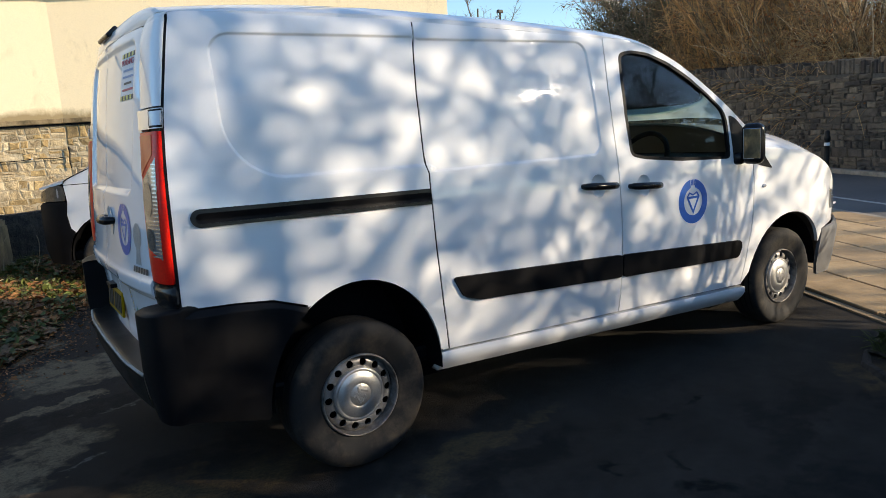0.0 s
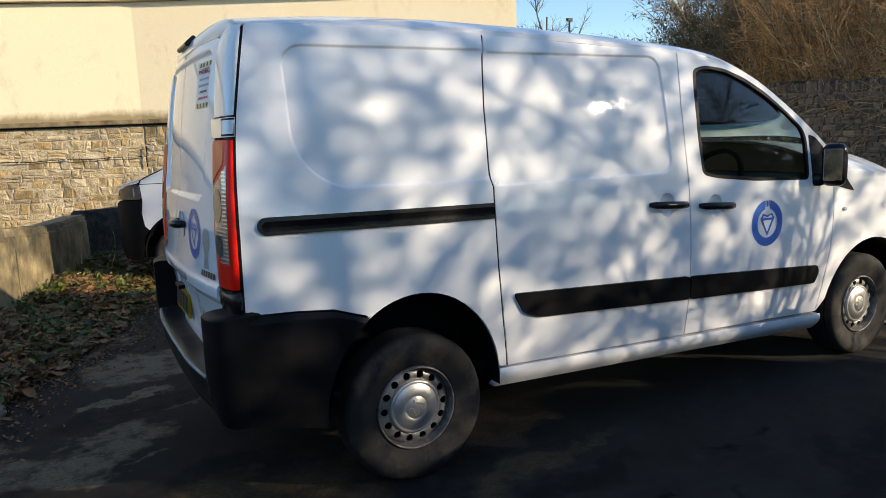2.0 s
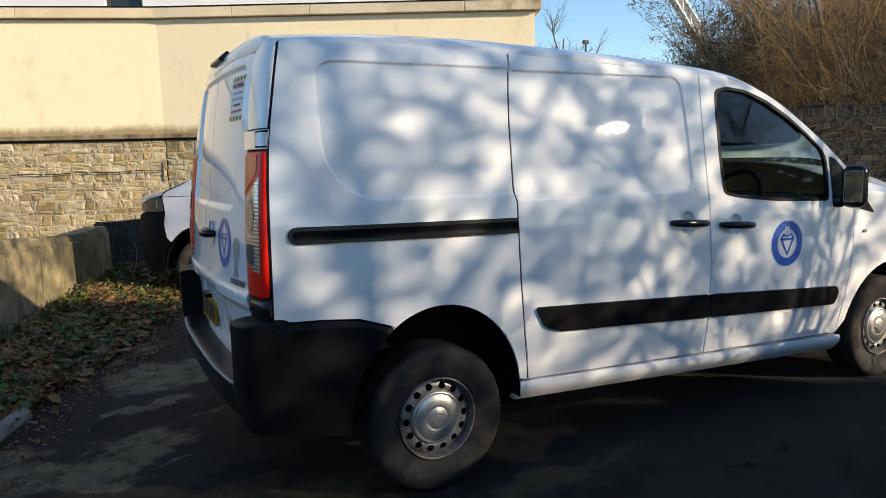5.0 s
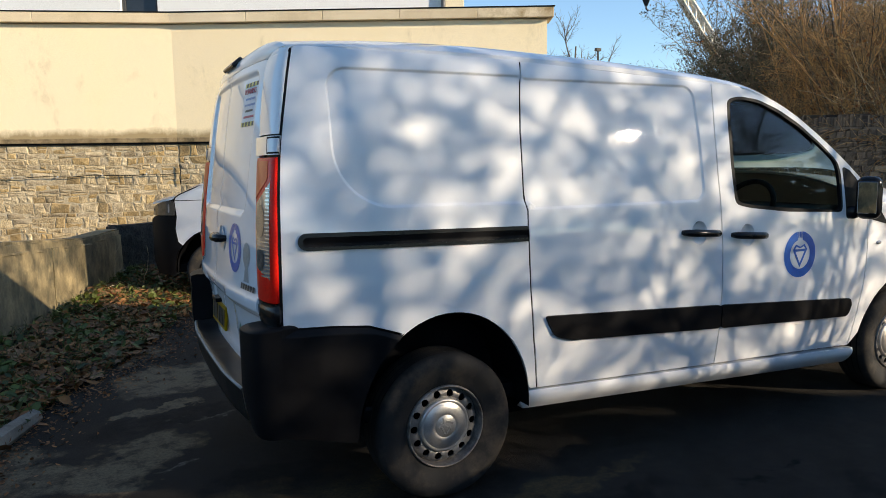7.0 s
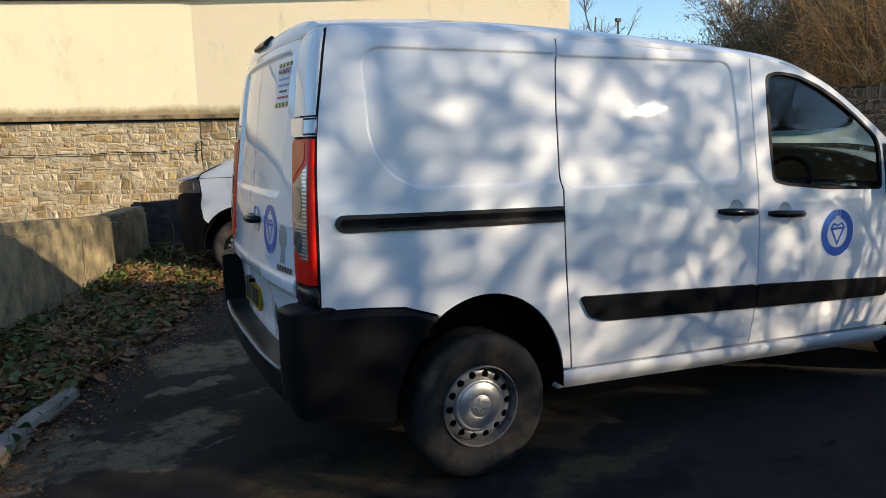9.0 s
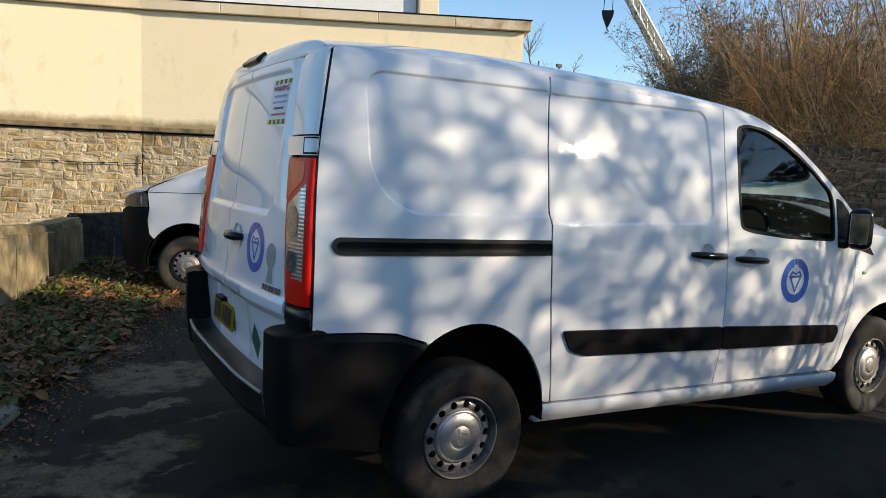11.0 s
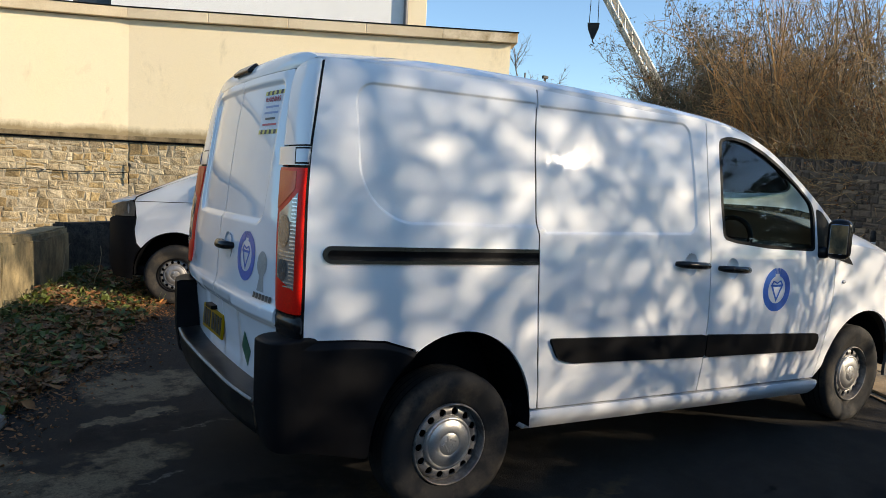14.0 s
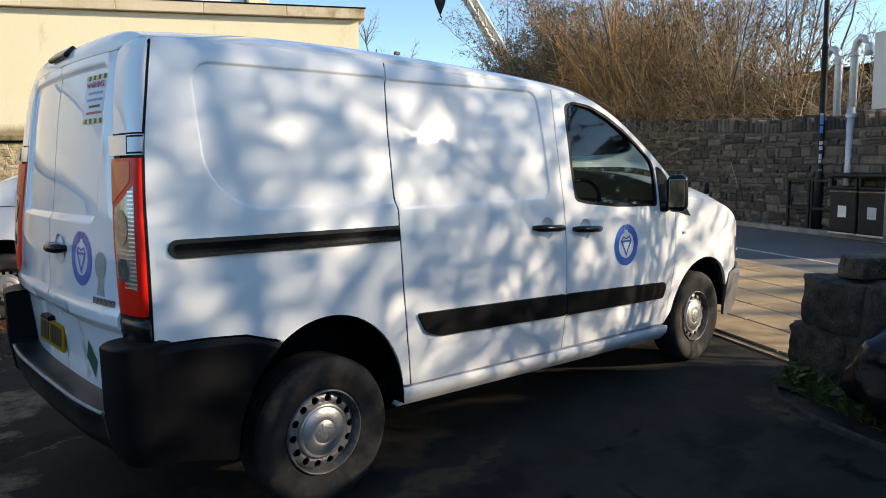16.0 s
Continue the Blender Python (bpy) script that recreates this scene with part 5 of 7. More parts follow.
def emblem(surf, c, r, out, rz=1.0):
    """A round blue sign: a broken ring, a thin ring inside it and a pointed shape."""
    gap = [(c[0] + r * 0.17 * k, c[1] + r * q) for k, q in ((-1, 0.60), (1, 0.60), (1, 1.1), (-1, 1.1))]
    ring = ellipse(c[0], c[1], r, r, 40, 80, -260)
    inner = ellipse(c[0], c[1], r * 0.63, r * 0.63, 40, -256, 76)
    part("emblem_ring", orient(flat_on(surf, ring + inner), out), "blue_vinyl", van, "blue vinyl ring emblem", True)
    for dx in (-0.10, 0.0, 0.10):
        part("emblem_bar", orient(flat_on(surf, [(c[0] + r * (dx + k), c[1] + r * q) for k, q in ((-0.035, 0.72), (0.035, 0.72), (0.035, 0.98), (-0.035, 0.98))]), out), "blue_vinyl", van)
    w = r * 0.46
    tri = [(c[0] - w, c[1] + w * 0.45), (c[0] - w * 0.6, c[1] + w * 0.95), (c[0], c[1] + w * 0.72), (c[0] + w * 0.6, c[1] + w * 0.95), (c[0] + w, c[1] + w * 0.45), (c[0], c[1] - w * 1.25)]
    hole = [(c[0] - w * 0.62, c[1] + w * 0.28), (c[0] + w * 0.62, c[1] + w * 0.28), (c[0], c[1] - w * 0.82)]
    lobe = [(c[0] - w * 0.72, c[1] + w * 0.50), (c[0] + w * 0.72, c[1] + w * 0.50), (c[0] + w * 0.5, c[1] + w * 0.76), (c[0], c[1] + w * 0.55), (c[0] - w * 0.5, c[1] + w * 0.76)]
    part("emblem_point", orient(flat_on(surf, tri, [hole, lobe]), out), "blue_vinyl", van, "", True)


emblem(on_side, (2.131, 0.925), 0.126, OUT)
emblem(on_back, (-0.42, 1.10), 0.105, BACK)
part("sticker", orient(flat_on(on_back, [(-0.435, 0.69), (-0.375, 0.61), (-0.315, 0.69), (-0.375, 0.77)]), BACK), "green_vinyl", van, "green diamond sticker")
trophy = ellipse(-0.60, 1.085, 0.046, 0.052, 20, -60, 240) + [(-0.62, 1.025), (-0.635, 0.975), (-0.565, 0.975), (-0.58, 1.025)]
part("sticker", orient(flat_on(on_back, trophy), BACK), "grey_vinyl", van, "grey rounded cup-shaped sticker")
for k in range(6):
    part("name_bar", orient(flat_on(on_back, [(-0.543 - 0.030 * k, 0.945), (-0.566 - 0.030 * k, 0.945), (-0.566 - 0.030 * k, 0.968), (-0.543 - 0.030 * k, 0.968)], off=0.004), BACK), "ink_grey", van)
for k in range(4):
    part("name_bar", orient(flat_on(on_back, [(0.62 - 0.033 * k, 0.975), (0.60 - 0.033 * k, 0.975), (0.60 - 0.033 * k, 0.998), (0.62 - 0.033 * k, 0.998)], off=0.004), BACK), "ink_grey", van)
# warning notice
NX0, NX1, NZ0, NZ1 = -0.535, -0.335, 1.612, 1.795
notice = part("notice", orient(flat_on(on_back, [(NX0, NZ0), (NX1, NZ0), (NX1, NZ1), (NX0, NZ1)]), BACK), "pale_vinyl", van, "pale warning notice with a striped border")
for zz in (NZ0, NZ1 - 0.018):
    for k in range(9):
        y0 = NX0 + (NX1 - NX0) * k / 9
        part("stripe", orient(flat_on(on_back, [(y0, zz), (y0 + 0.022, zz), (y0 + 0.022, zz + 0.018), (y0, zz + 0.018)], off=0.003), BACK), "ink_black" if k % 2 else "yellow_vinyl", notice)
for j, (w, m_) in enumerate(((0.13, "ink_blue"), (0.14, "ink_blue"), (0.10, "ink_black"), (0.14, "ink_red"))):
    z0 = 1.722 - 0.025 * j
    part("line_bar", orient(flat_on(on_back, [(-0.435 - w / 2, z0), (-0.435 + w / 2, z0), (-0.435 + w / 2, z0 + 0.009), (-0.435 - w / 2, z0 + 0.009)], off=0.003), BACK), m_, notice)


def lettering(text, size, m, material, parent, name="lettering"):
    cu = bpy.data.curves.new(name, "FONT")
    cu.body, cu.size, cu.align_x, cu.align_y, cu.extrude = text, size, "CENTER", "CENTER", 0.0006
    tmp = bpy.data.objects.new(name, cu)
    me = bpy.data.meshes.new_from_object(tmp)
    bpy.data.objects.remove(tmp)
    me.materials.clear()
    me.materials.append(M[material])
    ob = new(name, me)
    ob.parent = parent
    ob.matrix_basis = m
    return ob


nb = on_back(-0.435, 1.757, 0.006)
lettering("WARNING", 0.032, Matrix.Translation(nb) @ pose(0, 0, 0, 90, 0, -84) @ pose(0, 0, 0, -10, 0, 0), "ink_red", notice)


# wheels
def wheel(name, x, y, flip, label, z=0.3215, cap_mat="steel_cap", cap_label="brushed silver hub cap with a raised boss", edge_mat="rim_worn"):
    w = new(name)
    w.parent = van
    w.matrix_basis = Matrix.Translation((x, y, z)) @ (Matrix.Rotation(math.pi, 4, "Z") if flip else Matrix())
    w["label"] = label
    tyre = lathe([(0.190, -0.10), (0.202, -0.085), (0.245, -0.098), (0.288, -0.10), (0.306, -0.092), (0.319, -0.07), (0.3205, -0.03), (0.3205, 0.03), (0.319, 0.07), (0.311, 0.088), (0.296, 0.098), (0.275, 0.103), (0.250, 0.100), (0.232, 0.094), (0.214, 0.088), (0.198, 0.083), (0.184, 0.080), (0.178, 0.066)], 72)
    part("tyre", tyre, "rubber", w, "worn dusty black tyre", True)
    for yy in (-0.055, -0.018, 0.018, 0.055):
        g = lathe([(0.3208, yy - 0.004), (0.3212, yy), (0.3208, yy + 0.004)], 60)
        part("tread_groove", g, "black_plastic", w)
    rim = lathe([(0.205, 0.076), (0.203, 0.088), (0.199, 0.091), (0.1955, 0.087), (0.194, 0.070), (0.192, 0.046), (0.188, 0.034), (0.180, 0.036)], 60)
    bmesh.ops.scale(rim, vec=(0.885, 1, 0.885), verts=rim.verts)
    part("rim_lip", rim, edge_mat, w, "worn dirty steel rim edge", True)
    dep = curve([0.0, 0.120, 0.136, 0.152, 0.172, 0.183, 0.190], [0.05, 0.05, 0.060, 0.064, 0.060, 0.050, 0.036])
    holes = [ellipse(0.158 * math.cos(a), 0.158 * math.sin(a), 0.0185, 0.0185, 16) for a in [2 * math.pi * k / 14 for k in range(14)]]
    disc = sheet(ellipse(0, 0, 0.190, 0.190, 72), lambda a, b: Vector((a, -dep(math.hypot(a, b)), b)), holes, h=0.018, step=0.016, flange=0.008, depth=(0, 1, 0))
    bmesh.ops.scale(disc, vec=(0.885, 1, 0.885), verts=disc.verts)
    part("wheel_disc", orient(disc, OUT), "steel_rim", w, "silver steel wheel disc with round holes", True)
    cap = lathe([(0.131, 0.052), (0.131, 0.064), (0.127, 0.072), (0.120, 0.074), (0.115, 0.071), (0.112, 0.0715), (0.108, 0.0755), (0.070, 0.0785), (0.0565, 0.0790), (0.0550, 0.0778), (0.0535, 0.0790), (0.001, 0.0798)], 48)
    bmesh.ops.scale(cap, vec=(0.90, 1, 0.90), verts=cap.verts)
    part("hub_cap", cap, cap_mat, w, cap_label, True)
    boss = bmesh.new()
    for cx, cz, a, hw in ((-0.012, -0.018, 65, 0.020), (0.012, -0.020, 115, 0.018), (0.0, -0.002, 30, 0.030), (-0.008, 0.018, 80, 0.020), (0.020, 0.014, 20, 0.018), (-0.024, 0.004, 140, 0.014)):
        add_box(boss, (-hw, -0.0008, -0.0042), (hw, 0.0012, 0.0042), Matrix.Translation((cx, -0.0795, cz)) @ Matrix.Rotation(radians(a), 4, "Y"), 0.0008, 1)
    part("boss", boss, cap_mat, w)
    inner = lathe([(0.001, -0.04), (0.17, -0.04), (0.20, -0.09)], 40)
    part("brake_drum", inner, "black_plastic", w)
    return w


wheel("rear_wheel", 0.0, -0.800, False, "rear wheel with worn tyre and steel rim")
wheel("front_wheel", 3.122, -0.800, False, "front wheel with steel rim", 0.3165)
wheel("rear_wheel", 0.0, 0.800, True, "rear wheel with worn tyre and steel rim")
wheel("front_wheel", 3.122, 0.800, True, "front wheel with steel rim", 0.3165)

# cab
for y0 in (-0.70, -0.02):
    s = new("seat")
    s.parent = van
    bm = box((1.62, y0, 0.80), (2.10, y0 + 0.52, 0.95), bevel=0.05, segments=3)
    part("seat_base", bm, "dark_fabric", s, smooth=True)
    bm = box((0, 0, 0), (0.13, 0.52, 0.62), bevel=0.05, segments=3)
    part("backrest", bm, "dark_fabric", s, smooth=True, m=pose(1.64, y0, 0.90, 0, -10, 0))
    bm = box((0, 0.13, 0), (0.09, 0.39, 0.20), bevel=0.04, segments=3)
    part("headrest", bm, "dark_fabric", s, smooth=True, m=pose(1.54, y0, 1.53, 0, -8, 0))
bm = strip_grid(lambda s, x: roof(x, s) - Vector((0, 0, 0.03)), [c * 0.97 for c in cross], list(np.linspace(1.45, 1.80, 6)))
part("headliner", orient(bm, Vector((0, 0, -1))), "dark_trim", van, "dark roof lining", True)
both("door_trim", sheet([(1.58, 0.45), (2.62, 0.45), (2.66, 1.10), (2.40, 1.12), (1.65, 1.19), (1.58, 1.22)], side(-0.05), h=0.15, step=0.1, flange=0), "dark_trim", "dark inner door trim", out=Vector((0, 1, 0)))
both("pillar_trim", sheet([(1.56, 1.22), (1.635, 1.22), (1.635, 1.76), (1.58, 1.81)], side(-0.035), h=0.1, step=0.08, flange=0), "dark_trim", out=Vector((0, 1, 0)))
part("dashboard", box((2.42, -0.82, 0.80), (2.86, 0.82, 1.16), bevel=0.07, segments=3), "dark_trim", van, "dark grey dashboard", True)
bm = bmesh.new()
pts = [(0.19 * math.cos(a), 0.19 * math.sin(a), 0) for a in np.linspace(0, 2 * math.pi, 33)]
add_tube(bm, pts, 0.016, 8, False)
add_tube(bm, [(-0.18, 0, 0), (0, 0, -0.02), (0.18, 0, 0)], 0.02, 8)
add_tube(bm, [(0, 0, -0.02), (0, -0.18, 0)], 0.02, 8)
part("steering_wheel", bm, "black_plastic", van, "black steering wheel", True, pose(2.30, -0.43, 1.14, 62, 0, -90))

# ---- second white van, parked behind ----
def flat_side(y0, taper):
    return lambda x, z: Vector((x, y0 - 0.10 * max(0, (z - 1.15) / 0.8) ** 1.3 - 0.03 * max(0, (0.6 - z) / 0.4) - taper * max(0, (x - 0.25) / 0.65) ** 2.4, z))


v2 = thing("van", "second white van with black bumper, parked by the low wall", "van", wall_pose((0.14, 5.363), (-0.95, 0.312)))
VS = flat_side(0.90, 0.26)
LEFT = Vector((0, 1, 0))


def both2(name, bm, material, label="", smooth=True, out=LEFT):
    orient(bm, out)
    far = mirrored(bm)
    part(name, bm, material, v2, label, smooth)
    part(name, far, material, v2, label, smooth)


arch2 = ellipse(0, 0.36, 0.42, 0.43, 18, 36, 172)
arch2b = ellipse(-3.0, 0.36, 0.42, 0.43, 18, 8, 172)
body2 = [(0.385, 0.66), (0.405, 0.80), (0.385, 0.93), (0.405, 1.135), (0.25, 1.215), (-0.07, 1.345), (-0.30, 1.43), (-0.75, 1.72), (-1.0, 1.82), (-1.3, 1.86), (-4.0, 1.87), (-4.05, 0.45), (-3.43, 0.42)] + arch2b[::-1] + [(-2.58, 0.40), (-0.42, 0.40)] + arch2[::-1]
win2 = round_poly([(-0.62, 1.36), (-0.86, 1.62), (-1.05, 1.72), (-1.60, 1.74), (-1.60, 1.22)], 0.05)
both2("side", sheet(body2, VS, [win2], h=0.12, step=0.05, depth=(0, -1, 0)), "paint", "white side of the van")
both2("side_window", sheet(win2, lambda x, z: VS(x, z) - Vector((0, 0.015, 0)), h=0.2, flange=0.004, depth=(0, -1, 0)), "dark_glass", "dark side window")
both2("bumper_side", sheet([(0.345, 0.615), (0.392, 0.655), (0.412, 0.80), (0.392, 0.935), (0.80, 0.935), (0.88, 0.90), (0.90, 0.45), (0.80, 0.30), (0.43, 0.28), (0.425, 0.38), (0.413, 0.46), (0.388, 0.545)], lambda x, z: VS(x, z) + Vector((0, 0.012, 0)), h=0.08, step=0.04, depth=(0, -1, 0)), "black_plastic", "black plastic front bumper")
both2("headlamp", sheet(round_poly([(0.400, 0.945), (0.412, 1.100), (0.60, 1.098), (0.80, 1.045), (0.86, 0.945)], 0.02), lambda x, z: VS(x, z) + Vector((0, 0.006, 0)), h=0.05, depth=(0, -1, 0)), "lamp_glass", "dark clear headlamp")
both2("lamp_bowl", sheet(ellipse(0.488, 1.025, 0.016, 0.052, 18), lambda x, z: VS(x, z) + Vector((0, 0.0085, 0)), h=0.03, flange=0.002, depth=(0, -1, 0)), "lens_clear")
both2("bonnet_gap", tube([VS(x, z) + Vector((0, 0.002, 0)) for x, z in ((0.402, 1.115), (0.388, 1.146), (0.355, 1.166), (0.25, 1.214), (0.09, 1.279), (-0.07, 1.344), (-0.20, 1.394), (-0.30, 1.430))], 0.0065, 6), "black_plastic")
both2("wing_seam", sheet([(0.41, 1.1085), (-0.62, 1.1135), (-0.62, 1.1065), (0.41, 1.1020)], lambda x, z: VS(x, z) + Vector((0, 0.0015, 0)), h=0.2, step=0.06, flange=0), "black_plastic")


def hood2(s, x):
    t = (0.83 - x) / 1.18
    ze = float(np.interp(x, [-0.35, -0.30, -0.07, 0.25, 0.405, 0.83], [1.452, 1.432, 1.347, 1.217, 1.137, 1.085]))
    zc = ze + 0.03 + 0.04 * t
    ye = VS(min(x, 0.80), 1.1).y
    return Vector((x, ye * s, ze + (zc - ze) * (1 - abs(s) ** 3)))


bm = strip_grid(hood2, cross, list(np.linspace(0.83, -0.35, 16)), 0.02, (0, 0, -1))
part("bonnet", orient(bm, Vector((0, 0, 1))), "paint", v2, "white bonnet", True)
edge2 = curve([-4.05, -1.3, -1.0, -0.75, -0.30], [1.87, 1.86, 1.82, 1.72, 1.43])
bm = strip_grid(lambda s, x: Vector((x, VS(x, edge2(x)).y * s, edge2(x) + 0.075 * (1 - abs(s) ** 3))), cross, list(np.linspace(-4.05, -1.05, 12)), 0.02, (0, 0, -1))
part("roof", orient(bm, Vector((0, 0, 1))), "paint", v2, "white roof", True)
bm = strip_grid(lambda s, x: Vector((x, VS(x, edge2(x)).y * s, edge2(x) + 0.12 * (1 - abs(s) ** 3))), cross, list(np.linspace(-1.05, -0.30, 10)), 0.01, (0, 0, -1))
part("windscreen", orient(bm, Vector((0, 0, 1))), "dark_glass", v2, "dark windscreen", True)
bm = strip_grid(lambda s, z: Vector((0.90 - 0.10 * abs(s) ** 3, 0.66 * s, z)), cross, list(np.linspace(0.30, 0.93, 6)))
part("front_bumper", orient(bm, Vector((1, 0, 0))), "black_plastic", v2, "black front bumper", True)
bm = strip_grid(lambda s, z: Vector((0.86 - 0.10 * abs(s) ** 3 - (z - 0.93) * 0.4, 0.66 * s, z)), cross, list(np.linspace(0.93, 1.10, 4)))
part("grille", orient(bm, Vector((1, 0, 0))), "gloss_black", v2, "black front grille", True)
part("rear", box((-4.08, -0.86, 0.40), (-4.02, 0.86, 1.88), bevel=0.03), "paint", v2, "white rear doors")
part("floor_pan", box((-3.95, -0.75, 0.30), (0.6, 0.75, 0.40), bevel=0.02), "black_plastic", v2)
both2("wheel_arch_liner", orient(strip_grid(lambda a, y: Vector((0.41 * math.cos(a), y, 0.36 + 0.42 * math.sin(a))), [radians(q) for q in np.linspace(-5, 185, 20)], [0.60, 0.885]), Vector((0, 0, -1))), "black_plastic", smooth=False)
part("engine_block", box((-0.45, -0.6, 0.40), (0.5, 0.6, 0.95)), "black_plastic", v2)
both2("arch_back", box((-0.42, 0.58, 0.30), (0.42, 0.60, 0.80)), "black_plastic", smooth=False)
mr = box((-0.62, 0.92, 1.20), (-0.48, 1.10, 1.42), bevel=0.04, segments=3)
both2("door_mirror", mr, "gloss_black", "black door mirror")
bm = bmesh.new()
bmesh.ops.create_uvsphere(bm, u_segments=10, v_segments=6, radius=1)
bmesh.ops.transform(bm, matrix=Matrix.Translation(VS(-0.33, 0.98)) @ Matrix.Diagonal((0.035, 0.01, 0.014, 1)), verts=bm.verts)
both2("side_indicator", bm, "lens_clear")
for q in v2.children:
    for k in q.data.vertices:
        if k.co.x > 0.44:
            k.co.x = 0.44 + (k.co.x - 0.44) * 0.58
keep_van = van
van = v2
for x, y, fl in ((0.0, 0.79, True), (-3.0, 0.79, True), (0.0, -0.79, False), (-3.0, -0.79, False)):
    wheel("wheel", x, y, fl, "steel wheel with worn black tyre", 0.3215, "steel_rim", "bare steel wheel hub", "black_plastic")
van = keep_van

# ---- street furniture ----
def at_street(s, p):
    """A place s metres along the street and p metres across it."""
    q = STREET + U * s + N * (p - STREET.dot(N))
    return Vector((q.x, q.y, 0.0))


U_ANG = math.degrees(math.atan2(U.y, U.x))
FP_Z = 0.085
b = at_street(1.30, 9.72)
bol = thing("bollard", "black cast metal bollard with a pale band", "bollard", Matrix.Translation((b.x, b.y, 0.0)))
part("post", lathe([(0.001, 0.0), (0.075, 0.0), (0.075, 0.04), (0.055, 0.06), (0.052, 0.70), (0.062, 0.72), (0.062, 0.78), (0.05, 0.80), (0.058, 0.85), (0.04, 0.90), (0.001, 0.91)], 20), "dark_metal", bol, smooth=True, m=pose(0, 0, 0, -90))
part("band", lathe([(0.055, 0.60), (0.0555, 0.66), (0.053, 0.665)], 20), "white_ink", bol, smooth=True, m=pose(0, 0, 0, -90))

b = at_street(-1.35, 10.28)
lp = thing("street_lamp", "tall black lamp post covered with small stickers", "street lamp", Matrix.Translation((b.x, b.y, FP_Z)))
part("post", lathe([(0.001, 0.0), (0.085, 0.0), (0.085, 0.9), (0.08, 1.0), (0.058, 1.05), (0.052, 3.3), (0.065, 3.32), (0.065, 3.38), (0.048, 3.40), (0.038, 7.4), (0.001, 7.41)], 20), "dark_metal", lp, smooth=True, m=pose(0, 0, 0, -90))
part("arm", tube([(0, 0, 7.3), (-0.2, 0.1, 7.5), (-0.7, 0.37, 7.6)], 0.035, 10), "dark_metal", lp, smooth=True)
part("lantern", box((-0.30, -0.10, -0.06), (0.30, 0.10, 0.05), bevel=0.04, segments=3), "galv", lp, m=pose(-0.95, 0.50, 7.6, 0, 0, 152))
to_cam = math.atan2(-3.3 - b.y, -1.5 - b.x)
random.seed(3)
for z, h, mt in ((2.10, 0.04, "sign_grey"), (1.94, 0.15, "ink_blue2"), (1.78, 0.13, "ink_blue2"), (1.57, 0.06, "sign_grey"), (1.47, 0.07, "galv"), (1.30, 0.10, "sign_grey"), (1.23, 0.06, "sign_grey"), (1.08, 0.04, "galv")):
    bmx = strip_grid(lambda a, q: Vector(((0.0575 if q > 1.02 else 0.087) * math.cos(a), (0.0575 if q > 1.02 else 0.087) * math.sin(a), q)), [to_cam + c for c in np.linspace(-0.55, 0.35 + random.uniform(0, 0.4), 8)], [z, z + h])
    part("sticker", bmx, mt, lp, smooth=True)

# two black guard frames round the post
for s0, s1 in ((-0.64, -1.18), (-1.26, -1.78)):
    a, c = at_street(s0, 10.22), at_street(s1, 10.22)
    g = thing("guard_rail", "black square-section metal guard frame", "railing", Matrix.Translation((a.x, a.y, FP_Z)), "guard frames by the lamp post")
    d = c - a
    ang = math.degrees(math.atan2(d.y, d.x))
    L = d.length
    for x in (0.0, L):
        part("upright", box((x - 0.025, -0.025, 0), (x + 0.025, 0.025, 0.93), bevel=0.005), "dark_metal", g, m=pose(0, 0, 0, 0, 0, ang))
    for z in (0.36, 0.88):
        part("rail", box((0.025, -0.022, z), (L - 0.025, 0.022, z + 0.05), bevel=0.005), "dark_metal", g, m=pose(0, 0, 0, 0, 0, ang))

# twin litter bins
for s0, lab in ((-2.30, "black litter bin with a yellow band and paper notice"), (-2.92, "black litter bin with a yellow band and pale notice")):
    a = at_street(s0, 10.18)
    bn = thing("litter_bin", lab, "litter bin", Matrix.Translation((a.x, a.y, FP_Z)) @ Matrix.Rotation(radians(U_ANG), 4, "Z"), "street bins")
    part("body", box((-0.29, -0.27, 0.03), (0.29, 0.27, 0.78), bevel=0.03, segments=2), "dark_metal", bn)
    part("band", box((-0.295, -0.275, 0.735), (0.295, 0.275, 0.755), bevel=0.004), "mossy", bn, "thin dull yellow band")
    hd = bmesh.new()
    add_box(hd, (-0.29, -0.27, 0.785), (0.29, 0.27, 0.83), None, 0.01)
    for x in (-0.27, 0.27):
        for y in (-0.25, 0.25):
            add_box(hd, (x - 0.025, y - 0.025, 0.82), (x + 0.025, y + 0.025, 0.98), None, 0.006)
    part("opening_frame", hd, "dark_metal", bn)
    part("lid", box((-0.32, -0.30, 0.975), (0.32, 0.30, 1.06), bevel=0.04, segments=3), "dark_metal", bn, smooth=True)
    part("foot", box((-0.30, -0.28, 0.0), (0.30, 0.28, 0.035), bevel=0.01), "galv", bn)
    part("notice", box((-0.09, 0.271, 0.30), (0.09, 0.274, 0.50)), "white_ink" if s0 > -2.5 else "sign_grey", bn, "white paper notice")

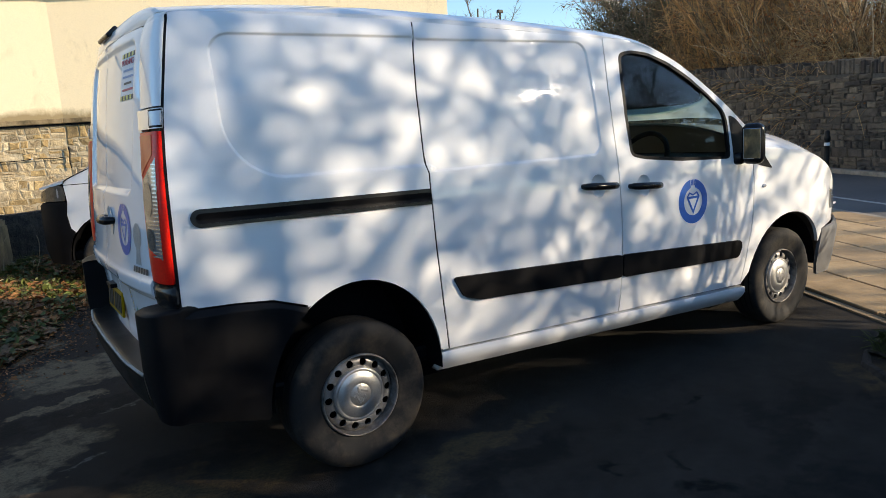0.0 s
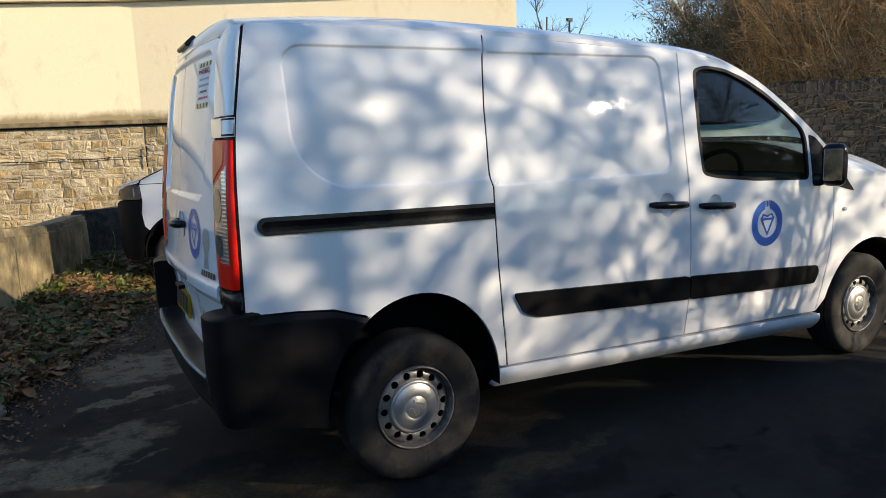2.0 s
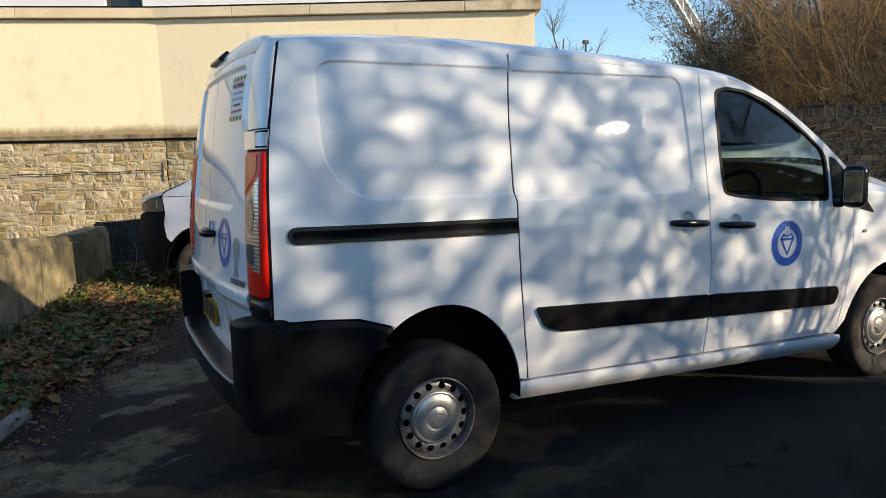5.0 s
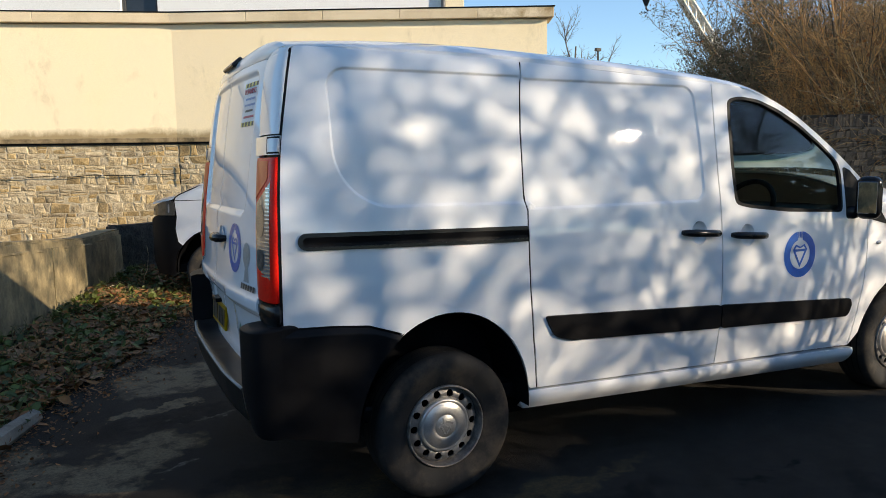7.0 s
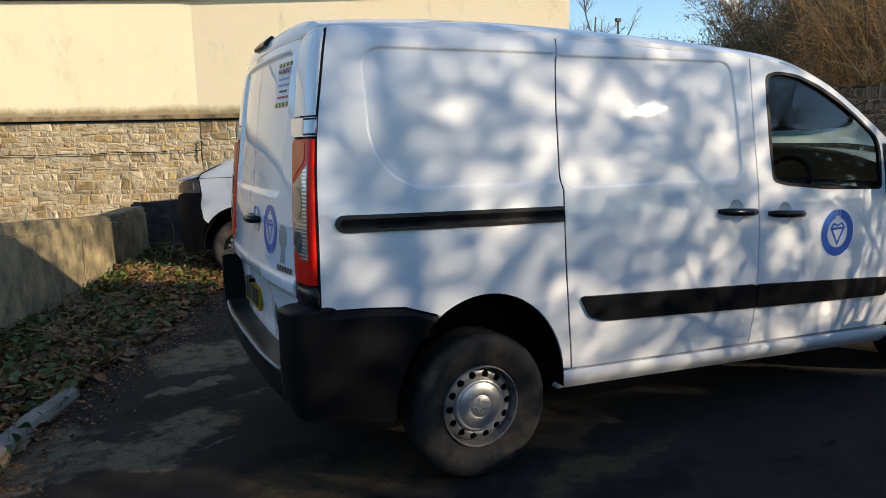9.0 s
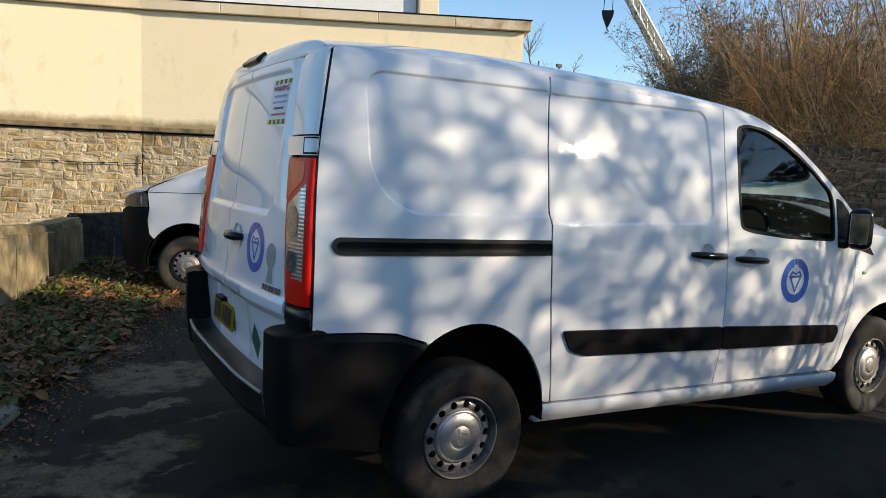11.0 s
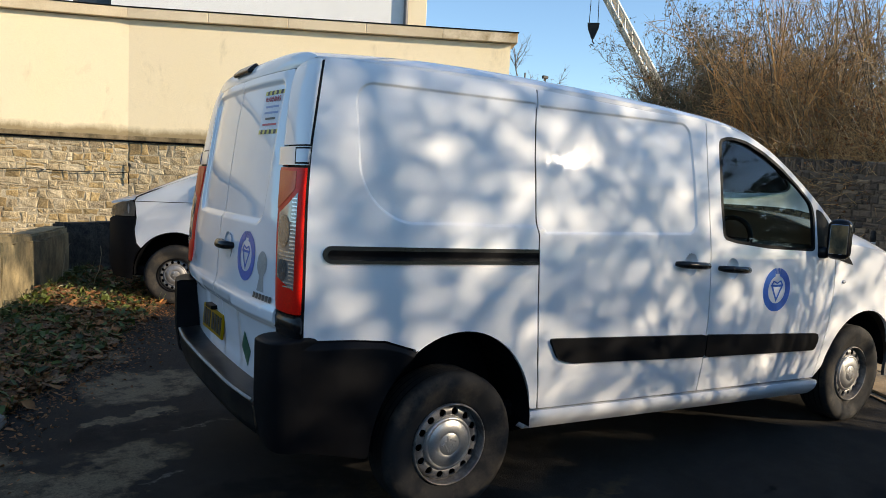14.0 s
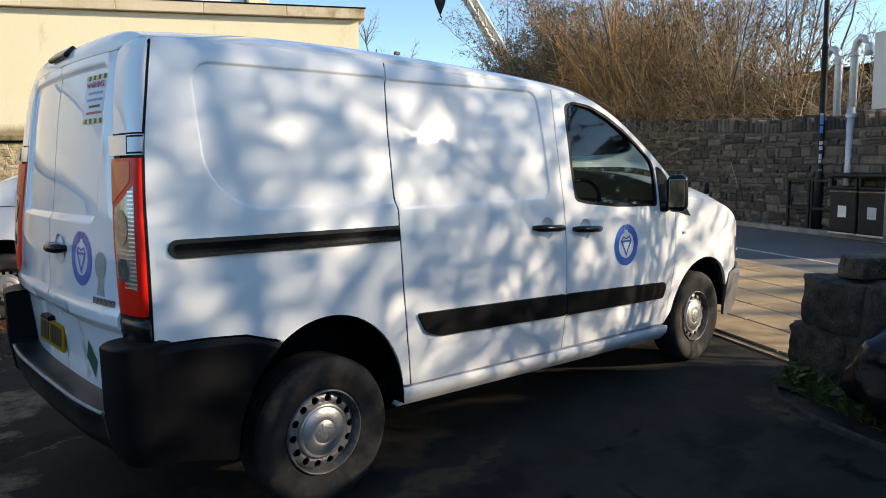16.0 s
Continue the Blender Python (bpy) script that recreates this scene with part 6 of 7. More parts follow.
# vent pipes behind the wall and one in front
for (s0, p0, z1, bend) in ((-0.23, 11.65, 3.62, 1), (-0.62, 11.65, 3.72, -1)):
    a = at_street(s0, p0)
    v = thing("vent_pipe", "grey galvanised vent pipe with a swan neck", "pipe", Matrix.Translation((a.x, a.y, 0)), "vent pipes")
    pts = [(0, 0, 0), (0, 0, z1 - 0.25)] + [(bend * U.x * r, bend * U.y * r, z1 - 0.25 + h) for r, h in [(0.17 * (1 - math.cos(q)), 0.24 * math.sin(q)) for q in np.linspace(0.2, math.pi, 9)]] + [(bend * U.x * 0.34, bend * U.y * 0.34, z1 - 0.36)]
    part("tube", tube(pts, 0.074, 14), "galv", v, smooth=True)
    part("collar", lathe([(0.09, z1 - 0.34), (0.105, z1 - 0.33), (0.105, z1 - 0.27), (0.09, z1 - 0.26)], 18), "galv", v, m=pose(0, 0, 0, -90))
a = at_street(-1.99, 10.30)
v = thing("wall_pipe", "grey steel pipe standing against the street wall", "pipe", Matrix.Translation((a.x, a.y, FP_Z)))
part("tube", tube([(0, 0, 0), (0, 0, 2.20)], 0.062, 14), "galv", v, smooth=True)
part("collar", lathe([(0.072, 0.95), (0.085, 0.96), (0.085, 1.02), (0.072, 1.03)], 16), "galv", v, m=pose(0, 0, 0, -90))
part("collar", lathe([(0.072, 2.02), (0.085, 2.03), (0.085, 2.09), (0.072, 2.10)], 16), "galv", v, m=pose(0, 0, 0, -90))
# traffic sign, seen as a plain grey panel
a = at_street(-3.36, 9.75)
sg = thing("road_sign", "plain grey sign panel on a post by the street", "sign", Matrix.Translation((a.x, a.y, FP_Z)) @ Matrix.Rotation(radians(U_ANG), 4, "Z"))
part("post", tube([(0, 0, 0), (0, 0, 3.3)], 0.038, 12), "galv", sg, smooth=True)
part("panel", box((-0.35, 0.04, 2.08), (0.35, 0.052, 3.28), bevel=0.004), "sign_grey", sg)
for z in (2.3, 3.05):
    part("clip", box((-0.06, 0.0, z), (0.06, 0.045, z + 0.03)), "galv", sg)
# far yard beyond the wall: a blue shed and a dark board with white bars
a = at_street(6.75, 17.0)
sh = thing("shed", "blue painted metal shed beyond the wall", "shed", Matrix.Translation((a.x, a.y, 0)) @ Matrix.Rotation(radians(U_ANG), 4, "Z"))
part("wall", box((-0.62, -2.0, 0), (0.62, 0, 3.7), bevel=0.02), "blue_paint", sh)
part("roof", box((-0.7, -2.1, 3.7), (0.7, 0.1, 4.05), bevel=0.02), "dark_metal", sh)
a = at_street(4.2, 17.0)
bd = thing("sign_board", "dark sign board with rows of white bars", "sign", Matrix.Translation((a.x, a.y, 0)) @ Matrix.Rotation(radians(U_ANG), 4, "Z"))
part("board", box((-1.9, -0.1, 2.0), (1.9, 0.0, 4.05), bevel=0.01), "dark_metal", bd)
for x in (-1.4, 1.4):
    part("leg", box((x - 0.06, -0.22, 0), (x + 0.06, -0.1, 2.6)), "dark_metal", bd)
for z, h, n_, w in ((3.38, 0.13, 9, 0.10), (2.62, 0.26, 5, 0.15)):
    for k in range(n_):
        part("bar", box((0.9 - k * (w + 0.07) - w, 0.0, z), (0.9 - k * (w + 0.07), 0.008, z + h)), "white_ink", bd)

# crane far off: jib, ropes and hook block
cr = thing("crane", "distant cream lattice crane jib with hanging hook block", "crane", Matrix.Translation((52.5, 41.9, 0)))
bmj = bmesh.new()
top, foot = Vector((42.2, 47.5, 24.2)) - Vector((52.5, 41.9, 0)), Vector((0, 0, 6.0))
ax = (top - foot).normalized()
e1 = ax.cross(Vector((0, 0, 1))).normalized()
e2 = ax.cross(e1)
for q in ((1, 1), (1, -1), (-1, 1), (-1, -1)):
    add_tube(bmj, [foot + (e1 * q[0] + e2 * q[1]) * 0.42, top + (e1 * q[0] + e2 * q[1]) * 0.3], 0.17, 6)
n = 16
for k in range(n):
    p, r = foot + (top - foot) * k / n, foot + (top - foot) * (k + 1) / n
    for q in (1, -1):
        add_tube(bmj, [p + (e1 * q + e2) * 0.4, r + (e1 * q - e2) * 0.4], 0.10, 5)
        add_tube(bmj, [p + (e1 + e2 * q) * 0.4, r + (-e1 + e2 * q) * 0.4], 0.10, 5)
part("jib", bmj, "crane_paint", cr, "cream steel lattice jib")
part("cab", box((-1.6, -1.6, 0), (1.6, 1.6, 5.8), bevel=0.1), "crane_paint", cr, "crane cab and base")
hk = Vector((44.57, 47.26, 16.3)) - Vector((52.5, 41.9, 0))
bmh = bmesh.new()
hp = [(-0.55, 0.65), (0.55, 0.65), (0.5, 0.2), (0.12, -0.75), (-0.12, -0.75), (-0.5, 0.2)]
fr = [bmh.verts.new((x, -0.25, z)) for x, z in hp]
bk = [bmh.verts.new((x, 0.25, z)) for x, z in hp]
bmh.faces.new(fr), bmh.faces.new(bk[::-1])
for i in range(6):
    bmh.faces.new((fr[i], fr[i - 1], bk[i - 1], bk[i]))
bmesh.ops.recalc_face_normals(bmh, faces=bmh.faces)
hb_ = part("hook_block", bmh, "dark_metal", cr, "dark pulley hook block", m=Matrix.Translation(hk) @ Matrix.Rotation(radians(-42), 4, "Z"))
part("hook", tube([(0, 0, -0.75), (0, 0, -1.0), (0.15, 0, -1.2), (0, 0, -1.35), (-0.15, 0, -1.25)], 0.07, 6), "dark_metal", hb_)
for dx in (-0.4, 0.4):
    o = Vector((0.74 * dx, -0.67 * dx, 0))
    part("rope", tube([hk + o + Vector((0, 0, 0.6)), hk + o * 0.6 + Vector((0, 0, 9.0))], 0.035, 5), "dark_metal", cr)
fl = thing("far_lamp", "thin far street lamp above the roofline", "street lamp", Matrix.Translation((35.7, 42.9, 0)))
part("post", tube([(0, 0, 0), (0, 0, 10.4)], 0.07, 8), "dark_metal", fl)
part("lantern", box((-0.25, -0.12, 10.4), (0.25, 0.12, 10.65), bevel=0.03), "dark_metal", fl)
# black refuse sack by the wall end
bmb = bmesh.new()
bmesh.ops.create_icosphere(bmb, subdivisions=4, radius=1)
for v in bmb.verts:
    q = v.co.copy()
    k = 1 + 0.16 * noise.noise(q * 2.2) + 0.09 * noise.noise(q * 6.0)
    v.co = Vector((q.x * 0.33 * k, q.y * 0.40 * k, max(-0.0, 0.26 + q.z * 0.30 * k)))
tagged(part("refuse_sack", bmb, "gloss_black", m=Matrix.Translation((2.72, -2.42, 0.0)), smooth=True), "black plastic refuse sack against the wall end", "sack")

# ---- plants ----
rng = np.random.default_rng(7)


def fast_mesh(name, verts, quads, material, smooth=False):
    me = bpy.data.meshes.new(name)
    nv, nf = len(verts), len(quads)
    k = quads.shape[1]
    me.vertices.add(nv)
    me.vertices.foreach_set("co", np.ascontiguousarray(verts, dtype=np.float32).ravel())
    me.loops.add(nf * k)
    me.loops.foreach_set("vertex_index", np.ascontiguousarray(quads, dtype=np.int32).ravel())
    me.polygons.add(nf)
    me.polygons.foreach_set("loop_start", np.arange(0, nf * k, k, dtype=np.int32))
    if smooth:
        me.polygons.foreach_set("use_smooth", np.ones(nf, dtype=bool))
    me.update()
    me.materials.append(M[material])
    return me


def unit(v):
    return v / np.maximum(np.linalg.norm(v, axis=-1, keepdims=True), 1e-9)


def tubes(P, R, sides=3):
    """Verts and quads of many tubes: P (n, k, 3) points, R (n, k) radii."""
    n, k, _ = P.shape
    d = unit(np.gradient(P, axis=1))
    ref = np.where(np.abs(d[..., 2:3]) > 0.9, np.array([1.0, 0.1, 0]), np.array([0.0, 0.1, 1.0]))
    a = unit(np.cross(d, ref))
    b = np.cross(d, a)
    th = 2 * np.pi * np.arange(sides) / sides
    ring = P[:, :, None] + R[:, :, None, None] * (np.cos(th)[:, None] * a[:, :, None] + np.sin(th)[:, None] * b[:, :, None])
    idx = np.arange(n * k * sides).reshape(n, k, sides)
    nx = np.roll(idx, -1, axis=2)
    q = np.stack([idx[:, :-1], nx[:, :-1], nx[:, 1:], idx[:, 1:]], -1).reshape(-1, 4)
    return ring.reshape(-1, 3), q


def grow(base, way, length, k, droop, wander):
    """Bent shoots: from base along way, k points each."""
    n = len(base)
    P = np.zeros((n, k, 3))
    P[:, 0] = base
    d = unit(way)
    for i in range(1, k):
        d = unit(d + rng.normal(0, wander, (n, 3)) + np.array([0, 0, -1.0]) * droop[:, None] * i / k)
        P[:, i] = P[:, i - 1] + d * (length / (k - 1))[:, None]
    return P


def branch_off(P, per, lo, hi, spread, length, k, droop, wander):
    """Side shoots from random places along P."""
    n, kk, _ = P.shape
    who = np.repeat(np.arange(n), per)
    f = rng.uniform(lo, hi, len(who)) * (kk - 1)
    i = np.minimum(f.astype(int), kk - 2)
    t = (f - i)[:, None]
    base = P[who, i] * (1 - t) + P[who, i + 1] * t
    d = unit(P[who, i + 1] - P[who, i])
    way = unit(d + spread * unit(rng.normal(0, 1, (len(who), 3))) + np.array([0, 0, 0.25]))
    L = length * rng.uniform(0.5, 1.3, len(who))
    return grow(base, way, L, k, np.full(len(who), droop), wander)


def taper(P, r0, r1):
    n, k, _ = P.shape
    return np.linspace(1, 0, k)[None] * (r0 - r1)[:, None] + r1[:, None] if isinstance(r0, np.ndarray) else np.tile(np.linspace(r0, r1, k), (n, 1))


def leaf_quads(C, size, flat=0.0):
    """Bent four-cornered leaves round the points C."""
    n = len(C)
    nrm = unit(rng.normal(0, 1, (n, 3)) + np.array([0, 0, flat]))
    a = unit(np.cross(nrm, rng.normal(0, 1, (n, 3))))
    b = np.cross(nrm, a)
    s = size * rng.uniform(0.6, 1.3, (n, 1))
    fold = nrm * s * rng.uniform(0.05, 0.3, (n, 1))
    v = np.stack([C - a * s * 0.6, C + b * s * 0.38 + fold, C + a * s * 0.6, C - b * s * 0.38 + fold], 1).reshape(-1, 3)
    q = np.arange(n * 4).reshape(n, 4)
    return v, q


def litter(C, size, flat=3.0):
    """Small curled leaves with pointed ends, folded along the midrib."""
    n = len(C)
    nrm = unit(rng.normal(0, 1, (n, 3)) + np.array([0, 0, flat]))
    a = unit(np.cross(nrm, rng.normal(0, 1, (n, 3))))
    b = np.cross(nrm, a)
    s = size * rng.uniform(0.5, 1.35, (n, 1))
    w = rng.uniform(0.22, 0.42, (n, 1))
    up, curl = nrm * s * rng.uniform(0.05, 0.32, (n, 1)), nrm * s * rng.uniform(-0.05, 0.25, (n, 1))
    v = np.stack([C - a * s * 0.6 + curl, C - a * s * 0.18 + b * s * w + up, C + a * s * 0.24 + b * s * w * 0.8 + up, C + a * s * 0.62 + curl,
                  C + a * s * 0.24 - b * s * w * 0.8 + up, C - a * s * 0.18 - b * s * w + up], 1).reshape(-1, 3)
    i = np.arange(n)[:, None] * 6
    q = np.concatenate([i + np.array([0, 1, 2, 3]), i + np.array([0, 3, 4, 5])])
    return v, q


def street_xy(s, p):
    s, p = np.asarray(s), np.asarray(p)
    base = np.array([STREET.x, STREET.y]) - STREET.dot(N) * np.array([N.x, N.y])
    return base + s[:, None] * np.array([U.x, U.y]) + p[:, None] * np.array([N.x, N.y])


def join(parts):
    vs, qs, k = [], [], 0
    for v, q in parts:
        vs.append(v)
        qs.append(q + k)
        k += len(v)
    return np.concatenate(vs), np.concatenate(qs)


def thicket(name, label, s, p, height, per_clump, twigs, sub, mat_stem, mat_twig, thin=1.0):
    """A belt of bare many-stemmed shrubs along the street."""
    n = len(s)
    xy = street_xy(s, p)
    who = np.repeat(np.arange(n), per_clump)
    base = np.c_[xy[who] + rng.normal(0, 0.15, (len(who), 2)), np.zeros(len(who)) + 0.02]
    way = np.c_[rng.normal(0, 0.18, (len(who), 2)), np.ones(len(who))]
    L = height[who] * rng.uniform(0.55, 1.1, len(who))
    S = grow(base, way, L, 8, rng.uniform(0.0, 0.16, len(who)), 0.09)
    r0 = 0.010 + 0.0042 * L
    parts = [tubes(S, taper(S, r0, np.full(len(S), 0.006)), 4)]
    e = thing(name, label, "shrubs", kind="stuff")
    ob = new("stems", fast_mesh("stems", *parts[0], mat_stem))
    ob.parent = e
    T = branch_off(S, twigs, 0.22, 1.0, 0.85, 1.25, 5, 0.22, 0.16)
    Q = branch_off(T, sub, 0.15, 1.0, 0.9, 0.55, 3, 0.2, 0.2)
    ob = new("branches", fast_mesh("branches", *tubes(T, taper(T, 0.0085 * thin, 0.004 * thin), 3), mat_stem))
    ob.parent = e
    ob = new("twigs", fast_mesh("twigs", *tubes(Q, taper(Q, 0.0055 * thin, 0.003 * thin), 3), mat_twig))
    ob.parent = e
    return e, S, T, Q


# belt of shrubs and young trees behind the street wall
s = rng.uniform(2.3, 13.0, 68)
h = np.where(np.arange(len(s)) % 5 < 3, rng.uniform(3.4, 5.2, len(s)), rng.uniform(6.5, 10.0, len(s))) * np.clip(0.6 + (s - 2.3) * 0.14, 0.6, 1.0)
th, _, T1, _ = thicket("shrub_belt", "tangled bare brown shrubs and saplings behind the street wall", s, rng.uniform(11.6, 14.8, len(s)), h, 6, 13, 6, "twig_dark", "twig", 1.15)
C = T1[rng.integers(0, len(T1), 26000), rng.integers(1, 5, 26000)] + rng.normal(0, 0.09, (26000, 3))
C = C[C[:, 2] < 5.0 + rng.normal(0, 1.6, len(C))]
ob = new("dead_leaves", fast_mesh("dead_leaves", *leaf_quads(C, 0.075), "dry_leaf"))
ob.parent = th
# darker, half evergreen belt farther along
s = np.r_[rng.uniform(12.0, 21.5, 78), rng.uniform(21.5, 30.0, 24)]
far, _, T2, _ = thicket("shrub_belt", "dark dense shrubs with dull evergreen leaves behind the wall", s, rng.uniform(11.6, 16.0, len(s)), np.where(s < 21.5, rng.uniform(6.0, 10.2, len(s)), rng.uniform(3.4, 4.8, len(s))), 6, 14, 6, "twig_dark", "twig_dark", 1.15)
k = 95000
C = T2[rng.integers(0, len(T2), k), rng.integers(1, 5, k)] + rng.normal(0, 0.09, (k, 3))
ob = new("green_leaves", fast_mesh("green_leaves", *leaf_quads(C, 0.085), "green_dull"))
ob.parent = far
# a golden-brown tangle of upright shoots in front of the darker belt
s = rng.uniform(8.0, 12.0, 9)
thicket("withies", "golden brown upright shoots standing before the dark shrubs", s, rng.uniform(11.5, 12.3, len(s)), rng.uniform(5.5, 9.5, len(s)), 8, 9, 4, "cane", "cane", 0.95)
# sparse pale saplings where the belt thins out
s = rng.uniform(-4.5, 3.0, 16)
thicket("saplings", "pale bare saplings against the sky", s, rng.uniform(13.4, 16.0, len(s)), rng.uniform(4.0, 6.5, len(s)), 3, 9, 3, "pale_stem", "pale_stem", 1.1)
# arching dry canes and brambles just over the wall
n = 700
s = rng.uniform(1.5, 13.5, n)
b0 = np.c_[street_xy(s, rng.uniform(11.3, 13.0, n)), rng.uniform(0.6, 1.9, n)]
way = np.c_[rng.normal(0, 0.7, (n, 2)) - 0.35 * np.array([N.x, N.y]), rng.uniform(0.6, 1.4, n)]
CN = grow(b0, way, rng.uniform(0.9, 2.3, n), 9, rng.uniform(0.15, 0.6, n), 0.11)
br = thing("brambles", "dry arching bramble canes spilling over the street wall", "brambles", kind="stuff")
ob = new("canes", fast_mesh("canes", *tubes(CN, taper(CN, 0.011, 0.005), 3), "cane"))
ob.parent = br
T3 = branch_off(CN, 12, 0.2, 1.0, 0.9, 0.7, 4, 0.35, 0.2)
ob = new("side_shoots", fast_mesh("side_shoots", *tubes(T3, taper(T3, 0.006, 0.003), 3), "twig"))
ob.parent = br
C = T3[rng.integers(0, len(T3), 9000), rng.integers(0, 4, 9000)] + rng.normal(0, 0.05, (9000, 3))
ob = new("dead_leaves", fast_mesh("dead_leaves", *leaf_quads(C, 0.055), "dry_leaf"))
ob.parent = br
n = 46
s = rng.uniform(0.2, 9, n)
b0 = np.c_[street_xy(s, rng.uniform(11.35, 12.2, n)), rng.uniform(0.5, 1.5, n)]
CN = grow(b0, np.c_[rng.normal(0, 0.25, (n, 2)), np.ones(n)], rng.uniform(1.6, 4.0, n), 9, rng.uniform(0.0, 0.25, n), 0.10)
ob = new("pale_canes", fast_mesh("pale_canes", *tubes(CN, taper(CN, 0.014, 0.006), 4), "pale_stem"))
ob.parent = br


def broad_tree(name, label, x, y, height, crown, trunk_r, clumps, per, leaf, leaf_mat, seed, limbs=9, lo=0.35, fill=0.0, twiggy=14, fine=1.0):
    """A tree with a tapered trunk, limbs, twigs and a loose crown of leaf clumps."""
    global rng
    rng = np.random.default_rng(seed)
    e = thing(name, label, "tree", Matrix.Translation((x, y, 0)))
    tr = grow(np.array([[0, 0, -0.05]]), np.array([[0.05, 0.03, 1.0]]), np.array([height * 0.85]), 9, np.zeros(1), 0.05)
    L = branch_off(tr, limbs, lo * 0.8, 0.95, 1.0, crown * 0.95, 7, -0.1, 0.14)
    B = branch_off(L, 6, 0.25, 1.0, 0.9, crown * 0.45, 5, 0.05, 0.16)
    W = branch_off(B, twiggy, 0.2, 1.0, 0.9, crown * 0.17, 4, 0.1, 0.2)
    ob = new("trunk", fast_mesh("trunk", *tubes(tr, taper(tr, trunk_r, trunk_r * 0.3), 14), "bark", True))
    ob.parent = e
    v, q = join([tubes(L, taper(L, trunk_r * 0.36, 0.02 * fine), 7), tubes(B, taper(B, 0.026 * fine, 0.008 * fine), 5), tubes(W, taper(W, 0.009 * fine, 0.004 * fine), 3)])
    ob = new("branchwork", fast_mesh("branchwork", v, q, "bark", True))
    ob.parent = e
    if clumps:
        tips = B.reshape(-1, 3)
        tips = tips[tips[:, 2] > height * lo]
        c = tips[rng.integers(0, len(tips), clumps)] + rng.normal(0, 0.10, (clumps, 3))
        k = int(clumps * fill)
        u = unit(rng.normal(0, 1, (k, 3))) * rng.uniform(0, 1, (k, 1)) ** (1 / 3)
        c[:k] = u * np.array([crown, crown, height * (1 - lo) * 0.55]) + np.array([0, 0, height * (lo + 1) * 0.5])
        rad = rng.uniform(0.05, 0.22, clumps)
        C = np.repeat(c, per, axis=0) + unit(rng.normal(0, 1, (clumps * per, 3))) * (np.repeat(rad, per) * rng.uniform(0.2, 1, clumps * per) ** 0.5)[:, None]
        ob = new("crown", fast_mesh("crown", *leaf_quads(C, leaf), leaf_mat))
        ob.parent = e
    return e


def sunward(q, d):
    """A place d metres from the van towards the sun, q metres along the shade's breadth."""
    h = Vector((sun_dir.x, sun_dir.y)).normalized()
    c = Vector((1.6, -0.93)) + h * d + Vector((-h.y, h.x)) * q
    return c.x, c.y


# tree added out of view, its leaves tuned for the dapple on the van
x, y = sunward(-1.7, 10.2)
tree = broad_tree("evergreen_tree", "unseen broad evergreen tree beyond the street, added to shade the yard", x, y, 7.5, 4.2, 0.09, 900, 4, 0.075, "green_dull", 31, 7, 0.33, 0.97, 4, 0.6)
k, per = 19000, 6                                    # tufts of fine leaves filling a box, set to dapple the van
across, depth, up = rng.uniform(-3.5, 3.7, k), rng.uniform(-3.0, 3.0, k), rng.uniform(1.95, 7.55, k)
thin = rng.uniform(0, 1, k) < np.clip(1.0 - (across - 1.9) * 0.8, 0.22, 1.0)
across, depth, up = across[thin], depth[thin], up[thin]
k = len(across)
h2 = Vector((sun_dir.x, sun_dir.y)).normalized()
C = np.repeat(np.c_[depth * h2.x - across * h2.y, depth * h2.y + across * h2.x, up], per, axis=0)
C += unit(rng.normal(0, 1, C.shape)) * (np.repeat(rng.uniform(0.03, 0.075, k), per) * rng.uniform(0.1, 1, len(C)) ** 0.4)[:, None]
u = unit(rng.normal(0, 1, (3400, 3))) * rng.uniform(0, 1, (3400, 1)) ** (1 / 3) * np.array([0.8, 0.8, 0.75])
C = np.r_[C, u + np.array([3.05, 2.85, 6.7])]      # a loose ball of leaves, added to shade what lies beyond the van
ob = new("fine_leaves", fast_mesh("fine_leaves", *leaf_quads(C, 0.047), "green_dull"))
ob.parent = tree
# second unseen tree, added for more shade on the yard
x, y = sunward(-8.6, 16.0)
broad_tree("evergreen_tree", "unseen broad evergreen tree beyond the street, added to shade the yard", x, y, 10.5, 4.6, 0.22, 8000, 4, 0.13, "green_dull", 32, 13, 0.25, 0.9, 6)


def bare_shrub(x, y, seed):
    """A leafless many-stemmed shrub."""
    global rng
    rng = np.random.default_rng(seed)
    e = thing("bare_shrub", "unseen leafless shrub with thin upright stems by the old wall, added for twig shadows", "shrub", Matrix.Translation((x, y, 0)))
    b0 = np.c_[rng.normal(0, 0.10, (11, 2)), np.full(11, -0.03)]
    S = grow(b0, np.c_[rng.normal(0, 0.22, (11, 2)), np.ones(11)], rng.uniform(2.4, 3.8, 11), 10, rng.uniform(0, 0.15, 11), 0.09)
    T = branch_off(S, 11, 0.3, 1.0, 0.55, 0.75, 6, 0.0, 0.14)
    Q = branch_off(T, 5, 0.2, 1.0, 0.6, 0.32, 4, 0.0, 0.18)
    ob = new("stems", fast_mesh("stems", *tubes(S, taper(S, 0.017, 0.006), 7), "bark", True))
    ob.parent = e
    ob = new("twigs", fast_mesh("twigs", *join([tubes(T, taper(T, 0.0068, 0.003), 4), tubes(Q, taper(Q, 0.0032, 0.0018), 3)]), "bark", True))
    ob.parent = e


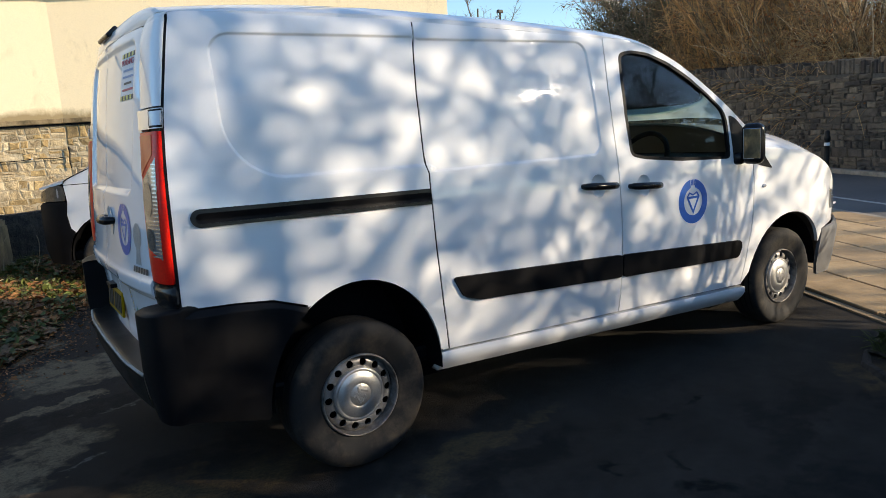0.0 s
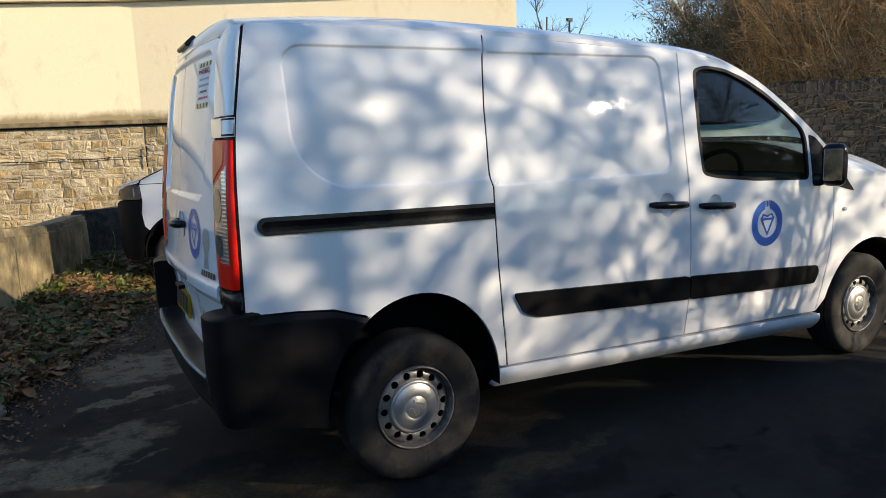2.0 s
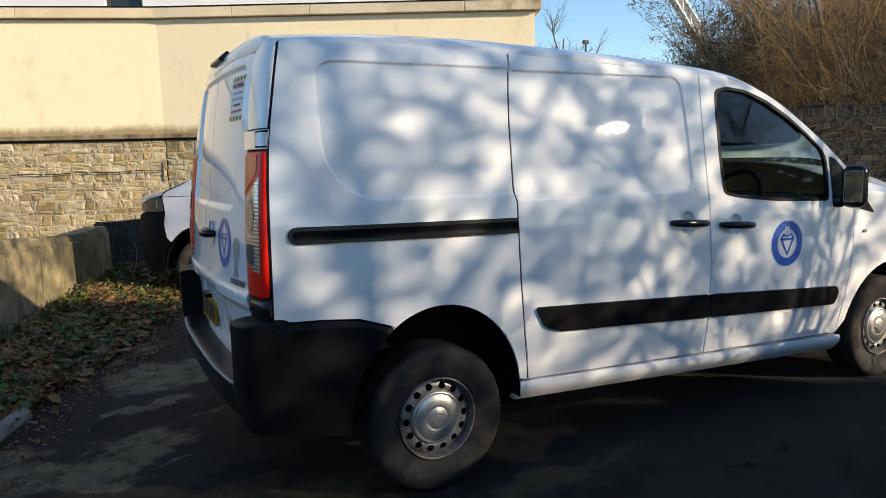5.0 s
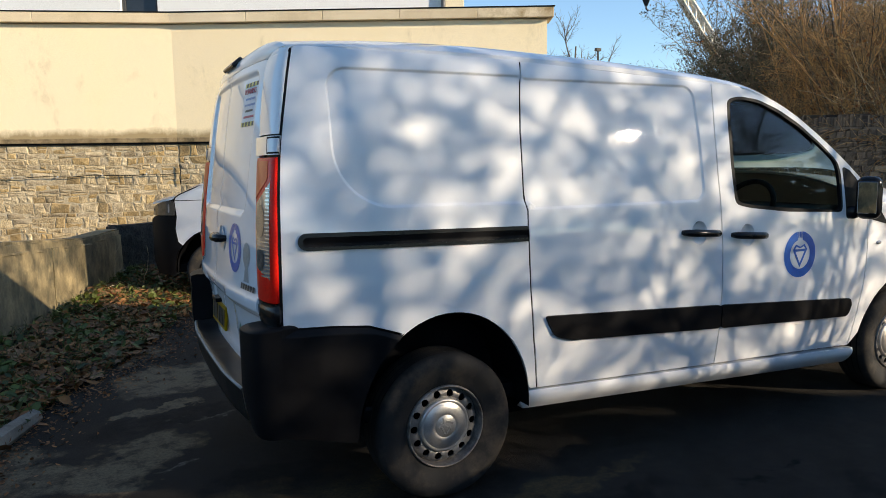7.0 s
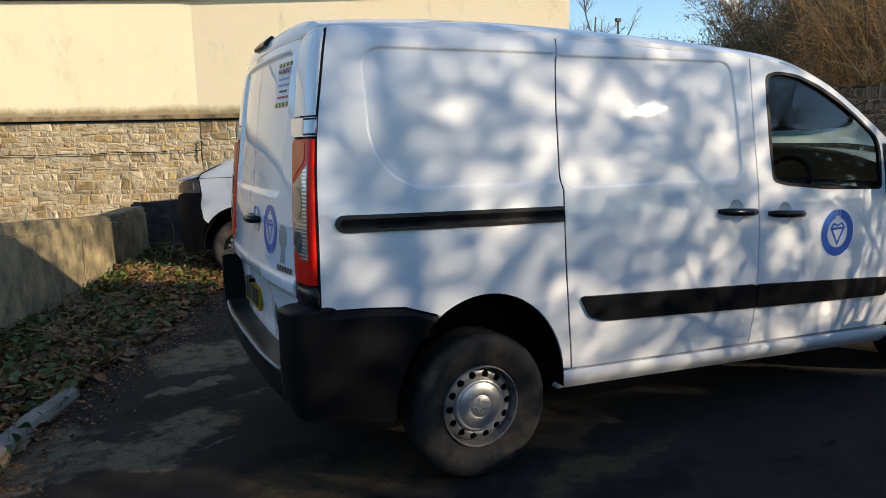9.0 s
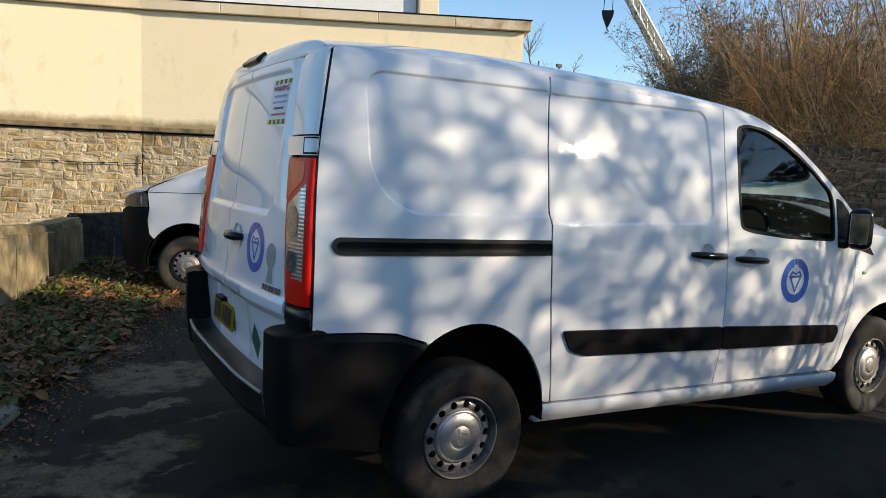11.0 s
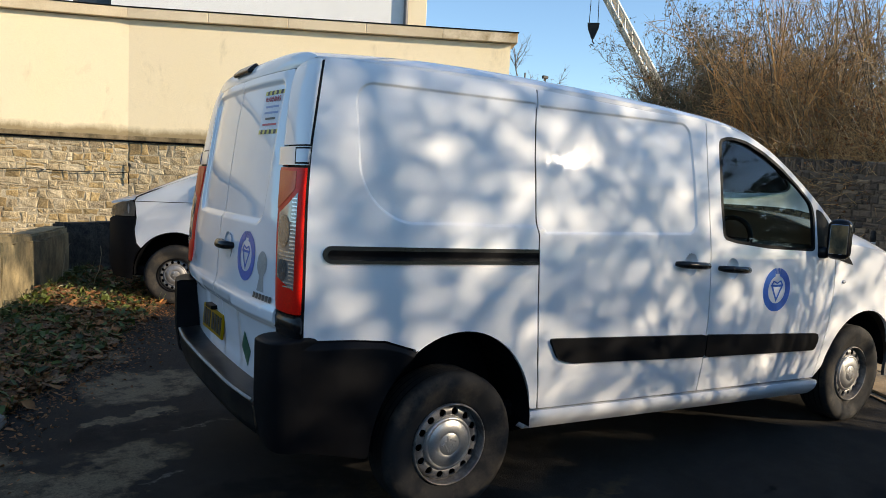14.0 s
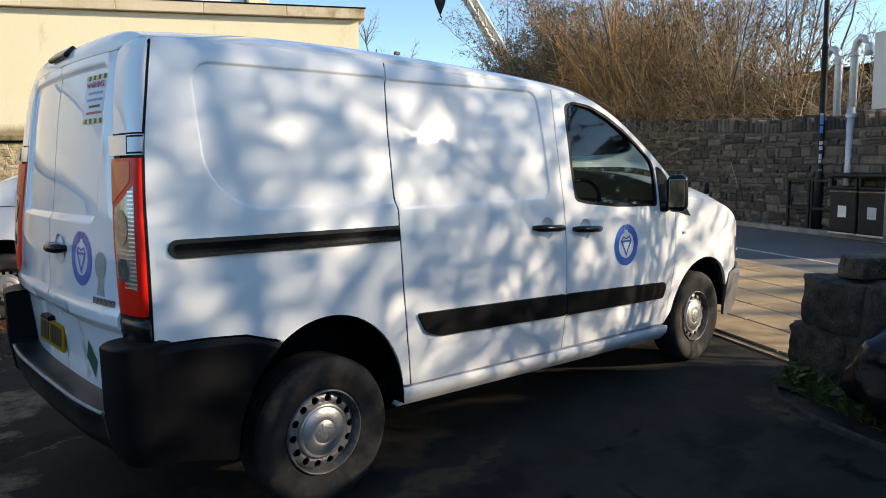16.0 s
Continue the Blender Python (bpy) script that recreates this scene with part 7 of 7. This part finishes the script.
# added outside the view to throw twig shadows on the van's side
bare_shrub(*sunward(0.55, 4.6), 33)
# two more trees added out of view to block the low sun
x, y = sunward(2.5, 40.0)
broad_tree("evergreen_tree", "unseen tall evergreen tree across the road, added to cast shade", x, y, 10.8, 6.2, 0.30, 6000, 6, 0.28, "green_dull", 36, 13, 0.10, 0.9, 4)
x, y = sunward(14.5, 38.0)
broad_tree("evergreen_tree", "unseen tall evergreen tree across the road, added to cast shade", x, y, 12.2, 7.0, 0.30, 6000, 6, 0.28, "green_dull", 35, 13, 0.12, 0.9, 4)
x, y = 25.5, 32.6
broad_tree("far_tree", "far bare tree behind the building corner", x, y, 10.2, 3.0, 0.16, 0, 0, 0.1, "dry_leaf", 34, 12, 0.4)

# verge of litter, ivy and weeds along the low wall
rng = np.random.default_rng(17)
VA = np.array([[-2.95, -0.2], [-2.50, 1.4], [-2.05, 2.9], [-1.60, 4.3], [-1.12, 5.9], [-0.78, 7.0]])
VB2 = np.array([[-2.02, -0.2], [-1.62, 1.3], [-1.12, 2.3], [-0.74, 3.3], [-0.34, 4.30], [0.20, 5.2]])


def verge_at(t, w):
    i = np.clip(t * 5, 0, 4.999)
    k = i.astype(int)
    f = (i - k)[:, None]
    a = VA[k] * (1 - f) + VA[k + 1] * f
    b = VB2[k] * (1 - f) + VB2[k + 1] * f
    return a * (1 - w[:, None]) + b * w[:, None]


def verge_h(w, t):
    return 0.012 + 0.09 * (1 - w) ** 1.3 * np.clip(w * 12, 0, 1) ** 0 + 0.02 * np.sin(9 * t) * (1 - w)


gt, gw = np.meshgrid(np.linspace(0, 1, 90), np.linspace(0, 1, 18), indexing="ij")
xy = verge_at(gt.ravel(), gw.ravel())
zz = verge_h(gw.ravel(), gt.ravel()) + rng.normal(0, 0.010, gt.size) * (gw.ravel() < 0.97)
zz = np.where(gw.ravel() > 0.985, 0.002, zz)
xy += rng.normal(0, 0.016, xy.shape)
idx = np.arange(gt.size).reshape(gt.shape)
q = np.stack([idx[:-1, :-1], idx[1:, :-1], idx[1:, 1:], idx[:-1, 1:]], -1).reshape(-1, 4)
verge = new("verge", fast_mesh("verge", np.c_[xy, zz], q, "soil", True))
tagged(verge, "leaf-littered verge of ivy and weeds along the low wall", "verge", kind="stuff")


def scatter(n, bias=1.0):
    t, w = rng.uniform(0, 1, n), rng.uniform(0, 1, n) ** bias
    return np.c_[verge_at(t, w), verge_h(w, t)], t, w


C, t, w = scatter(2900, 1.5)
keep = rng.uniform(0, 1, len(C)) < 0.12 + 0.85 * (np.sin(t * 23 + 5 * w) > -0.2)
C = C[keep]
C[:, 2] += rng.uniform(0.005, 0.07, len(C))
ob = new("ivy_leaves", fast_mesh("ivy_leaves", *litter(C, 0.062, 1.4), "green_leaf"))
ob.parent = verge
C, t, w = scatter(3800, 0.8)
C = np.r_[C, C[:700] + np.c_[rng.normal(0.04, 0.07, (700, 2)), np.zeros(700)]]
C[:, 2] += rng.uniform(0.008, 0.035, len(C))
ob = new("small_dead_leaves", fast_mesh("small_dead_leaves", *litter(C, 0.062, 2.6), "dry_leaf"))
ob.parent = verge
# crumbs of leaf and grit straying onto the tarmac
t, w = rng.uniform(0, 1, 2600), 0.94 + np.abs(rng.normal(0, 0.20, 2600))
C = np.c_[verge_at(t, w), rng.uniform(0.003, 0.010, 2600)]
ob = new("leaf_crumbs", fast_mesh("leaf_crumbs", *litter(C, 0.020, 3.0), "dry_leaf"))
ob.parent = verge
# grass and weed blades
C, t, w = scatter(4200, 1.2)
W = grow(C, np.c_[rng.normal(0, 0.5, (len(C), 2)), np.ones(len(C))], rng.uniform(0.05, 0.16, len(C)), 4, np.full(len(C), 0.7), 0.12)
ob = new("weeds", fast_mesh("weeds", *tubes(W, taper(W, 0.003, 0.001), 3), "green_leaf"))
ob.parent = verge
C, t, w = scatter(34, 1.0)
C = C[t > 0.72]
W = grow(C, np.c_[rng.normal(0.1, 0.7, (len(C), 2)), np.full(len(C), 0.7)], rng.uniform(0.25, 0.6, len(C)), 6, np.full(len(C), 0.5), 0.12)
ob = new("dry_stalks", fast_mesh("dry_stalks", *tubes(W, taper(W, 0.005, 0.002), 4), "pale_stem"))
ob.parent = verge


def big_leaf(seed):
    """A curled, lobed fallen leaf about 14 cm across."""
    r = random.Random(seed)
    bm = bmesh.new()
    c = bm.verts.new((0, 0, 0.008))
    ring = []
    n = 14
    for k in range(n):
        a = 2 * math.pi * k / n
        q = (0.068 if k % 2 else 0.050) * r.uniform(0.8, 1.2) * (1.15 if k in (6, 7, 8) else 1)
        ring.append(bm.verts.new((q * math.cos(a), q * math.sin(a), 0.003 + r.uniform(0, 0.016))))
    for k in range(n):
        bm.faces.new((c, ring[k], ring[(k + 1) % n]))
    add_tube(bm, [(0.05, 0, 0.012), (0.09, 0.01, 0.02), (0.12, 0.015, 0.012)], 0.0022, 4)
    return bm


leaf_meshes = [mesh_of("fallen_leaf", big_leaf(k), "dry_leaf_obj") for k in range(7)]
C, t, w = scatter(270, 0.75)
extra = np.c_[rng.uniform(-1.5, -0.9, 2), rng.uniform(1.6, 2.6, 2), np.full(2, 0.0)]
for i, c in enumerate(np.r_[C, extra]):
    lf = new("fallen_leaf", leaf_meshes[i % 7])
    lf.parent = verge
    lf.matrix_basis = Matrix.Translation((c[0], c[1], c[2] + (0.02 if i < 270 else 0.003))) @ Euler((rng.uniform(-0.4, 0.4), rng.uniform(-0.4, 0.4), rng.uniform(0, 6.28))).to_matrix().to_4x4() @ Matrix.Scale(rng.uniform(0.55, 1.25), 4)

# weedy strip at the end of the boundary wall
gt = rng.uniform(0, 1, 1700)
gw = rng.uniform(0, 1, 1700)
pa = np.array([3.30, -1.50]) + gt[:, None] * np.array([-0.95, -2.6])
pb = np.array([2.90, -1.58]) + gt[:, None] * np.array([-0.92, -2.2]) + np.c_[0.12 * np.sin(gt * 3), np.zeros(len(gt))] * -1
C = np.c_[pa * gw[:, None] + pb * (1 - gw[:, None]), np.full(len(gt), 0.0)]
W = grow(C, np.c_[rng.normal(0, 0.45, (len(C), 2)), np.ones(len(C))], rng.uniform(0.05, 0.20, len(C)), 4, np.full(len(C), 0.7), 0.12)
tuft = new("weed_strip", fast_mesh("weed_strip", *tubes(W, taper(W, 0.0035, 0.001), 3), "green_leaf"))
tagged(tuft, "dark grass and weeds at the foot of the broken wall", "weeds", kind="stuff")
C = C[:900] + np.array([0, 0, 0.02]) + np.c_[np.zeros((900, 2)), rng.uniform(0, 0.09, 900)]
ob = new("weed_leaves", fast_mesh("weed_leaves", *litter(C, 0.055, 1.2), "green_leaf"))
ob.parent = tuft
gs, gq = np.meshgrid(np.linspace(0, 1, 24), np.linspace(0, 1, 8), indexing="ij")
pa = np.array([3.42, -1.45]) + gs.ravel()[:, None] * np.array([-1.0, -2.8])
pb = np.array([2.86, -1.56]) + gs.ravel()[:, None] * np.array([-0.95, -2.4])
g = pa * gq.ravel()[:, None] + pb * (1 - gq.ravel()[:, None])
idx = np.arange(gs.size).reshape(gs.shape)
q = np.stack([idx[:-1, :-1], idx[1:, :-1], idx[1:, 1:], idx[:-1, 1:]], -1).reshape(-1, 4)
ob = new("soil_bed", fast_mesh("soil_bed", np.c_[g, 0.012 + 0.03 * gq.ravel() + rng.normal(0, 0.006, gs.size)], q, "soil", True))
ob.parent = tuft

# ---- single stones of the rubble walls ----
def rubble_stone(bm, poly, joint, proud, r, sign, y):
    """One roughly dressed stone: an irregular outline in x and z, its face standing proud of the mortar."""
    cx, cz = sum(p[0] for p in poly) / len(poly), sum(p[1] for p in poly) / len(poly)
    size = min(max(p[0] for p in poly) - min(p[0] for p in poly), max(p[1] for p in poly) - min(p[1] for p in poly))
    rings = []
    tx, tz = r.uniform(-0.04, 0.04), r.uniform(-0.06, 0.06)
    for inset, out in ((joint, -0.02), (joint + 0.003, proud * 0.45), (joint + min(0.016, size * 0.14), proud)):
        ring = []
        for x, z in poly:
            d = math.hypot(x - cx, z - cz)
            k = max(0.2, 1 - inset / max(d * 0.75, 0.01))
            px, pz = cx + (x - cx) * k, cz + (z - cz) * k
            j = 0.0 if out < 0 else r.uniform(-0.004, 0.004) + (px - cx) * tx + (pz - cz) * tz
            ring.append(bm.verts.new((px, y - sign * max(-0.02, out + j), pz)))
        rings.append(ring)
    n = len(poly)
    for a, b in zip(rings, rings[1:]):
        for i in range(n):
            bm.faces.new((a[i], a[(i + 1) % n], b[(i + 1) % n], b[i]))
    mid = bm.verts.new((cx + r.uniform(-0.2, 0.2) * size, y - sign * (proud + r.uniform(0.0, 0.010)), cz + r.uniform(-0.15, 0.15) * size))
    for i in range(n):
        bm.faces.new((rings[-1][i], rings[-1][(i + 1) % n], mid))


def lay(parent, x0, x1, z0, z1, y, mats, wide, high, seed, limit=300, top=None, sign=1, wave=0.03, joint=(0.004, 0.012), proud=(0.006, 0.030)):
    """Wavering courses of rubble, some stones split or doubled; those past the limit are joined into one part for each kind of stone."""
    r = random.Random(seed)
    lines, z = [], z0
    while z < z1 - high * 0.5:
        ph = [r.uniform(0, 6.28) for _ in range(3)]
        lines.append((z, ph))
        z += high * r.uniform(0.6, 1.6)
    lines.append((z1, None))

    def level(k, x):
        z, ph = lines[k]
        if ph is None or k == 0:
            return z
        return z + wave * (0.5 * math.sin(1.7 * x + ph[0]) + 0.35 * math.sin(4.3 * x + ph[1]) + 0.3 * math.sin(9.1 * x + ph[2]))

    polys = []
    for k in range(len(lines) - 1):
        x, slant = x0, 0.0
        while x < x1 - 0.02:
            h = level(k + 1, x) - level(k, x)
            w = max(0.09, wide * r.choice((0.45, 0.6, 0.8, 0.9, 1.0, 1.2, 1.5, 1.9)) * r.uniform(0.85, 1.15))
            xe = x1 if x + w > x1 - 0.1 else x + w
            s2 = 0.0 if xe == x1 else r.uniform(-0.12, 0.12) * h
            lo = lambda q: level(k, q)
            hi = lambda q: level(k + 1, q)
            cut = r.random()
            a, b, c, d = x - slant, xe - s2, xe + s2, x + slant
            m = (x + xe) / 2
            e = lambda v: v + r.uniform(-0.007, 0.007)
            if cut < 0.30 and h > high * 0.75:
                f = r.uniform(0.35, 0.65)
                zl, zr = lo(x) + f * (hi(x) - lo(x)), lo(xe) + (f + r.uniform(-0.12, 0.12)) * (hi(xe) - lo(xe))
                polys.append([(a, lo(a)), (m, e(lo(m))), (b, lo(b)), (xe, zr), (m, e((zl + zr) / 2)), (x, zl)])
                polys.append([(x, zl), (m, e((zl + zr) / 2)), (xe, zr), (c, hi(c)), (m, e(hi(m))), (d, hi(d))])
            else:
                polys.append([(a, e(lo(a))), (e(m), e(lo(m))), (b, e(lo(b))), (e(xe), e((lo(xe) + hi(xe)) / 2)), (c, e(hi(c))), (e(m), e(hi(m))), (d, e(hi(d))), (e(x), e((lo(x) + hi(x)) / 2))])
            x, slant = xe, s2
    made, rest = 0, {}
    if top:
        polys = [p for p in polys if max(q[1] for q in p) < top(sum(q[0] for q in p) / len(p)) + 0.02]
    step = max(1.0, len(polys) / limit)
    for i, poly in enumerate(polys):
        mat = r.choice(mats)
        single = made < limit and int(i / step) != int((i - 1) / step)
        bm = bmesh.new() if single else rest.setdefault(mat, bmesh.new())
        rubble_stone(bm, poly, r.uniform(*joint), r.uniform(*proud), r, sign, y)
        if single:
            bmesh.ops.recalc_face_normals(bm, faces=bm.faces)
            part("stone", bm, mat, parent)
            made += 1
    for mat, bm in rest.items():
        bmesh.ops.recalc_face_normals(bm, faces=bm.faces)
        ob = part("more_stones", bm, mat, parent)
        ob["kind"] = "stuff"


for base, m_, x0, x1, z0, z1, y, mat, w, h, _ in stone_walls:
    lay(base, x0, x1, z0, z1, 0.03, ["stone_a", "stone_a", "stone_b", "stone_c"], 0.20, 0.12, 3 if x1 else 4, wave=0.026, joint=(0.001, 0.009), proud=(0.001, 0.013))
lay(sw, -16.0, 4.5, 0.05, 2.7, -0.42, ["darkstone", "darkstone", "darkstone_b"], 0.26, 0.125, 6, top=lambda x: street_top(-x) - 0.2, wave=0.018, proud=(0.010, 0.040))
